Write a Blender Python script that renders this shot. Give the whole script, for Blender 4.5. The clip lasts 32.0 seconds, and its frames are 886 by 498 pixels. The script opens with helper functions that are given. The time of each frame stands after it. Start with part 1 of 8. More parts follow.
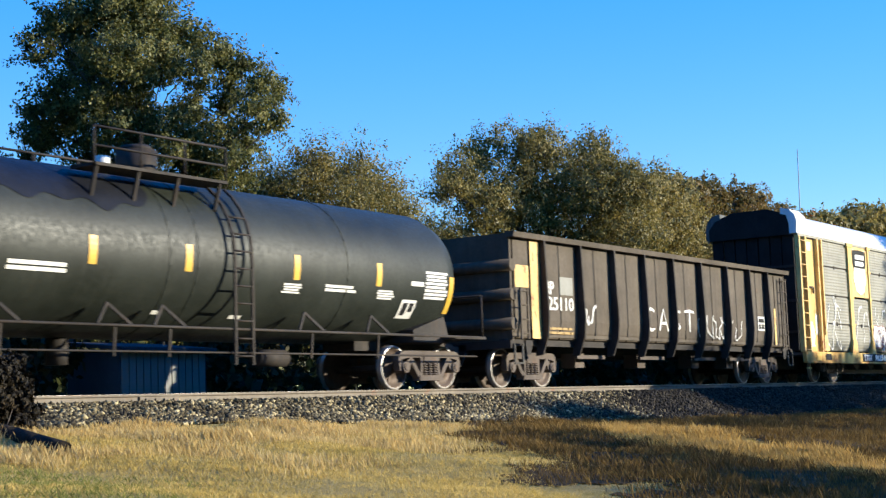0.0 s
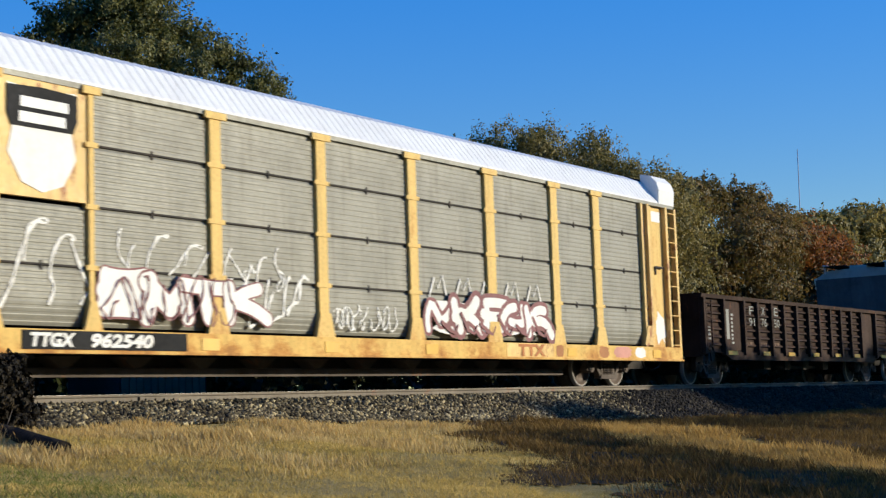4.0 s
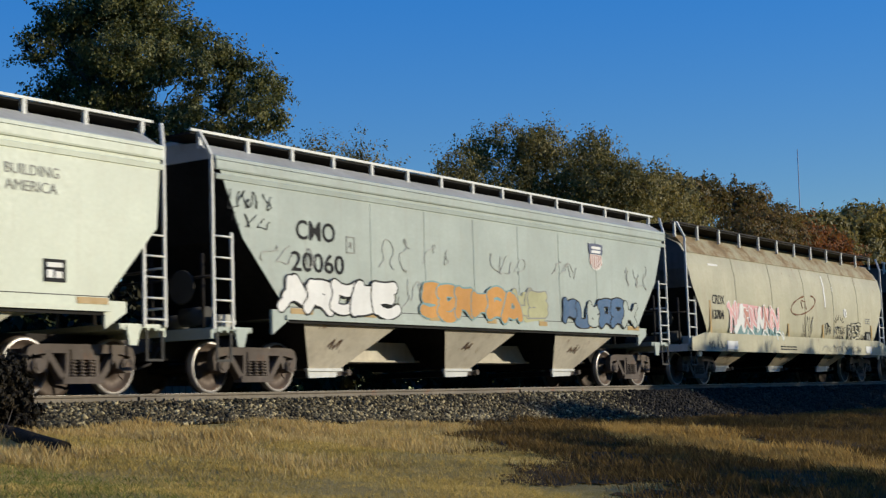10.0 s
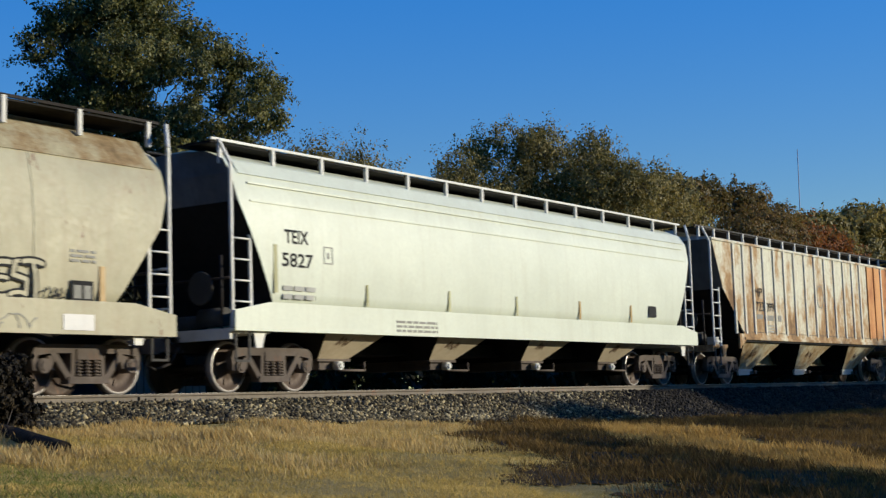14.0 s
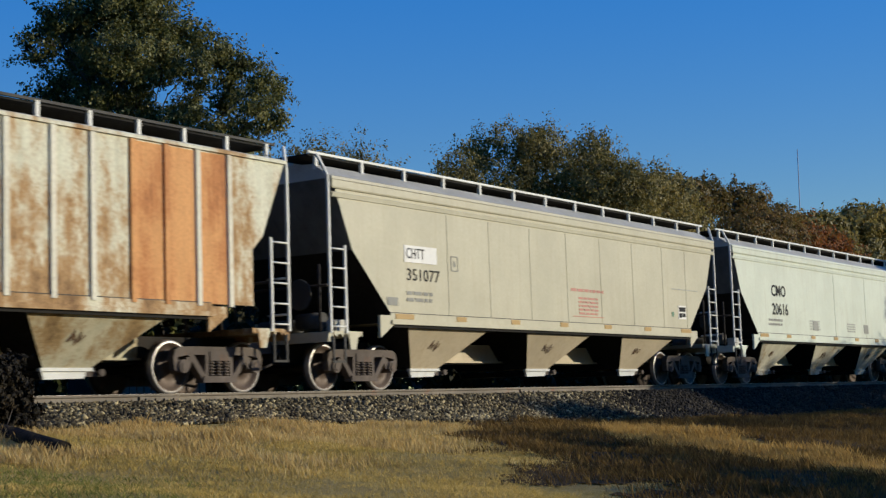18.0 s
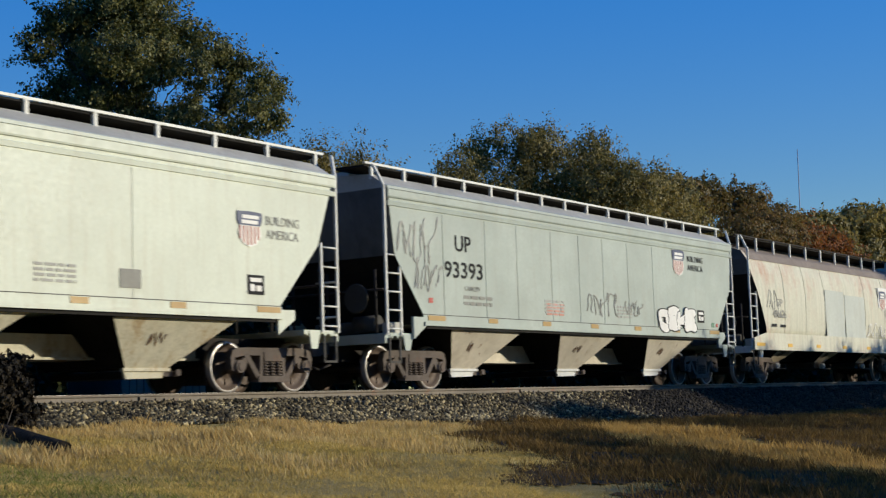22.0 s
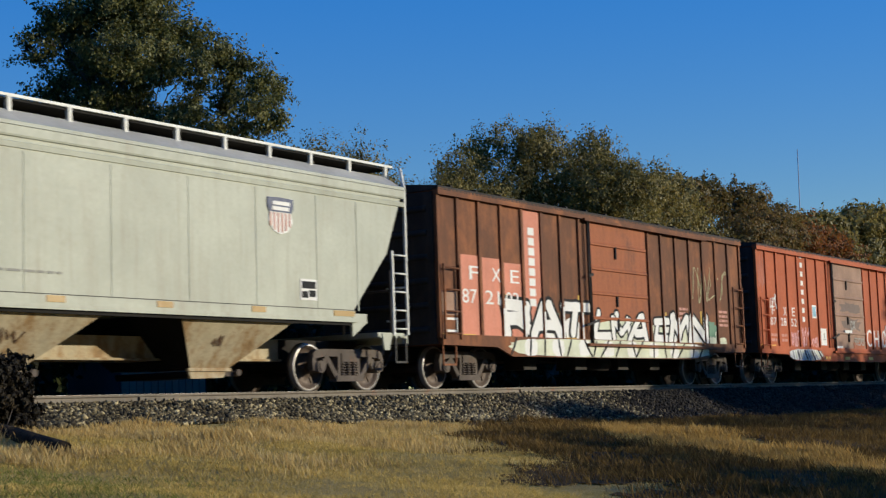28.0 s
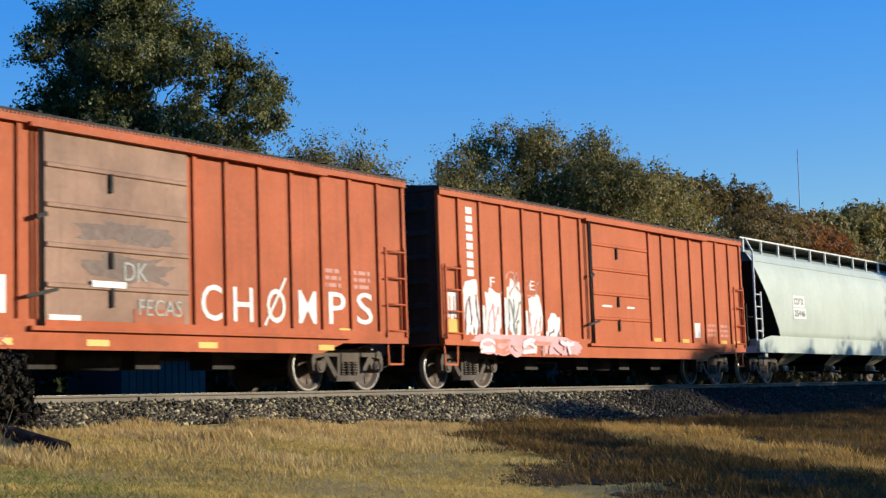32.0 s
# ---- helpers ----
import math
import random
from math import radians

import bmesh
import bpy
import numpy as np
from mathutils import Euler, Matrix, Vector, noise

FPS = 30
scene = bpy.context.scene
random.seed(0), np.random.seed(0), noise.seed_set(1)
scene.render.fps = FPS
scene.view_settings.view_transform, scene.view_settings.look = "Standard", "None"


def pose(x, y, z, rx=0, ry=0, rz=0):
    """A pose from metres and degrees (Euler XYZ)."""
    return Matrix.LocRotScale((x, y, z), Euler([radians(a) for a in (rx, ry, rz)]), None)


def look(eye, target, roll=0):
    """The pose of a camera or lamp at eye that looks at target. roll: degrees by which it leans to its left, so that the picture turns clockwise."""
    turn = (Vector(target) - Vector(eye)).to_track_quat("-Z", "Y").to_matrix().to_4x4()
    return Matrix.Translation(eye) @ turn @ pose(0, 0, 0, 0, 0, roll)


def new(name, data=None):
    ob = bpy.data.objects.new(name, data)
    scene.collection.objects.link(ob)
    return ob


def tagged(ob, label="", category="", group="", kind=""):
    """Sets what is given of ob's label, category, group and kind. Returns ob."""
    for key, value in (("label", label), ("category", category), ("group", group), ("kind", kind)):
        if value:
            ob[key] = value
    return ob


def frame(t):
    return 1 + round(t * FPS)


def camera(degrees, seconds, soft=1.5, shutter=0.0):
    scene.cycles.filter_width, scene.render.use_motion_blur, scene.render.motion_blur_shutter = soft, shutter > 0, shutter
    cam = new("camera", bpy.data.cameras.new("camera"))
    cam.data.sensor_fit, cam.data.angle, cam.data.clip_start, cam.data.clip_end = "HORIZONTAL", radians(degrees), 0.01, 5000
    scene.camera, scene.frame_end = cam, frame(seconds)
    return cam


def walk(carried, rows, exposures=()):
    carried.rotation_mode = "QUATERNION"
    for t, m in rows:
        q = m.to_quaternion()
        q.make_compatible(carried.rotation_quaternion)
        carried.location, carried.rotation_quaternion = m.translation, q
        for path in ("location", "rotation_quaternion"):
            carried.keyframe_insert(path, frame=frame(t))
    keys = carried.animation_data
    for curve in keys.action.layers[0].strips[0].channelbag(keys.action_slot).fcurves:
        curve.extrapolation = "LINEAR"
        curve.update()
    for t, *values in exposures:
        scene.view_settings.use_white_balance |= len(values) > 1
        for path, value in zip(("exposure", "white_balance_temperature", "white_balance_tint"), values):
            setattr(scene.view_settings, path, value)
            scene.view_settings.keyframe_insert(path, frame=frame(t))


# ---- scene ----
cam = camera(33.29, 32.0, soft=1.3, shutter=0.25)
EYE = Vector((0.0, -18.623, -0.346))
YAW, PITCH, ROLL = radians(55.751), radians(6.016), -1.936
AHEAD = Vector((math.sin(YAW) * math.cos(PITCH), math.cos(YAW) * math.cos(PITCH), math.sin(PITCH)))
AIM = look(EYE, EYE + 20 * AHEAD, ROLL)
walk(cam, [(0.0, AIM), (32.0, AIM)],
     [(0.0, 1.05), (1.0, 1.2), (2.0, 1.06), (2.6, 0.66), (3.0, 0.48), (3.5, 0.38), (5.5, 0.0), (6.0, 0.26), (7.0, 0.70), (8.0, 0.44), (9.0, -0.02), (10.0, -0.1), (12.6, 0.02), (14.5, 0.0), (16.5, -0.16), (19.0, -0.08), (25.0, -0.07), (28.0, -0.07), (30.0, 0.34), (32.0, 0.4)])

# ---- daylight: a low sun beyond the right shoulder, clear sky ----
SUN_AZ, SUN_EL = 36.0, 14.0   # degrees from the train's side normal towards its tail; height
TO_SUN = Vector((math.cos(radians(SUN_EL)) * math.sin(radians(SUN_AZ)),
                 -math.cos(radians(SUN_EL)) * math.cos(radians(SUN_AZ)), math.sin(radians(SUN_EL))))
world = bpy.data.worlds.new("world")
scene.world = world
world.use_nodes = True
wn = world.node_tree.nodes
sky = wn.new("ShaderNodeTexSky")
sky.sky_type, sky.sun_disc = "NISHITA", False
sky.sun_elevation = radians(SUN_EL)
sky.sun_rotation = math.atan2(TO_SUN.x, TO_SUN.y)
sky.air_density, sky.dust_density, sky.ozone_density, sky.altitude = 1.0, 0.0, 3.0, 300
hue = wn.new("ShaderNodeHueSaturation")
hue.inputs["Saturation"].default_value, hue.inputs["Hue"].default_value = 1.38, 0.517
level = wn.new("ShaderNodeRGBToBW")
power = wn.new("ShaderNodeMath")
power.operation = "POWER"
power.inputs[1].default_value = -0.62
even = wn.new("ShaderNodeVectorMath")
even.operation = "SCALE"
world.node_tree.links.new(sky.outputs[0], level.inputs[0])
world.node_tree.links.new(level.outputs[0], power.inputs[0])
world.node_tree.links.new(sky.outputs[0], even.inputs[0])
world.node_tree.links.new(power.outputs[0], even.inputs["Scale"])
world.node_tree.links.new(even.outputs[0], hue.inputs["Color"])
world.node_tree.links.new(hue.outputs[0], wn["Background"].inputs[0])
wn["Background"].inputs[1].default_value = 0.274
sun = new("sun", bpy.data.lights.new("sun", "SUN"))
sun.data.energy, sun.data.angle, sun.data.color = 4.45, radians(0.5), (1.0, 0.93, 0.75)
sun.matrix_world = look((0, 0, 60), Vector((0, 0, 60)) - TO_SUN)


# ---- materials ----
def mat_base(name):
    m = bpy.data.materials.new(name)
    m.use_nodes = True
    return m, m.node_tree.nodes, m.node_tree.links, m.node_tree.nodes["Principled BSDF"]


def noise_node(ns, ls, coord, scale, detail=6, rough=0.6, stretch=(1, 1, 1)):
    mp = ns.new("ShaderNodeMapping")
    mp.inputs["Scale"].default_value = stretch
    ls.new(coord, mp.inputs["Vector"])
    n = ns.new("ShaderNodeTexNoise")
    n.inputs["Scale"].default_value, n.inputs["Detail"].default_value, n.inputs["Roughness"].default_value = scale, detail, rough
    ls.new(mp.outputs[0], n.inputs["Vector"])
    return n.outputs["Fac"]


def ramp(ns, ls, fac, lo, hi, a=0.0, b=1.0):
    r = ns.new("ShaderNodeMapRange")
    r.inputs[1].default_value, r.inputs[2].default_value, r.inputs[3].default_value, r.inputs[4].default_value = lo, hi, a, b
    ls.new(fac, r.inputs[0])
    return r.outputs[0]


def blend(ns, ls, fac, a, b, how="MIX"):
    n = ns.new("ShaderNodeMix")
    n.data_type, n.blend_type = "RGBA", how
    for sock, v in ((n.inputs["Factor"], fac), (n.inputs["A"], a), (n.inputs["B"], b)):
        if isinstance(v, (int, float)):
            sock.default_value = v
        elif isinstance(v, tuple):
            sock.default_value = (*v, 1)
        else:
            ls.new(v, sock)
    return n.outputs["Result"]


def paint(name, col, rough=0.5, dirt=(0.16, 0.12, 0.08), grime=0.35, streaks=0.3, rust=None, rusty=0.0, fade=0.14, metal=0.0, bump=0.02, spec=0.4):
    """Weathered paint on steel: faded patches, run-down streaks, grime and rust spots."""
    m, ns, ls, bs = mat_base(name)
    co = ns.new("ShaderNodeTexCoord").outputs["Object"]
    broad = noise_node(ns, ls, co, 0.7, 5)
    fine = noise_node(ns, ls, co, 14, 8, 0.7)
    runs = noise_node(ns, ls, co, 1.6, 7, 0.65, (3.2, 3.2, 0.22))
    pale = tuple(min(1, c * (1 + fade) + 0.01) for c in col)
    dark = tuple(c * (1 - fade) for c in col)
    c = blend(ns, ls, ramp(ns, ls, broad, 0.35, 0.65), dark, pale)
    c = blend(ns, ls, ramp(ns, ls, fine, 0.35, 0.75, 0, 0.35), c, tuple(x * 0.75 for x in col))
    c = blend(ns, ls, ramp(ns, ls, runs, 0.5, 0.78, 0, streaks), c, dirt)
    c = blend(ns, ls, ramp(ns, ls, noise_node(ns, ls, co, 2.3, 9, 0.7), 0.52, 0.8, 0, grime), c, dirt)
    if rust:
        spots = noise_node(ns, ls, co, 1.9, 10, 0.72, (1.5, 1.5, 0.7))
        c = blend(ns, ls, ramp(ns, ls, spots, 0.66 - 0.3 * rusty, 0.72 - 0.25 * rusty), c, rust)
    ls.new(c, bs.inputs["Base Color"])
    ls.new(ramp(ns, ls, fine, 0.3, 0.7, rough - 0.1, rough + 0.15), bs.inputs["Roughness"])
    bs.inputs["Metallic"].default_value = metal
    bs.inputs["Specular IOR Level"].default_value = spec
    b = ns.new("ShaderNodeBump")
    b.inputs["Strength"].default_value, b.inputs["Distance"].default_value = 0.35, bump
    ls.new(broad if bump > 0.015 else fine, b.inputs["Height"])
    ls.new(b.outputs[0], bs.inputs["Normal"])
    return m


RUST = (0.17, 0.062, 0.024)
M = {
    "black_tank": paint("black_tank", (0.012, 0.0155, 0.0105), 0.50, (0.05, 0.05, 0.04), 0.25, 0.3, fade=0.2, bump=0.002, spec=0.28),
    "black_steel": paint("black_steel", (0.035, 0.030, 0.026), 0.65, (0.09, 0.06, 0.04), 0.5, 0.5, fade=0.25, spec=0.12),
    "coal_paint": paint("coal_paint", (0.092, 0.070, 0.047), 0.7, (0.04, 0.03, 0.022), 0.6, 0.75, (0.15, 0.08, 0.04), 0.12, fade=0.25, spec=0.25),
    "bogie_steel": paint("bogie_steel", (0.112, 0.09, 0.074), 0.75, (0.06, 0.042, 0.03), 0.6, 0.2, (0.20, 0.10, 0.055), 0.2, fade=0.3, spec=0.12),
    "wheel_steel": paint("wheel_steel", (0.085, 0.058, 0.042), 0.6, (0.04, 0.026, 0.018), 0.6, 0.0, (0.15, 0.07, 0.035), 0.3, fade=0.3, metal=0.3),
    "tread": paint("tread", (0.50, 0.46, 0.42), 0.35, (0.2, 0.15, 0.11), 0.3, 0.0, metal=0.5, bump=0.003),
    "rack_yellow": paint("rack_yellow", (0.74, 0.49, 0.155), 0.55, (0.34, 0.16, 0.05), 0.55, 0.65, (0.30, 0.10, 0.03), 0.34, fade=0.2),
    "galvanised": paint("galvanised", (0.235, 0.225, 0.18), 0.55, (0.125, 0.105, 0.075), 0.6, 0.75, fade=0.15, metal=0.15, bump=0.006),
    "rack_roof": paint("rack_roof", (0.74, 0.74, 0.71), 0.55, (0.45, 0.41, 0.35), 0.25, 0.3, fade=0.05),
    "brown_gon": paint("brown_gon", (0.045, 0.024, 0.015), 0.6, (0.022, 0.011, 0.006), 0.6, 0.7, (0.14, 0.055, 0.025), 0.2, fade=0.35, spec=0.07),
    "cream": paint("cream", (0.595, 0.625, 0.485), 0.5, (0.45, 0.38, 0.26), 0.18, 0.22, fade=0.05),
    "cream_bay": paint("cream_bay", (0.64, 0.62, 0.50), 0.55, (0.34, 0.27, 0.18), 0.2, 0.25, fade=0.1),
    "grey_blue": paint("grey_blue", (0.375, 0.42, 0.36), 0.55, (0.30, 0.27, 0.21), 0.28, 0.4, fade=0.1),
    "grey_warm": paint("grey_warm", (0.42, 0.43, 0.335), 0.55, (0.27, 0.22, 0.15), 0.3, 0.5, fade=0.1),
    "pale_grey": paint("pale_grey", (0.46, 0.50, 0.41), 0.5, (0.3, 0.27, 0.2), 0.15, 0.3, fade=0.07),
    "grey_bay": paint("grey_bay", (0.56, 0.50, 0.39), 0.6, (0.22, 0.15, 0.09), 0.35, 0.4, RUST, 0.15, fade=0.2),
    "tan": paint("tan", (0.43, 0.395, 0.255), 0.55, (0.32, 0.23, 0.14), 0.4, 0.5, RUST, 0.06, fade=0.12),
    "white_green": paint("white_green", (0.64, 0.67, 0.53), 0.45, (0.42, 0.38, 0.26), 0.12, 0.25, fade=0.05),
    "sand": paint("sand", (0.475, 0.435, 0.30), 0.5, (0.34, 0.26, 0.16), 0.22, 0.35, fade=0.07),
    "sand_bay": paint("sand_bay", (0.52, 0.43, 0.29), 0.55, (0.30, 0.19, 0.10), 0.3, 0.4, fade=0.12),
    "pale": paint("pale", (0.57, 0.60, 0.48), 0.5, (0.38, 0.31, 0.2), 0.2, 0.35, fade=0.06),
    "patch": paint("patch", (0.50, 0.52, 0.45), 0.5, (0.36, 0.3, 0.2), 0.2, 0.3, fade=0.06),
    "roof_grey": paint("roof_grey", (0.43, 0.41, 0.345), 0.6, (0.18, 0.15, 0.11), 0.5, 0.2, fade=0.15),
    # Tone of the wagon ends, darkened for the shade they stand in.
    "shaded_end": paint("shaded_end", (0.12, 0.122, 0.115), 0.75, (0.05, 0.045, 0.038), 0.5, 0.6, fade=0.25, spec=0.12),
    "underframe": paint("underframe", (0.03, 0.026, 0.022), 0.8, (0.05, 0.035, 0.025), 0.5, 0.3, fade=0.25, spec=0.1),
    "gate_grey": paint("gate_grey", (0.56, 0.56, 0.52), 0.5, (0.25, 0.2, 0.15), 0.3, 0.4, fade=0.12),
    # Near-black for faces whose shade is put into the colour.
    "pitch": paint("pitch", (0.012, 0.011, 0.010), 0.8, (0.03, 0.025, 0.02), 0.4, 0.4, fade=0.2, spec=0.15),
    "rust_mark": paint("rust_mark", (0.13, 0.07, 0.035), 0.8, (0.08, 0.04, 0.02), 0.4, 0.3, fade=0.2, bump=0.004),
    "brown_roof": paint("brown_roof", (0.235, 0.185, 0.14), 0.7, (0.14, 0.09, 0.06), 0.6, 0.3, fade=0.15),
    "rust_streak": paint("rust_streak", (0.42, 0.17, 0.05), 0.7, (0.22, 0.08, 0.03), 0.5, 0.4, fade=0.2, bump=0.004),
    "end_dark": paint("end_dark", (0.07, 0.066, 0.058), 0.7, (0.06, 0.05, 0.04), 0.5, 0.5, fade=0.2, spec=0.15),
    "rail_white": paint("rail_white", (0.68, 0.67, 0.60), 0.5, (0.36, 0.28, 0.18), 0.3, 0.3, fade=0.08),
    "box_red": paint("box_red", (0.45, 0.095, 0.025), 0.6, (0.19, 0.055, 0.025), 0.35, 0.4, fade=0.12, spec=0.2),
    "box_orange": paint("box_orange", (0.50, 0.105, 0.025), 0.58, (0.21, 0.055, 0.022), 0.25, 0.35, fade=0.08, spec=0.2),
    "door_brown": paint("door_brown", (0.31, 0.175, 0.11), 0.7, (0.15, 0.08, 0.055), 0.5, 0.5, fade=0.25),
    "door_red": paint("door_red", (0.40, 0.105, 0.035), 0.7, (0.16, 0.07, 0.04), 0.5, 0.5, fade=0.2),
    "salmon": paint("salmon", (0.62, 0.20, 0.11), 0.6, (0.3, 0.1, 0.06), 0.3, 0.4, fade=0.1),
    "white_mark": paint("white_mark", (0.76, 0.74, 0.68), 0.55, (0.4, 0.33, 0.25), 0.25, 0.25, fade=0.06, bump=0.002),
    "black_mark": paint("black_mark", (0.014, 0.014, 0.014), 0.7, (0.06, 0.05, 0.04), 0.15, 0.15, fade=0.15, bump=0.002, spec=0.15),
    "grey_mark": paint("grey_mark", (0.24, 0.235, 0.20), 0.6, grime=0.2, streaks=0.2, bump=0.002),
    "faint_mark": paint("faint_mark", (0.36, 0.355, 0.31), 0.6, grime=0.2, streaks=0.2, bump=0.002),
    "reflector": paint("reflector", (0.72, 0.42, 0.05), 0.4, (0.4, 0.2, 0.05), 0.3, 0.3, fade=0.08, bump=0.002),
    "amber": paint("amber", (0.40, 0.245, 0.065), 0.45, (0.3, 0.15, 0.06), 0.3, 0.3, fade=0.1, bump=0.002),
    "red_mark": paint("red_mark", (0.50, 0.07, 0.05), 0.55, grime=0.15, streaks=0.2, bump=0.002),
    "faded_red": paint("faded_red", (0.52, 0.22, 0.16), 0.55, grime=0.15, streaks=0.2, bump=0.002),
    "spill": paint("spill", (0.003, 0.004, 0.008), 0.5, (0.02, 0.02, 0.025), 0.2, 0.2, bump=0.002, spec=0.2),
    "navy_mark": paint("navy_mark", (0.035, 0.05, 0.11), 0.5, grime=0.15, streaks=0.1, bump=0.002),
    "tag_orange": paint("tag_orange", (0.55, 0.24, 0.03), 0.6, grime=0.2, streaks=0.2, bump=0.002),
    "tag_blue": paint("tag_blue", (0.02, 0.09, 0.20), 0.6, grime=0.2, streaks=0.2, bump=0.002),
    "tag_olive": paint("tag_olive", (0.42, 0.40, 0.20), 0.6, grime=0.2, streaks=0.2, bump=0.002),
    "tag_pink": paint("tag_pink", (0.72, 0.36, 0.34), 0.6, grime=0.15, streaks=0.2, bump=0.002),
    "tag_pale": paint("tag_pale", (0.62, 0.63, 0.45), 0.6, (0.3, 0.3, 0.15), 0.4, 0.4, fade=0.15, bump=0.002),
    "door_stain": paint("door_stain", (0.145, 0.085, 0.06), 0.6, grime=0.4, streaks=0.3, bump=0.002),
    "sign_blue": paint("sign_blue", (0.22, 0.44, 0.55), 0.5, grime=0.15, streaks=0.1, bump=0.002),
    "rack_letter": paint("rack_letter", (0.44, 0.15, 0.03), 0.65, (0.3, 0.12, 0.04), 0.4, 0.4, fade=0.2, bump=0.002),
    "tag_teal": paint("tag_teal", (0.16, 0.30, 0.29), 0.6, grime=0.2, streaks=0.2, bump=0.002),
    "tag_green": paint("tag_green", (0.10, 0.22, 0.13), 0.6, grime=0.2, streaks=0.2, bump=0.002),
    "tag_maroon": paint("tag_maroon", (0.20, 0.06, 0.06), 0.6, grime=0.2, streaks=0.2, bump=0.002),
    "shed_white": paint("shed_white", (0.24, 0.24, 0.225), 0.7, (0.25, 0.22, 0.18), 0.2, 0.3, fade=0.06, spec=0.05),
    "shed_blue": paint("shed_blue", (0.06, 0.065, 0.075), 0.8, (0.08, 0.08, 0.08), 0.2, 0.3, fade=0.1, spec=0.05),
    "rail_rust": paint("rail_rust", (0.17, 0.138, 0.10), 0.7, (0.12, 0.085, 0.06), 0.5, 0.0, (0.20, 0.10, 0.055), 0.2, fade=0.2, bump=0.004),
    "rail_head": paint("rail_head", (0.55, 0.52, 0.48), 0.3, grime=0.2, streaks=0.0, metal=0.9, bump=0.002),
    "tie_wood": paint("tie_wood", (0.075, 0.055, 0.04), 0.85, (0.04, 0.03, 0.025), 0.6, 0.3, fade=0.3),
    "mast_grey": paint("mast_grey", (0.30, 0.32, 0.36), 0.6, grime=0.1, streaks=0.1),
}


def rusted(name, col, rust, dark, amount, stretch=(1.6, 1.6, 0.8), low=None, scale=1.6):
    """Paint breaking through to rust in smeared patches; low: heights between which the rust gathers towards the foot."""
    m, ns, ls, bs = mat_base(name)
    co = ns.new("ShaderNodeTexCoord").outputs["Object"]
    blot = noise_node(ns, ls, co, scale * 0.7, 5, 0.6, (1.0, 1.0, 0.8))
    smear = noise_node(ns, ls, co, scale * 1.5, 8, 0.72, stretch)
    column = noise_node(ns, ls, co, 0.9, 3, 0.6, (1.3, 0.2, 0.05))
    fine = noise_node(ns, ls, co, 17, 7, 0.7)
    runs = noise_node(ns, ls, co, 1.8, 6, 0.6, (3.5, 3.5, 0.25))

    def add(a, b, k):
        n = ns.new("ShaderNodeMath")
        n.operation = "MULTIPLY_ADD"
        ls.new(b, n.inputs[0])
        n.inputs[1].default_value = k
        ls.new(a, n.inputs[2])
        return n.outputs[0]
    mask = add(add(add(blot, smear, 0.9), column, 0.7), fine, 0.22)
    if low:
        xyz = ns.new("ShaderNodeSeparateXYZ")
        ls.new(co, xyz.inputs[0])
        mask = add(mask, ramp(ns, ls, xyz.outputs["Z"], low[0], low[1], 0.0, 1.0), 0.18)
    edge = 1.55 - amount
    c = blend(ns, ls, ramp(ns, ls, runs, 0.42, 0.72, 0, 0.6), col, tuple(x * k for x, k in zip(col, (0.66, 0.68, 0.66))))
    c = blend(ns, ls, ramp(ns, ls, mask, edge - 0.2, edge, 0, 0.45), c, tuple(0.5 * (x + y) for x, y in zip(col, rust)))
    c = blend(ns, ls, ramp(ns, ls, mask, edge - 0.06, edge + 0.12, 0, 0.9), c, rust)
    c = blend(ns, ls, ramp(ns, ls, mask, edge + 0.12, edge + 0.32, 0, 0.85), c, dark)
    c = blend(ns, ls, ramp(ns, ls, fine, 0.45, 0.75, 0, 0.3), c, tuple(x * 0.5 for x in dark))
    ls.new(c, bs.inputs["Base Color"])
    bs.inputs["Roughness"].default_value = 0.7
    bs.inputs["Specular IOR Level"].default_value = 0.2
    b = ns.new("ShaderNodeBump")
    b.inputs["Strength"].default_value, b.inputs["Distance"].default_value = 0.4, 0.01
    ls.new(fine, b.inputs["Height"])
    ls.new(b.outputs[0], bs.inputs["Normal"])
    return m


M["rusty_white"] = rusted("rusty_white", (0.70, 0.68, 0.52), (0.38, 0.21, 0.075), (0.15, 0.08, 0.035), 0.085, low=(3.2, 1.7))
M["rust_panel"] = rusted("rust_panel", (0.68, 0.34, 0.13), (0.46, 0.18, 0.06), (0.2, 0.075, 0.03), 0.10, (2.5, 2.5, 0.3))
M["rib_white"] = rusted("rib_white", (0.74, 0.70, 0.56), (0.40, 0.24, 0.11), (0.2, 0.1, 0.05), -0.12)
M["rusty_bay"] = rusted("rusty_bay", (0.52, 0.48, 0.34), (0.30, 0.19, 0.08), (0.10, 0.06, 0.03), 0.12)
M["pale_bay"] = rusted("pale_bay", (0.58, 0.54, 0.41), (0.36, 0.24, 0.11), (0.15, 0.09, 0.045), -0.06, (2.2, 2.2, 0.5), low=(0.75, 0.4))
M["tan_roof"] = rusted("tan_roof", (0.43, 0.375, 0.225), (0.27, 0.175, 0.075), (0.11, 0.075, 0.035), 0.14, (0.9, 0.9, 1.6))
M["brown_bay"] = rusted("brown_bay", (0.50, 0.42, 0.28), (0.30, 0.18, 0.075), (0.12, 0.07, 0.035), 0.0, (2.2, 2.2, 0.5), low=(0.9, 0.4))
M["box_brown"] = rusted("box_brown", (0.135, 0.052, 0.024), (0.27, 0.095, 0.034), (0.38, 0.15, 0.06), 0.06, (1.6, 1.6, 0.45))
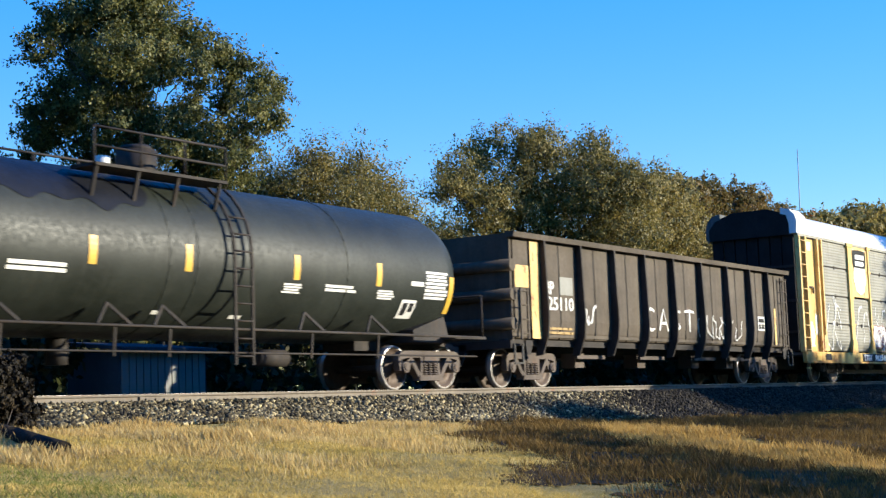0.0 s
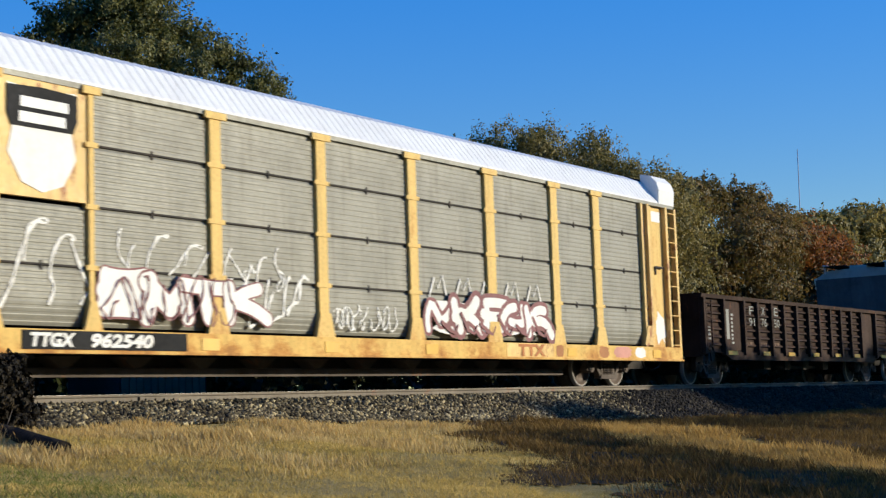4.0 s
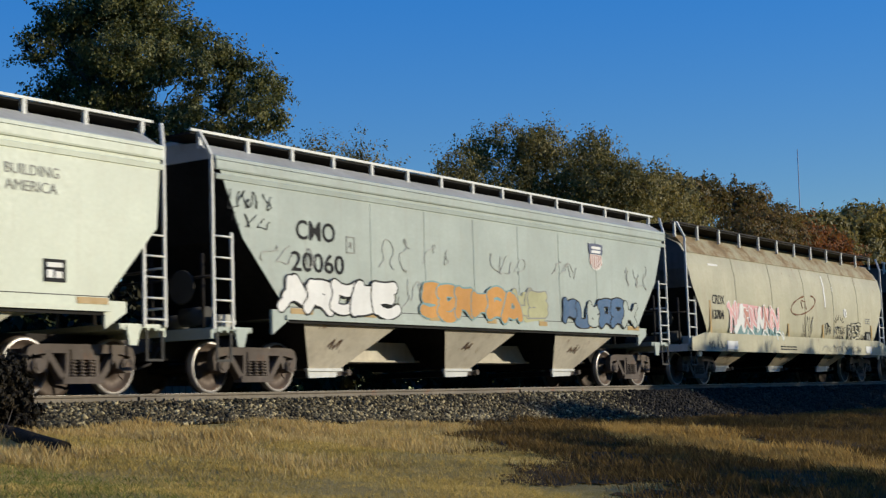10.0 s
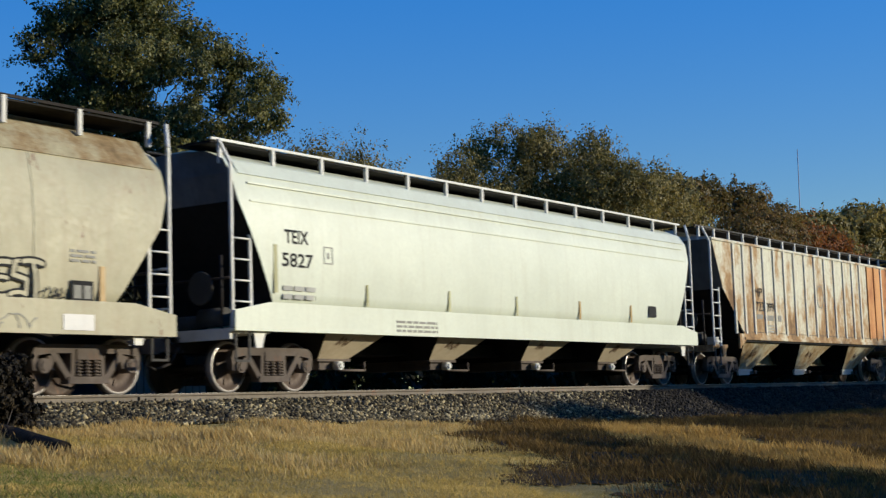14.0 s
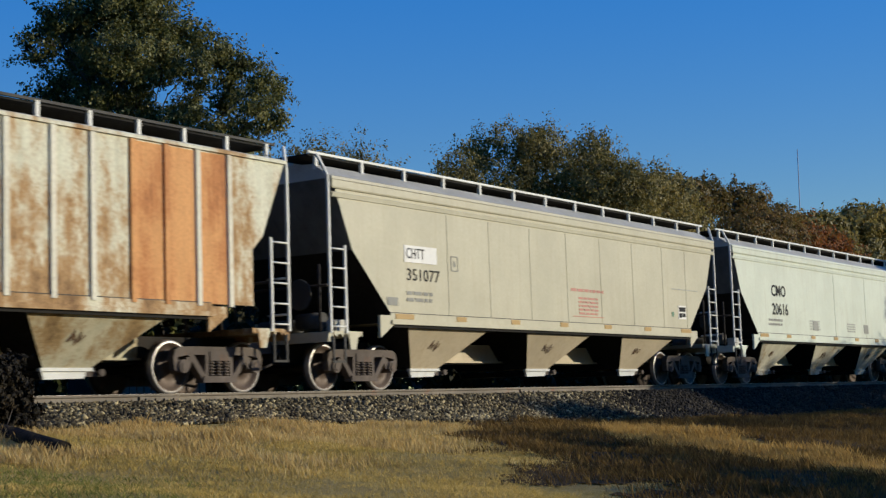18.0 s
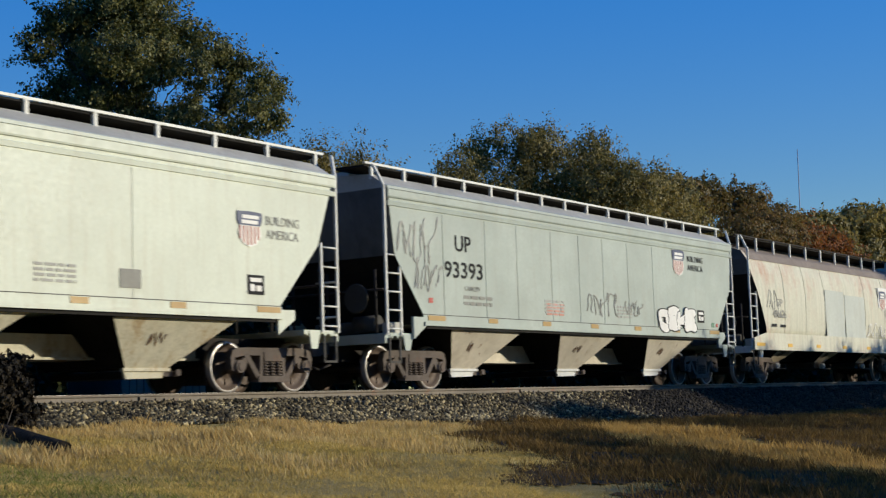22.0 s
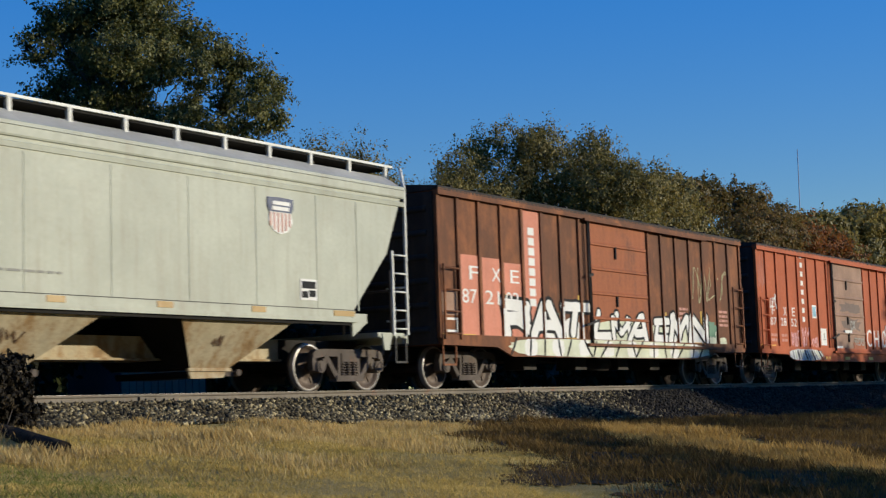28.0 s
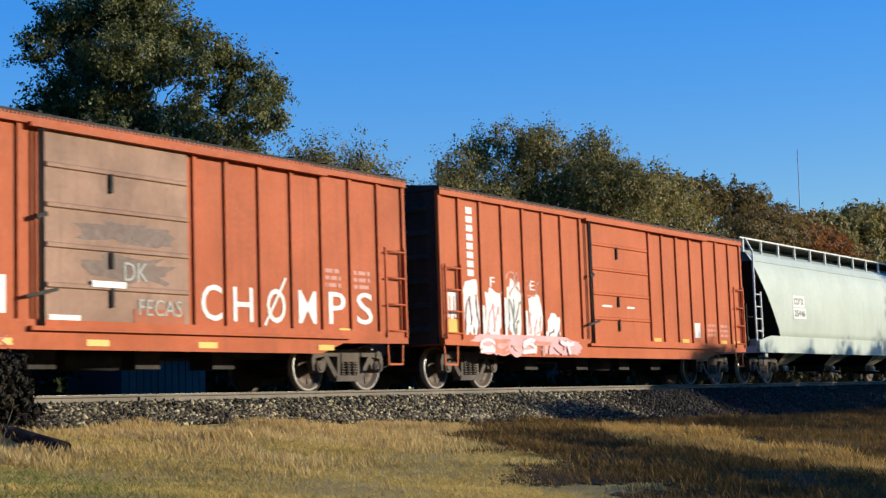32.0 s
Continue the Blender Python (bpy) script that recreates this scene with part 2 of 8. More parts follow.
M["rack_sill"] = rusted("rack_sill", (0.74, 0.48, 0.14), (0.48, 0.22, 0.05), (0.2, 0.085, 0.03), 0.05, (1.0, 1.0, 1.6), low=(0.85, 0.55))
M["rack_post"] = rusted("rack_post", (0.76, 0.52, 0.18), (0.54, 0.27, 0.075), (0.28, 0.12, 0.04), -0.10, (2.0, 2.0, 0.4), low=(2.2, 0.9))
M["pink_tan"] = rusted("pink_tan", (0.65, 0.63, 0.49), (0.56, 0.42, 0.31), (0.45, 0.25, 0.17), -0.08, (4.5, 4.5, 0.5), low=(2.6, 3.3), scale=1.3)
M["red_door"] = rusted("red_door", (0.37, 0.115, 0.045), (0.24, 0.085, 0.04), (0.12, 0.05, 0.03), 0.06, (1.6, 1.6, 0.6))


def varied(name, cols, rough=0.9, island=True, trans=0.0, bump=0.0, size=6.0, spread=0.7):
    """Natural material whose colour varies from piece to piece and within a piece."""
    m, ns, ls, bs = mat_base(name)
    geo = ns.new("ShaderNodeNewGeometry")
    co = ns.new("ShaderNodeTexCoord").outputs["Object"]
    cr = ns.new("ShaderNodeValToRGB")
    el = cr.color_ramp.elements
    while len(el) < len(cols):
        el.new(0.5)
    for i, c in enumerate(cols):
        el[i].position, el[i].color = i / (len(cols) - 1), (*c, 1)
    broad = noise_node(ns, ls, co, size, 4)
    if island:
        mix = ns.new("ShaderNodeMath")
        mix.operation = "MULTIPLY_ADD"
        ls.new(broad, mix.inputs[0])
        mix.inputs[1].default_value = 0.8
        sub = ns.new("ShaderNodeMath")
        sub.operation = "MULTIPLY_ADD"
        ls.new(geo.outputs["Random Per Island"], sub.inputs[0])
        sub.inputs[1].default_value, sub.inputs[2].default_value = spread, 0.1 - 0.5 * spread
        ls.new(sub.outputs[0], mix.inputs[2])
        ls.new(mix.outputs[0], cr.inputs[0])
    else:
        ls.new(ramp(ns, ls, broad, 0.25, 0.75), cr.inputs[0])
    ls.new(cr.outputs[0], bs.inputs["Base Color"])
    bs.inputs["Roughness"].default_value = rough
    bs.inputs["Specular IOR Level"].default_value = 0.25
    if trans:
        out = ns["Material Output"]
        tr = ns.new("ShaderNodeBsdfTranslucent")
        ls.new(cr.outputs[0], tr.inputs["Color"])
        ms = ns.new("ShaderNodeMixShader")
        ms.inputs[0].default_value = trans
        ls.new(bs.outputs[0], ms.inputs[1])
        ls.new(tr.outputs[0], ms.inputs[2])
        ls.new(ms.outputs[0], out.inputs["Surface"])
    if bump:
        b = ns.new("ShaderNodeBump")
        b.inputs["Strength"].default_value, b.inputs["Distance"].default_value = 0.8, bump
        ls.new(noise_node(ns, ls, co, 30, 6), b.inputs["Height"])
        ls.new(b.outputs[0], bs.inputs["Normal"])
    return m


M["leaf_dark"] = varied("leaf_dark", [(0.024, 0.034, 0.009), (0.085, 0.094, 0.026), (0.20, 0.185, 0.055), (0.34, 0.285, 0.09)], 0.5, trans=0.35, size=0.9, spread=0.55)
M["leaf_olive"] = varied("leaf_olive", [(0.05, 0.05, 0.015), (0.18, 0.15, 0.042), (0.34, 0.26, 0.08), (0.48, 0.35, 0.12)], 0.5, trans=0.4, size=0.5, spread=0.55)
M["leaf_deep"] = varied("leaf_deep", [(0.03, 0.033, 0.010), (0.13, 0.115, 0.032), (0.29, 0.225, 0.065), (0.45, 0.33, 0.105)], 0.5, trans=0.4, size=0.7, spread=0.5)
M["leaf_brown"] = varied("leaf_brown", [(0.06, 0.055, 0.018), (0.14, 0.11, 0.03), (0.22, 0.135, 0.04), (0.30, 0.15, 0.045)], 0.55, trans=0.4, size=0.3, spread=0.55)
M["leaf_autumn"] = varied("leaf_autumn", [(0.07, 0.06, 0.018), (0.17, 0.10, 0.025), (0.32, 0.105, 0.024), (0.40, 0.12, 0.022)], 0.6, trans=0.4, size=0.25, spread=0.55)
M["leaf_shrub"] = varied("leaf_shrub", [(0.006, 0.005, 0.004), (0.016, 0.013, 0.008), (0.06, 0.042, 0.02)], 0.8, trans=0.1, size=2)
M["leaf_thicket"] = varied("leaf_thicket", [(0.008, 0.009, 0.004), (0.022, 0.022, 0.009), (0.045, 0.04, 0.016), (0.075, 0.06, 0.024)], 0.7, trans=0.15, size=0.5)
M["charred"] = varied("charred", [(0.006, 0.005, 0.004), (0.014, 0.011, 0.008), (0.03, 0.022, 0.015)], 0.9, island=False, bump=0.03, size=6)
M["bark"] = varied("bark", [(0.04, 0.032, 0.025), (0.09, 0.075, 0.06), (0.16, 0.135, 0.11)], 0.9, island=False, bump=0.03, size=3)
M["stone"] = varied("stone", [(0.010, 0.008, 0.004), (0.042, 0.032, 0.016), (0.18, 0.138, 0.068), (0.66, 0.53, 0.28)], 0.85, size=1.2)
# Ballast stone with the right-hand tree shade put into its colour.
M["shaded_stone"] = varied("shaded_stone", [(0.006, 0.005, 0.003), (0.014, 0.011, 0.007), (0.030, 0.024, 0.016), (0.08, 0.064, 0.045)], 0.9, size=1.2)
M["stone_bed"] = varied("stone_bed", [(0.012, 0.010, 0.008), (0.03, 0.025, 0.02), (0.075, 0.063, 0.05)], 0.95, island=False, bump=0.04, size=14)
M["straw"] = varied("straw", [(0.36, 0.225, 0.075), (0.56, 0.385, 0.14), (0.68, 0.50, 0.205), (0.80, 0.64, 0.33)], 0.8, trans=0.45, size=0.9, spread=0.65)
# Brown weeds, deepened for the tree shade over the ditch.
M["shaded_weed"] = varied("shaded_weed", [(0.05, 0.030, 0.009), (0.12, 0.072, 0.021), (0.22, 0.135, 0.04), (0.36, 0.23, 0.07)], 0.85, trans=0.3, size=1.1, spread=0.5)
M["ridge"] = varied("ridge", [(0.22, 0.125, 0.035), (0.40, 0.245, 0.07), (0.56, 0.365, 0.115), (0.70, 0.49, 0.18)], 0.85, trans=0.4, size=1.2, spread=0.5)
# Dark brown of the sheet laid as shade beneath the weeds.
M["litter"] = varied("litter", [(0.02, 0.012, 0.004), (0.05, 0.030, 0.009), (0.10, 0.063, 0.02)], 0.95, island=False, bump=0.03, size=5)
M["lawn"] = varied("lawn", [(0.32, 0.245, 0.06), (0.52, 0.375, 0.105), (0.67, 0.485, 0.16), (0.78, 0.60, 0.25)], 0.85, trans=0.45, size=0.6, spread=0.65)
M["green_lawn"] = varied("green_lawn", [(0.13, 0.15, 0.032), (0.25, 0.25, 0.06), (0.40, 0.36, 0.10)], 0.85, trans=0.45, size=0.5)


# ---- mesh helpers ----
def box(bm, x0, x1, y0, y1, z0, z1):
    v = [bm.verts.new((x, y, z)) for z in (z0, z1) for y in (y0, y1) for x in (x0, x1)]
    for f in ((0, 2, 3, 1), (4, 5, 7, 6), (0, 1, 5, 4), (2, 6, 7, 3), (0, 4, 6, 2), (1, 3, 7, 5)):
        bm.faces.new([v[i] for i in f])


def prism(bm, pts, axis, a, b):
    """A polygon carried along an axis: pts are (x, z) for 'y', (y, z) for 'x', (x, y) for 'z'."""
    def at(p, k):
        return {"y": (p[0], k, p[1]), "x": (k, p[0], p[1]), "z": (p[0], p[1], k)}[axis]
    u, w = [bm.verts.new(at(p, a)) for p in pts], [bm.verts.new(at(p, b)) for p in pts]
    n = len(pts)
    fs = [bm.faces.new(u), bm.faces.new(w[::-1])]
    fs += [bm.faces.new((u[i], w[i], w[(i + 1) % n], u[(i + 1) % n])) for i in range(n)]
    bmesh.ops.recalc_face_normals(bm, faces=fs)


def beam(bm, p, q, w, h):
    """A bar of section w x h from p to q."""
    p, q = Vector(p), Vector(q)
    d = (q - p).normalized()
    s = d.cross(Vector((0, 1, 0)) if abs(d.y) < 0.9 else Vector((0, 0, 1))).normalized()
    t = d.cross(s)
    c = [s * a * w / 2 + t * b * h / 2 for a, b in ((-1, -1), (1, -1), (1, 1), (-1, 1))]
    u, v = [bm.verts.new(p + k) for k in c], [bm.verts.new(q + k) for k in c]
    fs = [bm.faces.new(u[::-1]), bm.faces.new(v)] + [bm.faces.new((u[i], u[(i + 1) % 4], v[(i + 1) % 4], v[i])) for i in range(4)]
    bmesh.ops.recalc_face_normals(bm, faces=fs)


def tube(bm, p, q, r, n=8, r2=None):
    p, q = Vector(p), Vector(q)
    d = (q - p).normalized()
    s = d.cross(Vector((0.31, 0.95, 0.1))).normalized()
    t = d.cross(s)
    r2 = r if r2 is None else r2
    ang = [2 * math.pi * i / n for i in range(n)]
    u = [bm.verts.new(p + r * (s * math.cos(a) + t * math.sin(a))) for a in ang]
    v = [bm.verts.new(q + r2 * (s * math.cos(a) + t * math.sin(a))) for a in ang]
    for i in range(n):
        f = bm.faces.new((u[i], u[(i + 1) % n], v[(i + 1) % n], v[i]))
        f.smooth = True
    bm.faces.new(u[::-1])
    bm.faces.new(v)


def lathe(bm, prof, n=28, centre=(0, 0, 0)):
    """Turn (r, y) points about the y axis."""
    rings = []
    for r, y in prof:
        rings.append([bm.verts.new((centre[0] + r * math.cos(2 * math.pi * i / n), centre[1] + y, centre[2] + r * math.sin(2 * math.pi * i / n))) for i in range(n)])
    for a, b in zip(rings, rings[1:]):
        for i in range(n):
            bm.faces.new((a[i], a[(i + 1) % n], b[(i + 1) % n], b[i])).smooth = True
    bm.faces.new(rings[0][::-1])
    bm.faces.new(rings[-1])


def part(name, bm, material, parent, label=""):
    """Link a bmesh as one mesh object under a thing or part."""
    me = bpy.data.meshes.new(name)
    bm.to_mesh(me)
    bm.free()
    me.materials.append(M[material] if isinstance(material, str) else material)
    ob = new(name, me)
    ob.parent = parent
    return tagged(ob, label)


def again(ob, parent, x=0.0, y=0.0, z=0.0):
    """Another part on the same mesh."""
    o = new(ob.name.split(".")[0], ob.data)
    o.parent = parent
    o.location = (x, y, z)
    return tagged(o, ob.get("label", ""))


def one(name, material, parent, f, *args, label=""):
    bm = bmesh.new()
    f(bm, *args)
    return part(name, bm, material, parent, label)


def thing(name, label, category, group=""):
    return tagged(new(name), label, category, group)


def letters(parent, words, x, z, h, material="black_mark", y=-1.575, width=None, upright=False, shear=0.0, bold=0.0):
    """Stencilled words on the near side; x, z: lower left corner; h: height of the capitals."""
    cu = bpy.data.curves.new("letters", "FONT")
    cu.body, cu.size, cu.extrude, cu.shear, cu.resolution_u = words, h / 0.70, 0.002, shear, 3
    cu.offset = bold
    tmp = bpy.data.objects.new("letters", cu)
    scene.collection.objects.link(tmp)
    me = bpy.data.meshes.new_from_object(tmp)
    bpy.data.objects.remove(tmp)
    me.name = "lettering"
    co = np.empty(len(me.vertices) * 3)
    me.vertices.foreach_get("co", co)
    co = co.reshape(-1, 3)
    co[:, 0] -= co[:, 0].min()
    if width:
        co[:, 0] *= width / co[:, 0].max()
    out = np.stack([x + co[:, 0], y - 0.003 - co[:, 2], z + co[:, 1]], 1)
    if upright:
        out = np.stack([x - co[:, 1], y - 0.003 - co[:, 2], z + co[:, 0]], 1)
    me.vertices.foreach_set("co", out.ravel())
    bm = bmesh.new()
    bm.from_mesh(me)
    bpy.data.meshes.remove(me)
    left = set(bm.verts)
    while left:
        grow, seen = [left.pop()], []
        while grow:
            v = grow.pop()
            seen.append(v)
            for e in v.link_edges:
                o = e.other_vert(v)
                if o in left:
                    left.remove(o)
                    grow.append(o)
        lb, where = bmesh.new(), {}
        for v in seen:
            where[v] = lb.verts.new(v.co)
        for f in {f for v in seen for f in v.link_faces}:
            lb.faces.new([where[v] for v in f.verts])
        part("letter", lb, material, parent)
    bm.free()


def marks(parent, items, material, y=-1.575, name="marking", label=""):
    """Plain bars of lettering too small to read: (x, z, width, height)."""
    bm = bmesh.new()
    for x, z, w, h in items:
        box(bm, x, x + w, y - 0.004, y + 0.004, z, z + h)
    return part(name, bm, material, parent, label)


def plate(parent, name, x, z, w, h, material, y=-1.575, label=""):
    bm = bmesh.new()
    box(bm, x, x + w, y - 0.006, y + 0.004, z, z + h)
    return part(name, bm, material, parent, label)


def outline(parent, x, z, w, h, y=-1.575):
    """A thin stencilled square with a small mark in it."""
    o = marks(parent, [(x, z, w, 0.022), (x, z + h - 0.022, w, 0.022)], "grey_mark", y, "outline_box")
    marks(o, [(x, z + 0.022, 0.022, h - 0.044), (x + w - 0.022, z + 0.022, 0.022, h - 0.044)], "grey_mark", y, "outline_side")
    marks(o, [(x + w * 0.38, z + h * 0.3, w * 0.24, h * 0.36)], "grey_mark", y, "outline_mark")


def rough_lines(parent, rng, x, z, w, h, rows, material, y=-1.575):
    """Rows of short bars: unreadable small print."""
    items = []
    for i in range(rows):
        zz, xx = z + h * (rows - 1 - i) / rows, x
        while xx < x + w:
            k = rng.uniform(0.08, 0.3)
            items.append((xx, zz, min(k, x + w - xx), h / rows * 0.55))
            xx += k + 0.05
    return marks(parent, items, material, y, "small_print")


def flat_shape(bm, pts, y, t=0.004):
    prism(bm, pts, "y", y - t, y + t)


def shield(parent, x, z, w, h, y=-1.575, red="faded_red", blue="navy_mark", stripes=6):
    """A shield emblem: pale field, dark head, upright stripes."""
    def outline(g):
        return [(x - g, z + h * 0.80), (x - g * 0.6, z + h + g), (x + w * 0.5, z + h * 0.96 + g), (x + w + g * 0.6, z + h + g), (x + w + g, z + h * 0.80),
                (x + w * 0.93 + g, z + h * 0.6), (x + w + g, z + h * 0.35), (x + w * 0.8, z + h * 0.08), (x + w * 0.5, z - g), (x + w * 0.2, z + h * 0.08), (x - g, z + h * 0.35), (x + w * 0.07 - g, z + h * 0.6)]
    bm = bmesh.new()
    flat_shape(bm, outline(0), y - 0.004)
    s = part("emblem", bm, "white_mark", parent, "pale shield-shaped emblem with stripes")
    bm = bmesh.new()
    flat_shape(bm, [(x - 0.02, z + h * 0.72), (x - 0.02, z + h * 0.98), (x + w * 0.5, z + h), (x + w + 0.02, z + h * 0.98), (x + w + 0.02, z + h * 0.72), (x + w * 0.95, z + h * 0.60), (x + w * 0.05, z + h * 0.60)], y - 0.011)
    part("emblem_head", bm, blue, s, "dark blue head of the emblem")
    marks(s, [(x + w * 0.18, z + h * 0.79, w * 0.70, h * 0.10), (x + w * 0.16, z + h * 0.645, w * 0.68, h * 0.10)], "white_mark", y - 0.014, "emblem_bar")
    for i in range(stripes):
        k = abs(i - 2.5) / 2.5
        plate(s, "emblem_stripe", x + w * (0.06 + 0.155 * i), z + h * (0.05 + 0.16 * k * k), w * 0.060, h * (0.53 - 0.16 * k * k), red, y - 0.010)
    return s


GLYPHS = {
    "H": [((0.12, 0), (0.12, 1)), ((0.88, 0), (0.88, 1)), ((0.12, 0.5), (0.88, 0.52))],  # strokes of block letters in a unit square
    "A": [((0.05, 0), (0.42, 1)), ((0.95, 0), (0.58, 1)), ((0.25, 0.35), (0.75, 0.35))], "R": [((0.12, 0), (0.12, 1)), ((0.12, 0.92), (0.8, 0.85)), ((0.8, 0.85), (0.75, 0.5)), ((0.75, 0.5), (0.2, 0.45)), ((0.45, 0.45), (0.92, 0))],
    "K": [((0.15, 0), (0.15, 1)), ((0.2, 0.45), (0.9, 1)), ((0.4, 0.55), (0.95, 0))], "E": [((0.15, 0), (0.15, 1)), ((0.15, 0.95), (0.9, 0.98)), ((0.15, 0.5), (0.75, 0.52)), ((0.15, 0.06), (0.95, 0.04))],
    "S": [((0.9, 0.9), (0.2, 0.92)), ((0.2, 0.92), (0.15, 0.58)), ((0.15, 0.58), (0.85, 0.48)), ((0.85, 0.48), (0.85, 0.1)), ((0.85, 0.1), (0.1, 0.06))], "N": [((0.12, 0), (0.12, 1)), ((0.12, 0.95), (0.88, 0.05)), ((0.88, 0), (0.88, 1))],
    "O": [((0.15, 0.1), (0.12, 0.9)), ((0.12, 0.92), (0.85, 0.95)), ((0.88, 0.9), (0.86, 0.1)), ((0.86, 0.06), (0.15, 0.05))], "M": [((0.08, 0), (0.14, 1)), ((0.14, 0.95), (0.5, 0.3)), ((0.5, 0.3), (0.86, 0.95)), ((0.86, 1), (0.94, 0))],
    "U": [((0.12, 1), (0.15, 0.1)), ((0.15, 0.08), (0.85, 0.06)), ((0.85, 0.06), (0.9, 1))], "B": [((0.15, 0), (0.15, 1)), ((0.15, 0.95), (0.8, 0.85)), ((0.8, 0.85), (0.3, 0.52)), ((0.3, 0.52), (0.9, 0.3)), ((0.9, 0.3), (0.15, 0.05))],
    "T": [((0.05, 0.95), (0.95, 0.95)), ((0.5, 0), (0.5, 0.95))], "G": [((0.9, 0.85), (0.2, 0.92)), ((0.15, 0.9), (0.15, 0.1)), ((0.15, 0.06), (0.88, 0.06)), ((0.88, 0.06), (0.88, 0.45)), ((0.88, 0.45), (0.5, 0.45))]}


def ribbon(bm, pts, t, y):
    """One continuous sprayed line of width t along points (x, z)."""
    rows = []
    for i, (x, z) in enumerate(pts):
        a, b = pts[max(0, i - 1)], pts[min(len(pts) - 1, i + 1)]
        d = Vector((b[0] - a[0], b[1] - a[1]))
        d = d.normalized() if d.length > 1e-6 else Vector((1, 0))
        k = t * 0.5 * (0.8 + 0.4 * math.sin(i * 1.7))
        rows.append([bm.verts.new((x - s * d.y * k, yy, z + s * d.x * k)) for s, yy in ((1, y - 0.003), (-1, y - 0.003), (-1, y + 0.003), (1, y + 0.003))])
    for p, q in zip(rows, rows[1:]):
        for i in range(4):
            bm.faces.new((p[i], p[(i + 1) % 4], q[(i + 1) % 4], q[i]))
    bm.faces.new(rows[0][::-1])
    bm.faces.new(rows[-1])


def capsule(bm, pts, t, y):
    """A fat stroke with round ends along points (x, z)."""
    up, dn = [], []
    n = len(pts)
    for i, (x, z) in enumerate(pts):
        a, b = pts[max(0, i - 1)], pts[min(n - 1, i + 1)]
        d = Vector((b[0] - a[0], b[1] - a[1]))
        d = d.normalized() if d.length > 1e-6 else Vector((1, 0))
        r = t * 0.5
        if i == 0:
            for k in (-80, -50, -20):
                a0 = radians(k)
                c, s = math.cos(a0) * r, math.sin(a0) * r
                up.append((x - d.x * c + d.y * s, z - d.y * c - d.x * s))
                dn.append((x - d.x * c - d.y * s, z - d.y * c + d.x * s))
            up, dn = up[::-1], dn[::-1]
        up.append((x - d.y * r, z + d.x * r))
        dn.append((x + d.y * r, z - d.x * r))
        if i == n - 1:
            for k in (70, 40, 10):
                a0 = radians(k)
                c, s = math.cos(a0) * r, math.sin(a0) * r
                up.append((x + d.x * c - d.y * s, z + d.y * c + d.x * s))
                dn.append((x + d.x * c + d.y * s, z + d.y * c - d.x * s))
    u, v = [bm.verts.new((x, y, z)) for x, z in up], [bm.verts.new((x, y, z)) for x, z in dn]
    for i in range(len(u) - 1):
        bm.faces.new((u[i], v[i], v[i + 1], u[i + 1]))
    return u, v


def tag_letters(parent, rng, x0, x1, z0, z1, n, fill, edge, y=-1.577, label="sprayed graffiti lettering", jag=0.16, forms="SROKEAMBNUGT", fat=1.0, bow=0.22, exact=False, rim=1.5):
    """Fat sprayed letter forms side by side: a surround, and thick bowed strokes of fill over it."""
    ob = None
    w = (x1 - x0) / n
    for i in range(n):
        cx, a, b = x0 + w * i, z0 + rng.uniform(0, 0.10) * (z1 - z0), z1 - rng.uniform(0, 0.22) * (z1 - z0)
        lean = rng.uniform(-0.15, 0.22) * w
        th = min(0.36 * w, 0.3 * (b - a)) * fat
        strokes = []
        for p, q in GLYPHS[forms[i % len(forms)] if exact else forms[(i + int(rng.random() * 12)) % len(forms)]]:
            e = [(cx + w * (-0.1 + 1.2 * u[0] + rng.uniform(-jag, jag) * 0.4) + lean * u[1], a + th * 0.5 + (b - a - th) * (u[1] + rng.uniform(-jag, jag) * 0.25)) for u in (p, q)]
            d = Vector((e[1][0] - e[0][0], e[1][1] - e[0][1]))
            k = rng.uniform(-bow, bow)
            strokes.append([(e[0][0] + d.x * u - d.y * k * 4 * u * (1 - u), e[0][1] + d.y * u + d.x * k * 4 * u * (1 - u)) for u in (0, 0.25, 0.5, 0.75, 1)])
        layers = ((th * rim, edge, "graffiti_outline", 0.001), (th, fill if isinstance(fill, str) else fill[i % len(fill)], "graffiti_fill", 0.003))
        for t, m, nm, lift in layers:
            bm = bmesh.new()
            for k, s in enumerate(strokes):
                capsule(bm, s, t * (0.85 + 0.3 * ((k * 37 + i * 11) % 7) / 7), y - lift - 0.004 * i - 0.0003 * k)
            bmesh.ops.recalc_face_normals(bm, faces=bm.faces)
            o = part(nm, bm, m, ob or parent, "" if ob else label)
            ob = ob or o
    return ob


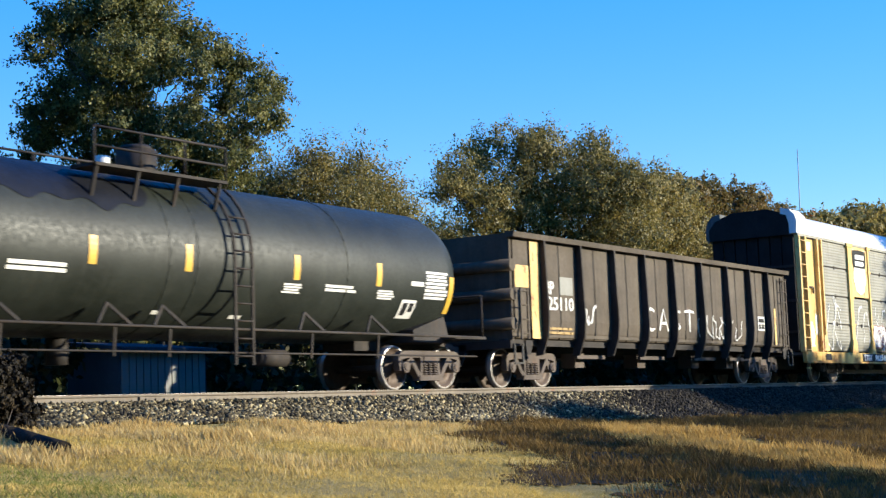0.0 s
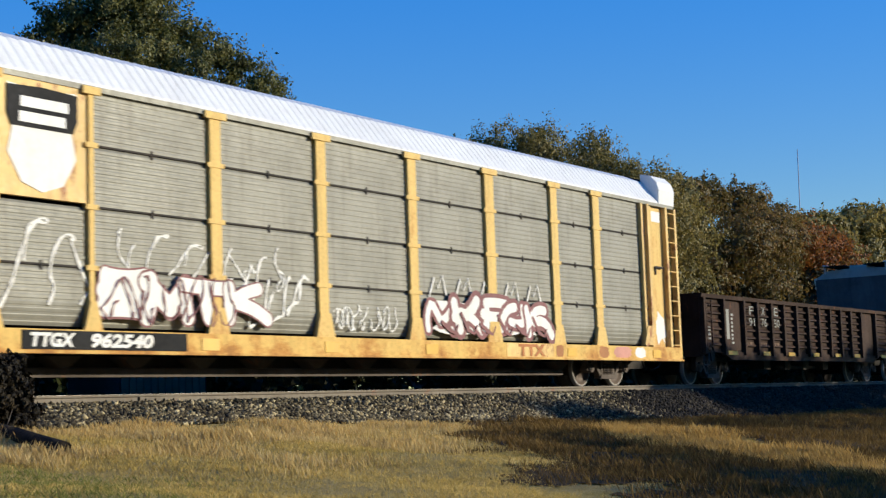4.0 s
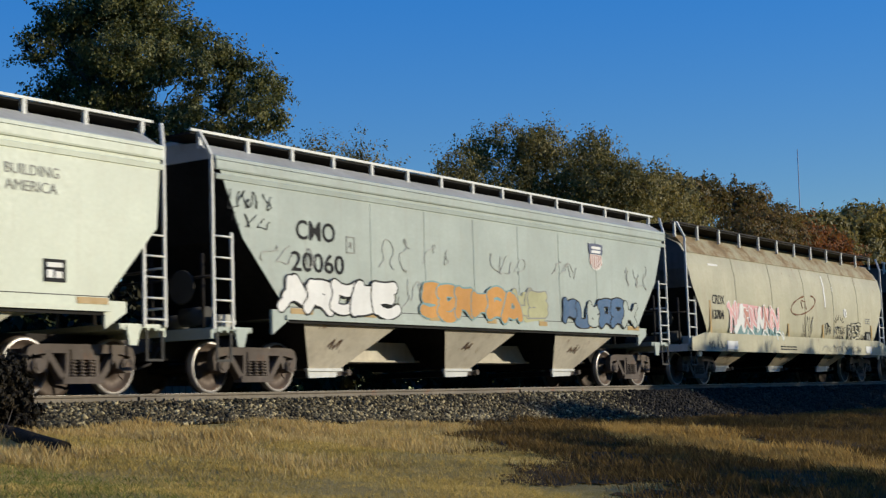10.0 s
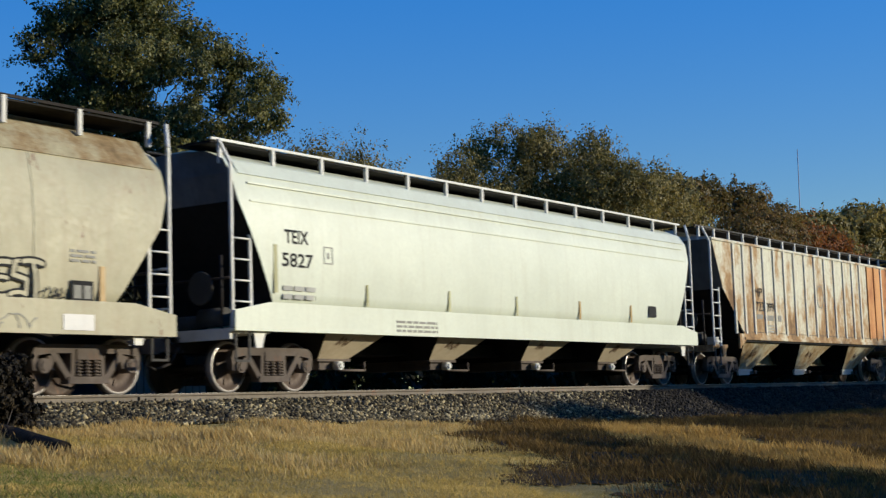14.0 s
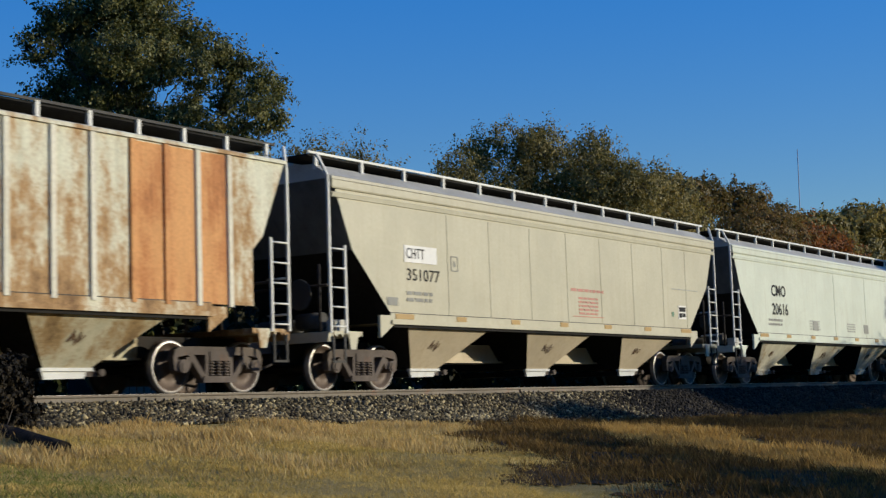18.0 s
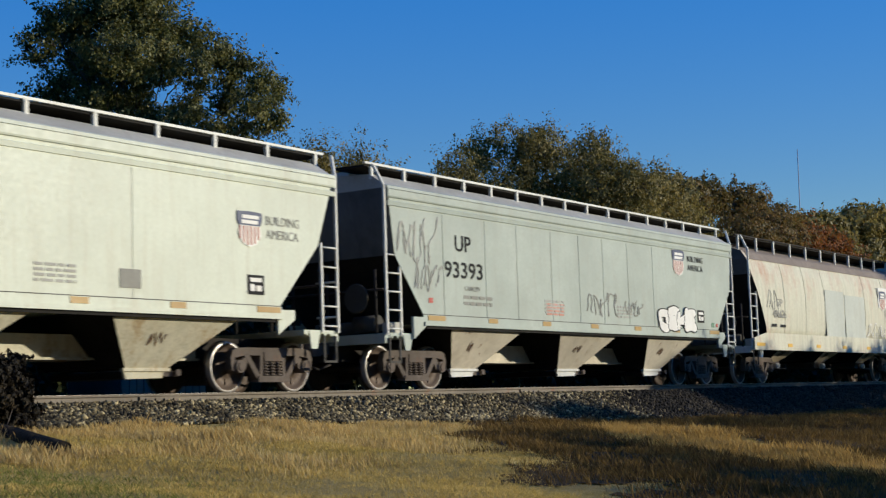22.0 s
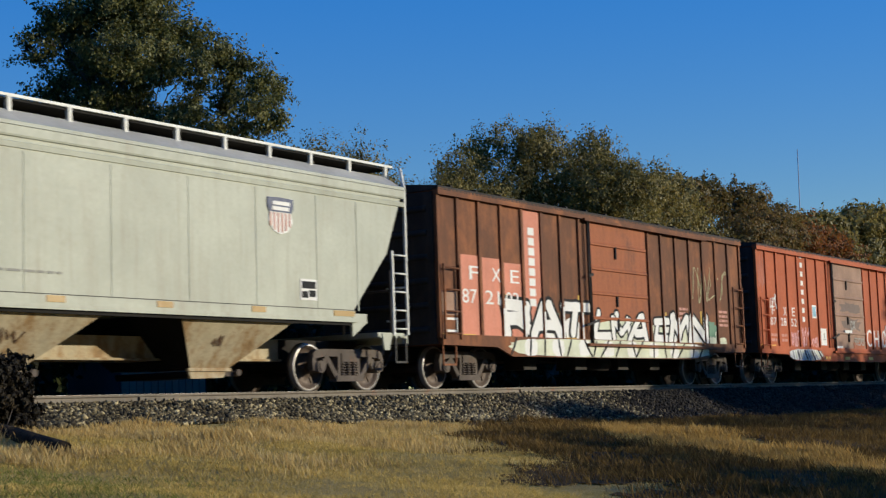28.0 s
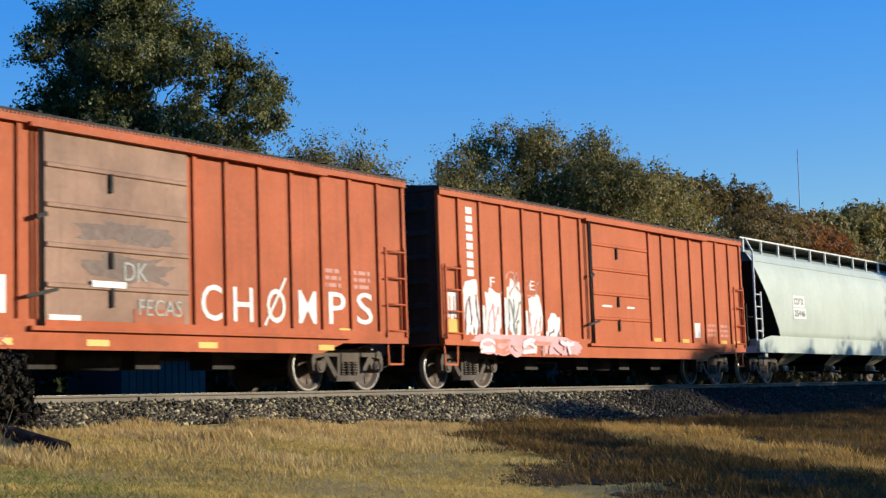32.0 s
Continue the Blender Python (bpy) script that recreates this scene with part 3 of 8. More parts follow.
def scrawl(parent, rng, x0, x1, z0, z1, n, material, y=-1.577, t=0.028, name="graffiti_scrawl"):
    """Thin sprayed handwriting, one continuous stroke a letter."""
    w, c, h = (x1 - x0) / n, (z0 + z1) / 2, (z1 - z0) / 2
    first = None
    for i in range(n):
        cx = x0 + w * (i + 0.5)
        k, a, b, ph = 26, rng.choice((0.5, 1, 1)), rng.choice((1, 1, 1.5, 2)), rng.uniform(0, 6)
        tall, lean, sp = rng.uniform(0.6, 1.0), rng.uniform(-0.1, 0.3), rng.uniform(0.6, 0.9)
        pts = []
        for j in range(k + 1):
            u = 2 * math.pi * j / k * sp
            zz = h * tall * math.cos(b * u + ph * 0.7)
            pts.append((cx + 0.5 * w * math.sin(a * u + ph) + 0.14 * w * math.cos(3 * u + ph) + lean * zz, c + zz + 0.12 * h * math.sin(4 * u)))
        bm = bmesh.new()
        ribbon(bm, pts, t, y - 0.004)
        o = part(name, bm, material, first or parent, "" if first else "thin sprayed graffiti scrawl")
        first = first or o
    return first


def cloud(parent, rng, x0, x1, z0, z1, material, y, name="graffiti_ground", jag=0.25, n=24):
    """An uneven sprayed patch under the letters."""
    cx, cz, a, b = (x0 + x1) / 2, (z0 + z1) / 2, (x1 - x0) / 2, (z1 - z0) / 2
    pts = []
    for i in range(n):
        u = 2 * math.pi * i / n
        k = 1 - jag * rng.random()
        cu, su = math.cos(u), math.sin(u)
        pts.append((cx + a * k * math.copysign(abs(cu) ** 0.6, cu), cz + b * k * math.copysign(abs(su) ** 0.6, su)))
    bm = bmesh.new()
    mid = bm.verts.new((cx, y, cz))
    v = [bm.verts.new((p[0], y, p[1])) for p in pts]
    for i in range(n):
        bm.faces.new((mid, v[i], v[(i + 1) % n]))
    bmesh.ops.recalc_face_normals(bm, faces=bm.faces)
    return part(name, bm, material, parent, "uneven sprayed paint ground")


# ---- running gear, shared by all the wagons ----
WHEEL_R = 0.445
WHEELSETS = []


def wheel_mesh():
    bm = bmesh.new()
    r = WHEEL_R
    for s in (-1, 1):
        prof = [(0.09, 0.80), (0.11, 0.79), (0.13, 0.755), (r - 0.075, 0.735), (r - 0.06, 0.79), (r - 0.02, 0.792), (r, 0.785), (r + 0.004, 0.70), (r + 0.028, 0.685), (r + 0.028, 0.665), (r - 0.06, 0.66), (0.12, 0.68), (0.085, 0.64)]
        lathe(bm, [(a, s * b) for a, b in prof], 30)
    lathe(bm, [(0.085, -0.66), (0.075, -0.3), (0.075, 0.3), (0.085, 0.66)], 14)
    for s in (-1, 1):
        lathe(bm, [(0.07, s * 0.78), (0.07, s * 1.0)], 12)
        for k in range(3):                      # chalk and weld marks that show the turning
            a = 2 * math.pi * k / 3
            beam(bm, (0.2 * math.cos(a), s * 0.757, 0.2 * math.sin(a)), (0.31 * math.cos(a), s * 0.75, 0.31 * math.sin(a)), 0.05, 0.012)
    bmesh.ops.recalc_face_normals(bm, faces=bm.faces)
    me = bpy.data.meshes.new("wheelset")
    bm.to_mesh(me)
    bm.free()
    me.materials.append(M["wheel_steel"])
    return me


def rim_mesh(s):
    bm = bmesh.new()
    r = WHEEL_R
    lathe_ring(bm, [(r - 0.034, s * 0.7985), (r + 0.001, s * 0.7985), (r + 0.006, s * 0.785), (r + 0.006, s * 0.70)])
    bmesh.ops.recalc_face_normals(bm, faces=bm.faces)
    me = bpy.data.meshes.new("tread")
    bm.to_mesh(me)
    bm.free()
    me.materials.append(M["tread"])
    return me


def lathe_ring(bm, prof, n=30):
    rings = [[bm.verts.new((r * math.cos(2 * math.pi * i / n), y, r * math.sin(2 * math.pi * i / n))) for i in range(n)] for r, y in prof]
    for a, b in zip(rings, rings[1:]):
        for i in range(n):
            bm.faces.new((a[i], a[(i + 1) % n], b[(i + 1) % n], b[i])).smooth = True


def side_frame_mesh():
    """Cast side frame at y = -1.0: arch bar, tension arms, pedestal jaws, spring nest, bearing caps."""
    bm = bmesh.new()
    y0, y1 = -1.07, -0.93
    prism(bm, [(-1.10, 0.58), (-1.05, 0.72), (-0.95, 0.77), (-0.70, 0.78), (0.70, 0.78), (0.95, 0.77), (1.05, 0.72), (1.10, 0.58), (0.99, 0.60), (0.72, 0.64), (-0.72, 0.64), (-0.99, 0.60)], "y", y0, y1)
    for s in (-1, 1):
        prism(bm, [(s * 1.10, 0.60), (s * 1.07, 0.38), (s * 0.99, 0.36), (s * 0.99, 0.60)], "y", y0, y1)
        prism(bm, [(s * 0.79, 0.60), (s * 0.79, 0.40), (s * 0.72, 0.40), (s * 0.64, 0.60)], "y", y0, y1)
        beam(bm, (s * 0.70, -1.0, 0.66), (s * 0.36, -1.0, 0.23), 0.105, 0.15)
        prism(bm, [(s * 0.27, 0.24), (s * 0.35, 0.24), (s * 0.33, 0.66), (s * 0.25, 0.66)], "y", y0, y1)
        tube(bm, (s * 0.89, -1.12, WHEEL_R), (s * 0.89, -0.86, WHEEL_R), 0.115, 14)
        tube(bm, (s * 0.89, -1.14, WHEEL_R), (s * 0.89, -1.12, WHEEL_R), 0.075, 12)
    prism(bm, [(-0.42, 0.17), (0.42, 0.17), (0.40, 0.28), (-0.40, 0.28)], "y", y0 - 0.03, y1 + 0.03)
    for k in (-0.18, 0.0, 0.18):
        for j in range(5):
            tube(bm, (k, -1.03, 0.29 + 0.05 * j), (k, -1.03, 0.315 + 0.05 * j), 0.075, 10)
        tube(bm, (k, -1.03, 0.28), (k, -1.03, 0.54), 0.045, 8)
    box(bm, -0.24, 0.24, -1.09, -0.9, 0.54, 0.70)
    me = bpy.data.meshes.new("side_frame")
    bm.to_mesh(me)
    bm.free()
    me.materials.append(M["bogie_steel"])
    return me


WHEEL_ME, RIM_MES, FRAME_ME = wheel_mesh(), (rim_mesh(-1), rim_mesh(1)), side_frame_mesh()
BOLSTER_ME = None


def bogie(car, x):
    global BOLSTER_ME
    if BOLSTER_ME is None:
        bm = bmesh.new()
        box(bm, -0.2, 0.2, -1.0, 1.0, 0.50, 0.70)
        tube(bm, (0, 0, 0.6), (0, 0, 0.86), 0.2, 14)
        beam(bm, (-0.45, -0.75, 0.36), (-0.45, 0.75, 0.36), 0.12, 0.1)
        beam(bm, (0.45, -0.75, 0.36), (0.45, 0.75, 0.36), 0.12, 0.1)
        BOLSTER_ME = bpy.data.meshes.new("bogie")
        bm.to_mesh(BOLSTER_ME)
        bm.free()
        BOLSTER_ME.materials.append(M["bogie_steel"])
    b = new("bogie", BOLSTER_ME)
    b.parent = car
    b.location = (x, 0, 0)
    tagged(b, "rust-brown cast steel bogie")
    for s in (1, -1):
        f = new("side_frame", FRAME_ME)
        f.parent = b
        f.rotation_euler = (0, 0, 0 if s == 1 else math.pi)
    for s in (-1, 1):
        w = new("wheelset", WHEEL_ME)
        w.parent = b
        w.matrix_parent_inverse = pose(s * 0.89, 0, WHEEL_R)
        WHEELSETS.append(w)
        for me in RIM_MES:
            rim = new("tread", me)
            rim.parent = b
            rim.matrix_parent_inverse = pose(s * 0.89, 0, WHEEL_R)
            WHEELSETS.append(rim)
    return b


def coupler(car, end, s, z=0.84):
    bm = bmesh.new()
    box(bm, min(end, end + s * 0.32), max(end, end + s * 0.32), -0.12, 0.12, z - 0.11, z + 0.11)
    prism(bm, [(end + s * 0.30, -0.15), (end + s * 0.58, -0.17), (end + s * 0.63, -0.02), (end + s * 0.50, 0.02), (end + s * 0.50, 0.15), (end + s * 0.30, 0.15)], "z", z - 0.15, z + 0.15)
    part("coupler", bm, "bogie_steel", car)
    bm = bmesh.new()
    pts = [Vector((end + s * 0.05, -0.35, z - 0.05)), Vector((end + s * 0.25, -0.34, z - 0.32)), Vector((end + s * 0.5, -0.25, z - 0.42)), Vector((end + s * 0.6, -0.15, z - 0.36))]
    for p, q in zip(pts, pts[1:]):
        tube(bm, p, q, 0.025, 6)
    part("air_hose", bm, "black_steel", car)


def ladder(car, x0, x1, z0, z1, rungs, material, y=-1.56, side_top=None):
    bm = bmesh.new()
    for x in (x0, x1):
        beam(bm, (x, y, z0), (x, y, z1), 0.05, 0.04)
    if side_top:
        for p, q in zip(side_top, side_top[1:]):
            beam(bm, p, q, 0.05, 0.05)
    lad = part("ladder", bm, material, car)
    bm = bmesh.new()
    tube(bm, (x0, y, 0), (x1, y, 0), 0.018, 6)
    first = part("rung", bm, material, lad)
    first.location.z = z0 + 0.12
    for i in range(1, rungs):
        again(first, lad, 0, 0, z0 + 0.12 + i * (z1 - z0 - 0.2) / (rungs - 1))
    return lad


# ---- wagons: x runs from the front end sill to the rear one, z from the rail head ----
def end_gear(car, L, material, zp=1.09, platform=1.0, low=True, sill=None):
    """End sills, platforms, couplers, brake gear and stirrups at both ends."""
    for s, e in ((-1, 0.0), (1, L)):
        bm = bmesh.new()
        a, b = (e, e + 0.14) if s < 0 else (e - 0.14, e)
        box(bm, a, b, -1.5, 1.5, zp - 0.20, zp - 0.02)
        part("end_sill", bm, material, car)
        if platform:
            bm = bmesh.new()
            a, b = (e + 0.14, e + platform) if s < 0 else (e - platform, e - 0.14)
            teeth = [(a, zp - 0.10)]
            for k in range(5):
                xx = a + (b - a) * (k + 0.5) / 5
                teeth += [(xx - 0.03, zp - 0.06), (xx - 0.02, zp - 0.10), (xx + 0.02, zp - 0.10), (xx + 0.03, zp - 0.06)]
            prism(bm, teeth + [(b, zp - 0.10), (b, zp), (a, zp)], "y", -1.52, 1.52)
            part("end_platform", bm, material, car)
        coupler(car, e, s)
        bm = bmesh.new()
        x = e - s * 0.28
        for p, q in (((x - 0.17, -1.53, zp - 0.1), (x - 0.17, -1.53, 0.52)), ((x + 0.17, -1.53, zp - 0.1), (x + 0.17, -1.53, 0.52)), ((x - 0.19, -1.53, 0.52), (x + 0.19, -1.53, 0.52))):
            beam(bm, p, q, 0.04, 0.03)
        part("stirrup_step", bm, "end_dark", car)
        bm = bmesh.new()
        x = e - s * 0.72
        prism(bm, [(x - 0.16, zp - 0.02), (x - 0.10, zp - 0.34), (x + 0.06, zp - 0.34), (x + 0.16, zp - 0.02)], "y", -1.54, -1.50)
        part("jacking_lug", bm, material, car)
    bm = bmesh.new()
    zs = 0.74 if low else 0.60
    prof = [(-0.41, zs - 0.03), (0.41, zs - 0.03), (0.41, zs + 0.01), (0.32, zs + 0.012), (0.32, 0.98), (-0.32, 0.98), (-0.32, zs + 0.012), (-0.41, zs + 0.01)]
    prism(bm, prof, "x", 2.75, L - 2.55)
    cs = part("centre_sill", bm, sill or material, car)
    # Sill ends are coloured black for the shade around the bogies.
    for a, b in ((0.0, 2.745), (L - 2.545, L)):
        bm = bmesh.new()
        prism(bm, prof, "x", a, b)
        part("draft_sill", bm, "underframe", cs, "draft sill painted black for shade")


def rounded_shell(bm, prof, L, cut_top, slope, e0=0.10, smooth=False):
    """Side sheets and ends: prof is (y, z) from the sill up to the roof's middle; below cut_top the ends slope inwards."""
    def inset(z):
        return e0 + max(0.0, cut_top - z) * slope
    pts = prof + [(-y, z) for y, z in reversed(prof)]
    a = [bm.verts.new((inset(z), y, z)) for y, z in pts]
    b = [bm.verts.new((L - inset(z), y, z)) for y, z in pts]
    n = len(pts)
    for i in range(n - 1):
        f = bm.faces.new((a[i], b[i], b[i + 1], a[i + 1]))
        f.smooth = smooth
    bm.faces.new((a[0], a[n - 1], b[n - 1], b[0]))
    ends = {}
    for side in (0, 1):
        for i in range(n // 2 - 1):
            kind = (side, (pts[i][1] + pts[i + 1][1]) / 2 < cut_top)
            eb = ends.setdefault(kind, bmesh.new())
            x = [inset(pts[k][1]) if side == 0 else L - inset(pts[k][1]) for k in (i, i + 1)]
            q = [eb.verts.new(p) for p in ((x[0], *pts[i]), (x[1], *pts[i + 1]), (x[1], *pts[n - 2 - i]), (x[0], *pts[n - 1 - i]))]
            eb.faces.new(q if side == 0 else q[::-1])
    return ends


def hopper_bay(bm, xa, xb, zt, xm, wb, zb=0.42, yt=1.54, yb=0.95):
    top = [(xa, -yt), (xb, -yt), (xb, yt), (xa, yt)]
    bot = [(xm - wb, -yb), (xm + wb, -yb), (xm + wb, yb), (xm - wb, yb)]
    u, v = [bm.verts.new((x, y, zt)) for x, y in top], [bm.verts.new((x, y, zb)) for x, y in bot]
    bm.faces.new(v[::-1])
    for i in (0, 2):
        bm.faces.new((u[i], v[i], v[(i + 1) % 4], u[(i + 1) % 4]))
    eb = bmesh.new()
    u, v = [eb.verts.new((x, y, zt)) for x, y in top], [eb.verts.new((x, y, zb)) for x, y in bot]
    for i in (1, 3):
        eb.faces.new((u[i], v[i], v[(i + 1) % 4], u[(i + 1) % 4]))
    w = [eb.verts.new((p.co.x, p.co.y * 0.98, zb + 0.02)) for p in v]
    eb.faces.new(w)
    for i in (1, 3):
        eb.faces.new((v[i], w[i], w[(i + 1) % 4], v[(i + 1) % 4]))
    return eb


def gate(bay, xm, wb, material, zb=0.42, rounded=False):
    if rounded:
        bm = bmesh.new()
        box(bm, xm - wb - 0.02, xm + wb + 0.04, -0.97, 0.9, zb - 0.05, zb + 0.0)
        box(bm, xm - wb + 0.1, xm + wb - 0.1, -0.9, 0.85, zb - 0.2, zb - 0.05)
        g = part("outlet_gate", bm, "bogie_steel", bay, "rusty outlet gate")
        bm = bmesh.new()
        tube(bm, (xm + 0.05, -1.10, zb - 0.13), (xm + 0.05, -0.96, zb - 0.13), 0.085, 14)
        tube(bm, (xm + 0.05, -1.13, zb - 0.13), (xm + 0.05, -1.10, zb - 0.13), 0.05, 10)
        part("capstan", bm, material, g, "pale round capstan")
        bm = bmesh.new()
        tube(bm, (xm + 0.1, -1.0, zb - 0.22), (xm + 0.9, -1.0, zb - 0.22), 0.025, 6)
        tube(bm, (xm + 0.9, -1.0, zb - 0.24), (xm + 0.9, -1.0, zb - 0.05), 0.025, 6)
        part("pull_rod", bm, "bogie_steel", g)
        return
    # Gate body is black to carry the shade beneath the wagon.
    bm = bmesh.new()
    prism(bm, [(xm - wb + 0.0, zb - 0.05), (xm + wb - 0.06, zb - 0.05), (xm + wb - 0.18, zb - 0.16), (xm - wb + 0.04, zb - 0.16)], "y", -0.89, 0.87)
    g = part("outlet_gate", bm, "pitch", bay, "outlet gate body painted black for shade")
    bm = bmesh.new()
    prism(bm, [(xm - wb - 0.02, zb - 0.05), (xm + wb - 0.04, zb - 0.05), (xm + wb - 0.14, zb - 0.165), (xm - wb + 0.02, zb - 0.18)], "y", -0.945, -0.893)
    box(bm, xm - wb - 0.06, xm + wb + 0.03, -0.98, -0.90, zb - 0.055, zb - 0.0)
    part("gate_front", bm, material, g, "pale gate front plate")
    bm = bmesh.new()
    tube(bm, (xm + wb + 0.15, -1.0, zb - 0.08), (xm + wb + 0.15, 0.5, zb - 0.08), 0.03, 8)
    tube(bm, (xm + wb + 0.15, -1.05, zb - 0.08), (xm + wb + 0.15, -1.0, zb - 0.08), 0.06, 10)
    box(bm, xm + wb - 0.1, xm + wb + 0.2, -0.95, -0.9, zb - 0.14, zb - 0.07)
    part("capstan", bm, "bogie_steel", g, "dark steel capstan bar")


def roof_walk(car, L, z_roof, z_rail, posts, y=-1.32, hatch="roof_grey", edge="rail_white"):
    """Running boards with an edge rail on posts, and the long hatch covers between them."""
    bm = bmesh.new()
    box(bm, 0.5, L - 0.5, -0.34, 0.34, z_roof - 0.05, z_rail - 0.02)
    part("hatch_cover", bm, hatch, car)
    for s in (-1, 1):
        # Board is near-black so its colour carries the underside's shade.
        bm = bmesh.new()
        box(bm, -0.05, L + 0.05, s * 0.36 if s > 0 else y + 0.02, -y - 0.02 if s > 0 else -0.36, z_rail - 0.065, z_rail - 0.03)
        w = part("running_board", bm, "pitch", car)
        bm = bmesh.new()
        beam(bm, (-0.08, s * abs(y), z_rail), (L + 0.08, s * abs(y), z_rail), 0.045, 0.05)
        part("edge_rail", bm, edge, w)
        bm = bmesh.new()
        box(bm, -0.035, 0.035, s * (abs(y) + 0.0) - 0.03, s * abs(y) + 0.03, z_roof - 0.16, z_rail - 0.005)
        first = part("rail_post", bm, "rail_white", w)
        first.location.x = 0.15
        for i in range(1, posts):
            again(first, w, 0.15 + (L - 0.3) * i / (posts - 1))


def grab_ends(car, L, z_rail, material, y=-1.54, zl=1.05, zt=2.75):
    """Corner ladders whose outer stile runs up to the roof."""
    for s, e in ((1, 0.04), (-1, L - 0.04)):
        a, b = (e, e + s * 0.46)
        bm_top = [(e, y, zt), (e, y, z_rail - 0.42), (e - s * 0.12, y + 0.16, z_rail)]
        ladder(car, a, b, zl, zt, 5, material, y, bm_top)
        bm = bmesh.new()
        for k in (-1.2, 0.0, 0.9):
            tube(bm, (e + s * 0.1, k, zl), (e + s * 0.1, k, zl + 1.3), 0.03, 6)
        tube(bm, (e + s * 0.1, -1.4, zl + 0.9), (e + s * 0.1, 1.4, zl + 0.9), 0.025, 6)
        part("end_handrail", bm, "black_steel", car)
    bm = bmesh.new()
    tube(bm, (0.35, -1.1, zl + 0.25), (0.35, -0.55, zl + 0.25), 0.17, 12)
    tube(bm, (0.55, -0.4, zl + 0.2), (0.55, 0.6, zl + 0.2), 0.13, 12)
    part("brake_cylinder", bm, "end_dark", car)
    bm = bmesh.new()
    box(bm, 0.36, 0.62, -1.42, -1.18, zl + 0.02, zl + 0.26)
    tube(bm, (0.62, -1.32, zl + 0.14), (0.74, -1.32, zl + 0.14), 0.07, 10)
    tube(bm, (0.30, -1.36, zl + 0.2), (0.36, -1.36, zl + 0.2), 0.06, 10)
    part("brake_valve", bm, "roof_grey", car, "pale grey brake valve")
    for k in (0.3, 0.95):
        one("grab_iron", material, car, tube, (L - 0.04, -1.52, zl + k), (L - 0.04, -1.05, zl + k), 0.02, 6)
    bm = bmesh.new()
    lathe(bm, [(0.28, -0.02), (0.30, 0.0), (0.28, 0.02)], 18)
    for v in bm.verts:
        v.co = Vector((v.co.y + 0.1, v.co.x - 0.75, v.co.z + zl + 0.75))
    part("hand_brake_wheel", bm, "end_dark", car)


def hopper(xl, L, label, side, bays, sill=(1.30, 1.42), eave=3.95, z_rail=4.40, cut_top=2.75, slope=0.93, trucks=(1.6, 1.36),
           posts=14, bay_mat=None, roof="roof_grey", rail="rail_white", seams=(), curved=False, lip=True, reflect="amber",
           gates="gate_grey", sill_full=False, bay_bottom=0.42, wb=0.48, roof_rise=0.20, edge="rail_white", capstans=False):
    car = thing("hopper_wagon", label, "hopper wagon", "wagons of the freight train")
    bay_mat = bay_mat or side
    zb = sill[0]
    if curved:
        prof = [(-1.50, zb), (-1.57, zb + 0.35), (-1.60, zb + 0.9), (-1.60, zb + 1.4), (-1.56, zb + 1.9), (-1.46, eave - 0.25), (-1.30, eave), (-0.9, eave + roof_rise * 0.8), (-0.4, eave + roof_rise)]
    else:
        prof = [(-1.57, zb), (-1.57, (zb + eave) / 2), (-1.57, eave)]
    bm = bmesh.new()
    ends = rounded_shell(bm, prof, L, cut_top, slope, 0.12, curved)
    part("body", bm, side, car)
    # Ends are darker than the sides: their shade is painted on.
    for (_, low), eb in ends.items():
        part("slope_sheet" if low else "end_wall", eb, "pitch" if low else "shaded_end", car, "sloping end sheet painted black for shade" if low else "end wall darkened for shade")
    if not curved:
        bm = bmesh.new()
        up = 0.30 if lip else 0.10
        rp = [(-1.57, eave), (-1.52, eave + 0.05), (-1.14, eave + up), (-0.35, eave + up + 0.04), (0.35, eave + up + 0.04), (1.14, eave + up), (1.52, eave + 0.05), (1.57, eave)]
        prism(bm, rp, "x", 0.12, L - 0.12)
        part("roof", bm, roof, car)
        for s in (-1, 1):
            bm = bmesh.new()
            if lip:
                prism(bm, [(s * 1.56, eave - 0.02), (s * 1.605, eave - 0.04), (s * 1.605, eave - 0.17), (s * 1.595, eave - 0.20), (s * 1.56, eave - 0.20)], "x", 0.10, L - 0.10)
                prism(bm, [(s * 1.56, eave - 0.26), (s * 1.60, eave - 0.28), (s * 1.59, eave - 0.36), (s * 1.56, eave - 0.37)], "x", 0.10, L - 0.10)
            prism(bm, [(s * 1.50, eave + 0.07), (s * 1.60, eave + 0.03), (s * 1.61, eave - 0.03), (s * 1.52, eave - 0.02)], "x", 0.08, L - 0.08)
            part("top_chord", bm, side, car)
    else:
        bm = bmesh.new()
        half = [(-1.478, eave - 0.25), (-1.34, eave - 0.02), (-1.10, z_rail - 0.30), (-0.4, z_rail - 0.10)]
        prism(bm, half + [(-a, b) for a, b in reversed(half)], "x", 0.3, L - 0.3)
        part("roof", bm, roof, car)
    # side sills
    inset = 0.0 if sill_full else (cut_top - sill[1]) * slope + 0.05
    for s in (-1, 1):
        bm = bmesh.new()
        if sill_full:
            prism(bm, [(0.0, sill[0]), (0.0, sill[0] - 0.35), (L, sill[0] - 0.35), (L, sill[0]), (L - 0.9, sill[0] + 0.16), (0.9, sill[0] + 0.16)], "y", s * 1.625 - 0.012, s * 1.625 + 0.012)
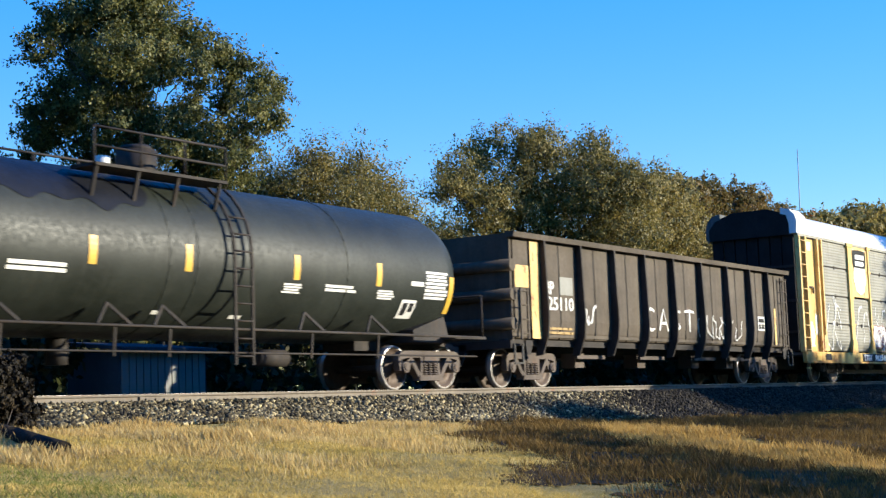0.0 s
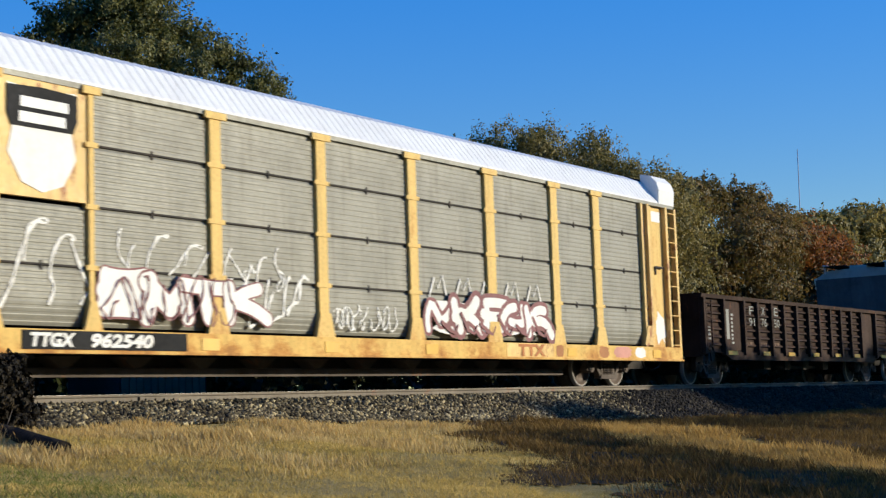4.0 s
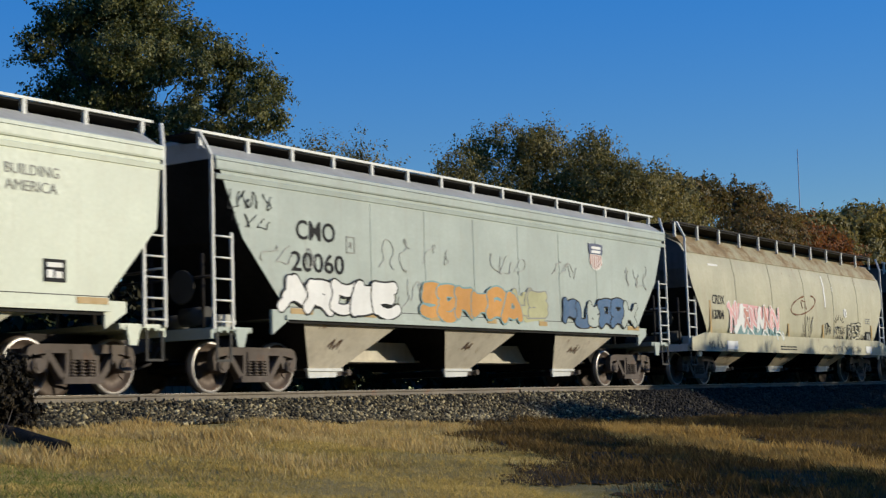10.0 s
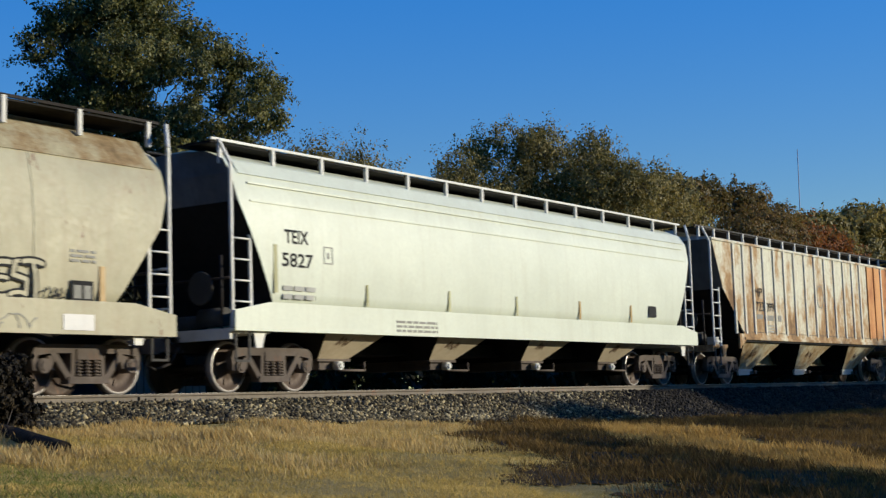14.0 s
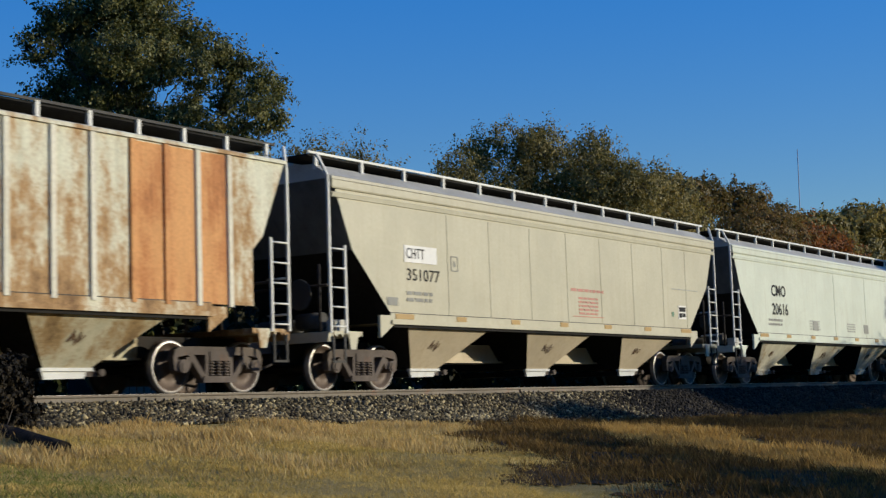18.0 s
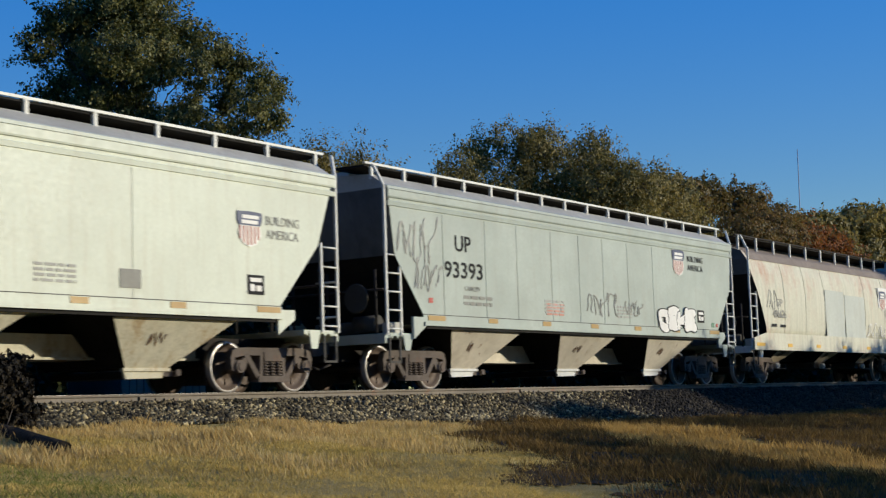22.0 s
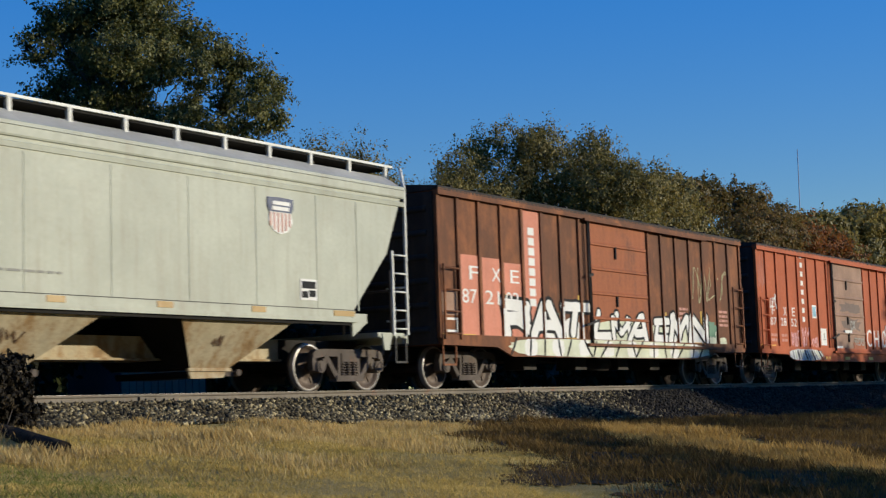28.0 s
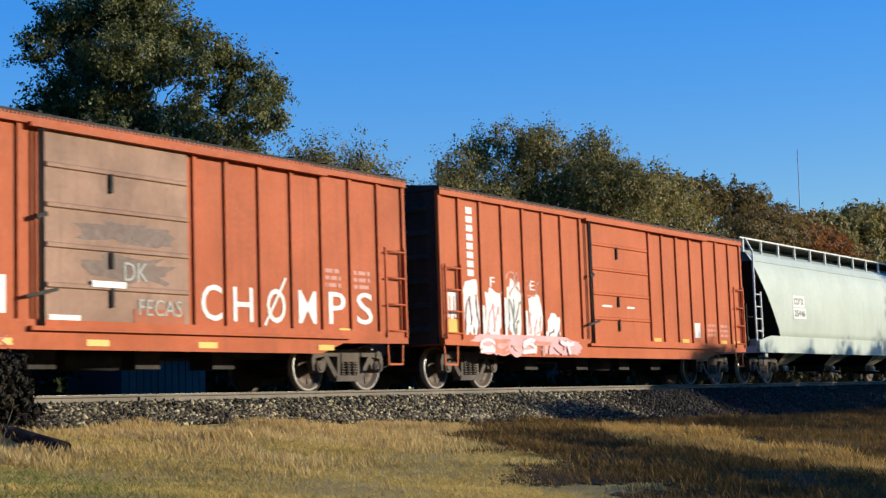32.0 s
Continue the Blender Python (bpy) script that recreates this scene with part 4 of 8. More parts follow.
            prism(bm, [(s * 1.50, sill[0] - 0.35), (s * 1.637, sill[0] - 0.35), (s * 1.637, sill[0] - 0.31), (s * 1.50, sill[0] - 0.31)], "x", 0.0, L)
        else:
            box(bm, inset, L - inset, s * 1.59 - 0.045, s * 1.59 + 0.045, sill[0] - 0.05, sill[0] + 0.03)
            box(bm, inset, L - inset, s * 1.58 - 0.012, s * 1.58 + 0.012, sill[0] + 0.03, sill[1] + 0.05)
            for e in (inset - 0.35, L - inset - 0.10):
                prism(bm, [(e, sill[0] - 0.32), (e + 0.45, sill[0] - 0.05), (e + 0.45, sill[1]), (e, sill[1])], "y", s * 1.57 - 0.03, s * 1.57 + 0.03)
        sill_part = part("side_sill", bm, side, car)
        if not sill_full:
            # Solid black strip between the side sill and the bays.
            one("sill_gap", "pitch", sill_part, box, inset + 0.1, L - inset - 0.1, s * 1.56 - 0.02, s * 1.56 + 0.02, sill[0] - 0.105, sill[0] - 0.051, label="black strip drawn as the gap under the sill")
            one("sill_joint", "end_dark", sill_part, box, inset + 0.02, L - inset - 0.02, s * 1.574 - 0.012, s * 1.574 + 0.012, sill[1] + 0.051, sill[1] + 0.066)
    ys = -1.642 if sill_full else -1.597
    zr = (sill[0] - 0.24) if sill_full else sill[0] + 0.06
    if reflect:
        a = inset + 0.15
        n = 7
        for i in range(n):
            w = 0.62 if i in (0, n - 1) else 0.36
            plate(car, "reflector", a + (L - 2 * a - 0.5) * i / (n - 1), zr, w, 0.10, reflect, ys)
    for x in seams:
        bm = bmesh.new()
        if curved:
            for p, q in zip(prof[:6], prof[1:7]):
                beam(bm, (x, p[0] - 0.004, p[1]), (x, q[0] - 0.004, q[1]), 0.035, 0.012)
        else:
            box(bm, x - 0.018, x + 0.018, -1.578, -1.568, sill[1] + 0.06, eave - 0.40)
        part("weld_seam", bm, side, car)
    # discharge bays
    zt = sill[0] - 0.03 if not sill_full else sill[0] - 0.2
    spans = list(bays)
    for xa, xb in spans:
        xm = (xa + xb) / 2
        bm = bmesh.new()
        xm -= 0.2
        eb = hopper_bay(bm, xa, xb, zt, xm, wb, bay_bottom)
        b = part("discharge_bay", bm, bay_mat, car)
        # Black holds the shade between the bays in the sheets' colour.
        part("bay_sheet", eb, "pitch", b, "inner bay sheet painted black for shade")
        bm = bmesh.new()
        yz = lambda z: -0.95 - 0.59 * (z - bay_bottom) / (zt - bay_bottom) - 0.012
        zc = bay_bottom + 0.52 * (zt - bay_bottom)
        scr = random.Random(int(xl * 7 + xa * 31))
        px, pts = xm - 0.24, []
        for q in range(8):
            pts.append((px, zc + (0.10 if q % 2 else -0.09) * scr.uniform(0.4, 1.1)))
            px += scr.uniform(-0.02, 0.12)
        ribbon(bm, pts, 0.045, 0.0)
        for v in bm.verts:
            v.co.y += yz(v.co.z)
        part("rust_mark", bm, "rust_mark", b, "brown scrape mark")
        gate(b, xm, wb, gates, bay_bottom, capstans)
    if curved:
        roof_walk(car, L, z_rail - 0.22, z_rail + 0.04, posts, -1.20, hatch=roof, edge=edge)
    else:
        roof_walk(car, L, eave + up + 0.06, z_rail + 0.06, posts, -1.17, hatch=roof, edge=edge)
    grab_ends(car, L, z_rail, rail, zt=min(cut_top - 0.15, 2.7))
    end_gear(car, L, side if not sill_full else rail, low=sill_full, sill="underframe" if sill_full else bay_mat)
    bogie(car, trucks[0])
    bogie(car, L - trucks[1])
    return car


def bays3(a, w, pitch, n=3):
    return [(a + pitch * i - 0.38, a + pitch * i + w + 0.20) for i in range(n)]


def big_print(car, mark, number, x, z_mark, z_num, h, w_mark, w_num, material="black_mark", y=-1.575, xn=None):
    letters(car, mark, x, z_mark, h, material, y, w_mark, bold=0.006)
    letters(car, number, x if xn is None else xn, z_num, h, material, y, w_num, bold=0.006)


def small_marks(car, rng, L, material="grey_mark", y=-1.575, xa=2.0):
    rough_lines(car, rng, xa, 1.72, 1.1, 0.26, 2, material, y)
    rough_lines(car, rng, L * 0.36, 1.66, 0.9, 0.34, 4, "faint_mark", y)
    rough_lines(car, rng, L * 0.57, 1.66, 0.8, 0.32, 4, "faint_mark", y)
    p = plate(car, "service_label", L - 2.55, 1.66, 0.42, 0.34, "black_mark", y)
    marks(p, [(L - 2.49, 1.72, 0.12, 0.12), (L - 2.33, 1.72, 0.13, 0.10), (L - 2.49, 1.88, 0.3, 0.07)], "white_mark", y - 0.006, "label_window")


def slogan(car, x, z, y=-1.575, material="grey_mark", w=1.0):
    letters(car, "BUILDING", x, z + 0.24, 0.16, material, y, w)
    letters(car, "AMERICA", x, z, 0.16, material, y, w * 0.97)


CARS = []   # (wagon, place of its front end along the train)


def place(car, xl):
    CARS.append((car, xl))
    return car


def make_tank_car():
    L, xl = 18.8, 7.9
    car = place(thing("tank_wagon", "glossy black tank wagon with yellow stripes and top platform", "tank wagon", "wagons of the freight train"), xl)
    R, zc = 1.40, 2.33
    bm = bmesh.new()
    lo, hi, n = 0.55, L - 0.42, 56
    prof = [(0.05, lo), (R * 0.45, lo + 0.06), (R * 0.75, lo + 0.22), (R * 0.93, lo + 0.48), (R, lo + 0.85), (R, L * 0.35), (R, L * 0.65), (R, hi - 0.85), (R * 0.93, hi - 0.48), (R * 0.75, hi - 0.22), (R * 0.45, hi - 0.06), (0.05, hi)]
    rings = [[bm.verts.new((x, r * math.cos(2 * math.pi * i / n), zc + r * math.sin(2 * math.pi * i / n))) for i in range(n)] for r, x in prof]
    for a, b in zip(rings, rings[1:]):
        for i in range(n):
            bm.faces.new((a[i], a[(i + 1) % n], b[(i + 1) % n], b[i])).smooth = True
    bm.faces.new(rings[0][::-1])
    bm.faces.new(rings[-1])
    bmesh.ops.recalc_face_normals(bm, faces=bm.faces)
    part("tank", bm, "black_tank", car)
    for x in (4.6, 9.5, 10.15, 14.2):
        bm = bmesh.new()
        for i in range(36):
            a, b = 2 * math.pi * i / 36, 2 * math.pi * (i + 1) / 36
            beam(bm, (x, (R + 0.004) * math.cos(a), zc + (R + 0.004) * math.sin(a)), (x, (R + 0.004) * math.cos(b), zc + (R + 0.004) * math.sin(b)), 0.05, 0.012)
        part("weld_band", bm, "black_tank", car)

    def curved_patch(name, x0, x1, z0, z1, material, lift=0.006, label=""):
        bm = bmesh.new()
        k = 6
        cols = []
        for i in range(k + 1):
            z = z0 + (z1 - z0) * i / k
            y = -math.sqrt(max(0.01, (R + lift) ** 2 - (z - zc) ** 2))
            cols.append((bm.verts.new((x0, y, z)), bm.verts.new((x1, y, z)), bm.verts.new((x0, y + 0.004, z)), bm.verts.new((x1, y + 0.004, z))))
        for a, b in zip(cols, cols[1:]):
            bm.faces.new((a[0], a[1], b[1], b[0]))
            bm.faces.new((a[2], b[2], b[3], a[3]))
            bm.faces.new((a[0], b[0], b[2], a[2]))
            bm.faces.new((a[1], a[3], b[3], b[1]))
        return part(name, bm, material, car, label)
    for x in (2.2, 4.9, 7.75, 9.85, 12.62, 15.1):
        curved_patch("reflective_stripe", x, x + 0.16, 2.0, 2.45, "reflector", label="bright yellow reflective stripe")
    curved_patch("reflective_stripe", 17.60, 17.76, 1.55, 2.30, "reflector", label="bright yellow reflective stripe")
    rng = random.Random(4)
    for x, w, z, rows, h in ((6.2, 1.15, 1.84, 2, 0.06), (12.35, 0.55, 1.76, 4, 0.032), (13.55, 0.95, 1.84, 2, 0.05), (15.15, 0.62, 1.76, 4, 0.032), (16.2, 0.5, 2.06, 1, 0.09), (16.72, 0.85, 1.82, 8, 0.05), (9.4, 0.3, 1.30, 1, 0.06), (11.3, 0.35, 1.28, 1, 0.06)):
        for r in range(rows):
            curved_patch("stencil_bar", x + rng.uniform(0, 0.06), x + w - rng.uniform(0, 0.12), z + r * h * 1.45, z + r * h * 1.45 + h, "white_mark", 0.007)
    curved_patch("placard", 16.05, 16.55, 1.42, 1.78, "white_mark", 0.007, "white placard with dark symbols")
    curved_patch("placard_symbol", 16.12, 16.28, 1.48, 1.72, "black_mark", 0.012)
    curved_patch("placard_symbol", 16.34, 16.48, 1.55, 1.72, "black_mark", 0.012)
    # dome, platform and rails
    bm = bmesh.new()
    tube(bm, (10.1, 0, zc + R - 0.1), (10.1, 0, zc + R + 0.48), 0.36, 24)
    tube(bm, (10.1, 0, zc + R + 0.48), (10.1, 0, zc + R + 0.57), 0.33, 24, 0.24)
    part("valve_dome", bm, "black_steel", car)
    one("safety_valve", "rail_white", car, tube, (9.0, -0.35, zc + R - 0.1), (9.0, -0.35, zc + R + 0.22), 0.12, 12, label="pale safety valve")
    one("safety_valve", "rail_white", car, tube, (9.3, 0.2, zc + R - 0.1), (9.3, 0.2, zc + R + 0.18), 0.14, 12, label="pale safety valve")
    bm = bmesh.new()
    for y in (-1.05, 1.05):
        box(bm, 7.95, 10.95, y - 0.3, y + 0.3, zc + R - 0.16, zc + R - 0.11)
    for x in (8.0, 8.9, 9.8, 10.8):
        for s in (-1, 1):
            beam(bm, (x, s * 1.3, zc + R - 0.15), (x, s * 1.15, zc + R - 0.65), 0.05, 0.05)
    part("top_platform", bm, "black_steel", car)
    for y in (-1.3, 1.3):
        bm = bmesh.new()
        for x in (7.95, 8.95, 9.95, 10.95):
            tube(bm, (x, y, zc + R - 0.15), (x, y, zc + R + 0.47), 0.022, 6)
        for p, q in (((7.95, 0.47), (10.95, 0.47)), ((7.95, 0.16), (10.95, 0.16))):
            tube(bm, (p[0], y, zc + R + p[1]), (q[0], y, zc + R + q[1]), 0.022, 6)
        part("platform_rail", bm, "black_steel", car)
    bm = bmesh.new()
    cols = []
    for i in range(97):
        x = 0.9 + 8.4 * i / 96
        drip = 0.16 * abs(math.sin(2.1 * x)) ** 6 + 0.22 * abs(math.sin(0.83 * x + 0.4)) ** 14
        z0 = 3.06 + 0.05 * math.sin(3.1 * x) + 0.04 * math.sin(7.3 * x + 1) - drip + 0.5 * max(0.0, x - 8.5) ** 1.5 + 0.12 * max(0.0, 5.0 - x) * 0.3
        cols.append([bm.verts.new((x, -math.sqrt((R + 0.009) ** 2 - (z - zc) ** 2), z)) for z in [min(3.70, z0 + (3.70 - z0) * k / 6) for k in range(7)]])
    for a, b in zip(cols, cols[1:]):
        for k in range(6):
            bm.faces.new((a[k], b[k], b[k + 1], a[k + 1])).smooth = True
    part("spill_stain", bm, "spill", car, "dark spill stain running down the tank")
    # ladder following the shell
    bm = bmesh.new()
    for x in (10.9, 11.34):
        pts = [(x, -1.50, 0.45), (x, -1.52, 2.2)] + [(x, -(R + 0.12) * math.cos(a), zc + (R + 0.12) * math.sin(a)) for a in (0.2, 0.4, 0.6, 0.8, 0.95)]
        for p, q in zip(pts, pts[1:]):
            beam(bm, p, q, 0.05, 0.04)
    lad = part("ladder", bm, "black_steel", car)
    for i in range(9):
        z = 0.6 + 0.30 * i
        y = -1.51 if z < 2.3 else -math.sqrt(max(0.1, (R + 0.12) ** 2 - (z - zc) ** 2))
        one("rung", "black_steel", lad, tube, (10.9, y, z), (11.34, y, z), 0.018, 6)
    # running sills and pipes
    for z, r, y in ((1.06, 0.026, -1.47), (0.66, 0.018, -1.42)):
        one("side_pipe", "black_steel", car, tube, (0.3, y, z), (L - 0.3, y, z), r, 8)
    for x in (3.0, 6.0, 8.2, 9.4, 13.0, 15.0):
        bm = bmesh.new()
        beam(bm, (x - 0.35, -1.45, 1.08), (x, -1.28, 1.42), 0.05, 0.03)
        beam(bm, (x + 0.35, -1.45, 1.08), (x, -1.28, 1.42), 0.05, 0.03)
        beam(bm, (x, -1.46, 1.06), (x, -1.42, 0.58), 0.04, 0.03)
        part("pipe_bracket", bm, "black_steel", car)
    for s, e in ((1, 0.0), (-1, L)):
        a, b = min(e, e + s * 3.2), max(e, e + s * 3.2)
        one("stub_sill", "black_steel", car, box, a, b, -0.4, 0.4, 0.80, 1.1)
        one("end_platform", "black_steel", car, box, min(e, e + s * 1.2), max(e, e + s * 1.2), -1.48, 1.48, 1.02, 1.08)
        bm = bmesh.new()
        prism(bm, [(e + s * 0.9, 0.95), (e + s * 1.1, 1.5), (e + s * 2.2, 1.2), (e + s * 2.2, 0.95)], "y", -1.15, 1.15)
        part("tank_saddle", bm, "black_steel", car)
        bm = bmesh.new()
        for y in (-1.45, 1.45):
            tube(bm, (e + s * 0.1, y, 1.05), (e + s * 0.1, y, 1.95), 0.025, 6)
        tube(bm, (e + s * 0.1, -1.45, 1.95), (e + s * 0.1, 1.45, 1.95), 0.025, 6)
        part("end_rail", bm, "black_steel", car)
        coupler(car, e, s)
    one("air_reservoir", "black_steel", car, tube, (12.4, -0.6, 0.62), (13.2, -0.6, 0.62), 0.16, 12)
    one("brake_valve", "black_steel", car, box, 5.4, 6.0, -0.9, -0.5, 0.55, 0.8)
    one("bottom_outlet", "black_steel", car, tube, (8.3, 0, 0.5), (8.3, 0, 0.95), 0.18, 12)
    bogie(car, 1.65)
    bogie(car, L - 1.53)


def make_coal_gondola():
    L, xl = 16.6, 27.66
    car = place(thing("ribbed_gondola", "sooty black high-sided gondola with bulging ribs and graffiti", "gondola wagon", "wagons of the freight train"), xl)
    top, bot = 3.42, 1.0
    for s in (-1, 1):
        bm = bmesh.new()
        box(bm, 0.25, L - 0.25, s * 1.34 - 0.03, s * 1.34 + 0.03, 1.15, top)
        part("side_sheet", bm, "coal_paint", car)
        bm = bmesh.new()
        prism(bm, [(s * 1.36, top - 0.10), (s * 1.58, top - 0.10), (s * 1.60, top + 0.02), (s * 1.36, top + 0.04)], "x", 0.15, L - 0.15)
        part("top_chord", bm, "coal_paint", car)
    for x0, x1 in ((0.2, 0.28), (L - 0.28, L - 0.2)):
        one("end_sheet", "coal_paint", car, box, x0, x1, -1.42, 1.42, 1.0, top)
    for i, z in enumerate((1.3, 1.95, 2.6)):
        one("end_rib", "coal_paint", car, tube, (0.2, -1.5, z + 0.1), (0.2, 1.5, z + 0.1), 0.14, 10)
    one("floor_sheet", "coal_paint", car, box, 0.25, L - 0.25, -1.4, 1.4, 1.12, 1.2)
    one("load", "stone_bed", car, box, 0.3, L - 0.3, -1.38, 1.38, 1.2, 2.6)
    # bulging tubs between deep ribs
    edges = [0.30, 0.99, 1.5, 3.20, 4.90, 6.56, 8.24, 10.0, 11.75, 13.38, 14.75, 16.3]
    for i, (a, b) in enumerate(zip(edges, edges[1:])):
        for s in (-1, 1):
            bm = bmesh.new()
            zb = bot + 0.06
            pr = [(s * 1.36, top - 0.12), (s * 1.43, top - 0.14), (s * 1.44, zb + 0.45), (s * 1.41, zb + 0.18), (s * 1.36, zb + 0.03), (s * 1.28, zb), (s * 1.2, zb + 0.1)]
            m = (a + b) / 2
            for u, v in (((a + 0.03, m - 0.035), (m + 0.035, b - 0.03)) if b - a > 1 else ((a + 0.03, b - 0.03),)):
                bm = bmesh.new()
                prism(bm, pr, "x", u, v)
                part("side_panel", bm, "coal_paint", car)
    for i, x in enumerate(edges[2:-1]):
        for s in (-1, 1):
            bm = bmesh.new()
            prism(bm, [(s * 1.38, top - 0.1), (s * 1.58, top - 0.1), (s * 1.64, 1.6), (s * 1.60, 1.15), (s * 1.44, 0.72), (s * 1.25, 0.70), (s * 1.32, 1.1)], "x", x - 0.03, x + 0.03)
            # Ribs are coloured black for the shaded slots beside the panels.
            part("rib", bm, "black_steel", car)
        if i < 8:
            m = (edges[i + 2] + edges[i + 3]) / 2
            one("thin_rib", "black_steel", car, box, m - 0.02, m + 0.02, -1.43, -1.36, 1.2, top - 0.12)
    plate(car, "yellow_post", 1.04, 1.08, 0.40, 2.2, "rack_yellow", -1.446, "orange-yellow painted corner post")
    plate(car, "yellow_patch", 0.36, 2.22, 0.58, 0.50, "rack_yellow", -1.446, "orange-yellow painted patch")
    plate(car, "yellow_bar", 15.4, 1.15, 0.12, 1.1, "rack_yellow", -1.446)
    big_print(car, "HP", "125110", 1.62, 2.12, 1.76, 0.30, 0.45, 1.35, "white_mark", -1.445)
    for k, (x, strokes) in enumerate(((6.72, [[(0.5, 0.5), (0.3, 0.56), (0.1, 0.45), (0.02, 0.25), (0.1, 0.08), (0.32, 0.0), (0.5, 0.05)]]), (7.50, [[(0.0, 0.0), (0.12, 0.3), (0.26, 0.58), (0.38, 0.28), (0.5, 0.0)], [(0.08, 0.2), (0.42, 0.2)]]),
                                     (8.32, [[(0.45, 0.52), (0.2, 0.57), (0.06, 0.42), (0.3, 0.28), (0.42, 0.12), (0.2, 0.0), (0.0, 0.06)]]), (9.05, [[(0.0, 0.55), (0.3, 0.57), (0.6, 0.54)], [(0.32, 0.56), (0.3, 0.3), (0.3, 0.0)]]))):
        for st in strokes:
            bm = bmesh.new()
            ribbon(bm, [(x + a, 1.40 + b) for a, b in st], 0.07, -1.447)
            part("graffiti_letter", bm, "white_mark", car)
    rng = random.Random(8)
    scrawl(car, rng, 3.3, 4.0, 1.35, 2.0, 3, "white_mark", -1.447, 0.05)
    scrawl(car, rng, 9.9, 12.9, 1.2, 1.9, 6, "white_mark", -1.447, 0.04)
    p = plate(car, "service_label", 14.1, 1.55, 0.5, 0.42, "white_mark", -1.45)
    marks(p, [(14.15, 1.6, 0.16, 0.14), (14.36, 1.6, 0.18, 0.14), (14.15, 1.79, 0.39, 0.12)], "black_mark", -1.458, "label_window")
    rough_lines(car, rng, 1.7, 1.2, 1.2, 0.2, 2, "amber", -1.447)
    plate(car, "grey_patch", 2.35, 2.12, 0.6, 0.42, "grey_mark", -1.446)
    one("side_sill", "black_steel", car, box, 0.1, L - 0.1, -1.3, -1.15, 0.92, 1.06)
    for x in (3.6, 6.9, 10.2, 12.6):
        one("brake_rod", "bogie_steel", car, beam, (x, -1.1, 0.7), (x + 1.4, -1.1, 0.7), 0.09, 0.08)
        one("brake_box", "bogie_steel", car, box, x + 0.3, x + 0.75, -0.9, -0.5, 0.45, 0.8)
    ladder(car, 0.32, 0.62, 1.05, 2.2, 4, "coal_paint", -1.6)
    ladder(car, L - 0.75, L - 0.35, 1.0, 3.2, 7, "coal_paint", -1.52)
    bm = bmesh.new()
    box(bm, L - 0.35, L + 0.0, -1.4, 1.4, 1.0, 1.1)
    for z in (1.3, 2.0, 2.7, 3.2):
        tube(bm, (L - 0.1, -1.3, z), (L - 0.1, 1.3, z), 0.03, 6)
    part("end_ladder", bm, "coal_paint", car)
    end_gear(car, L, "black_steel", 1.05, 0)
    bogie(car, 1.58)
    bogie(car, L - 1.36)


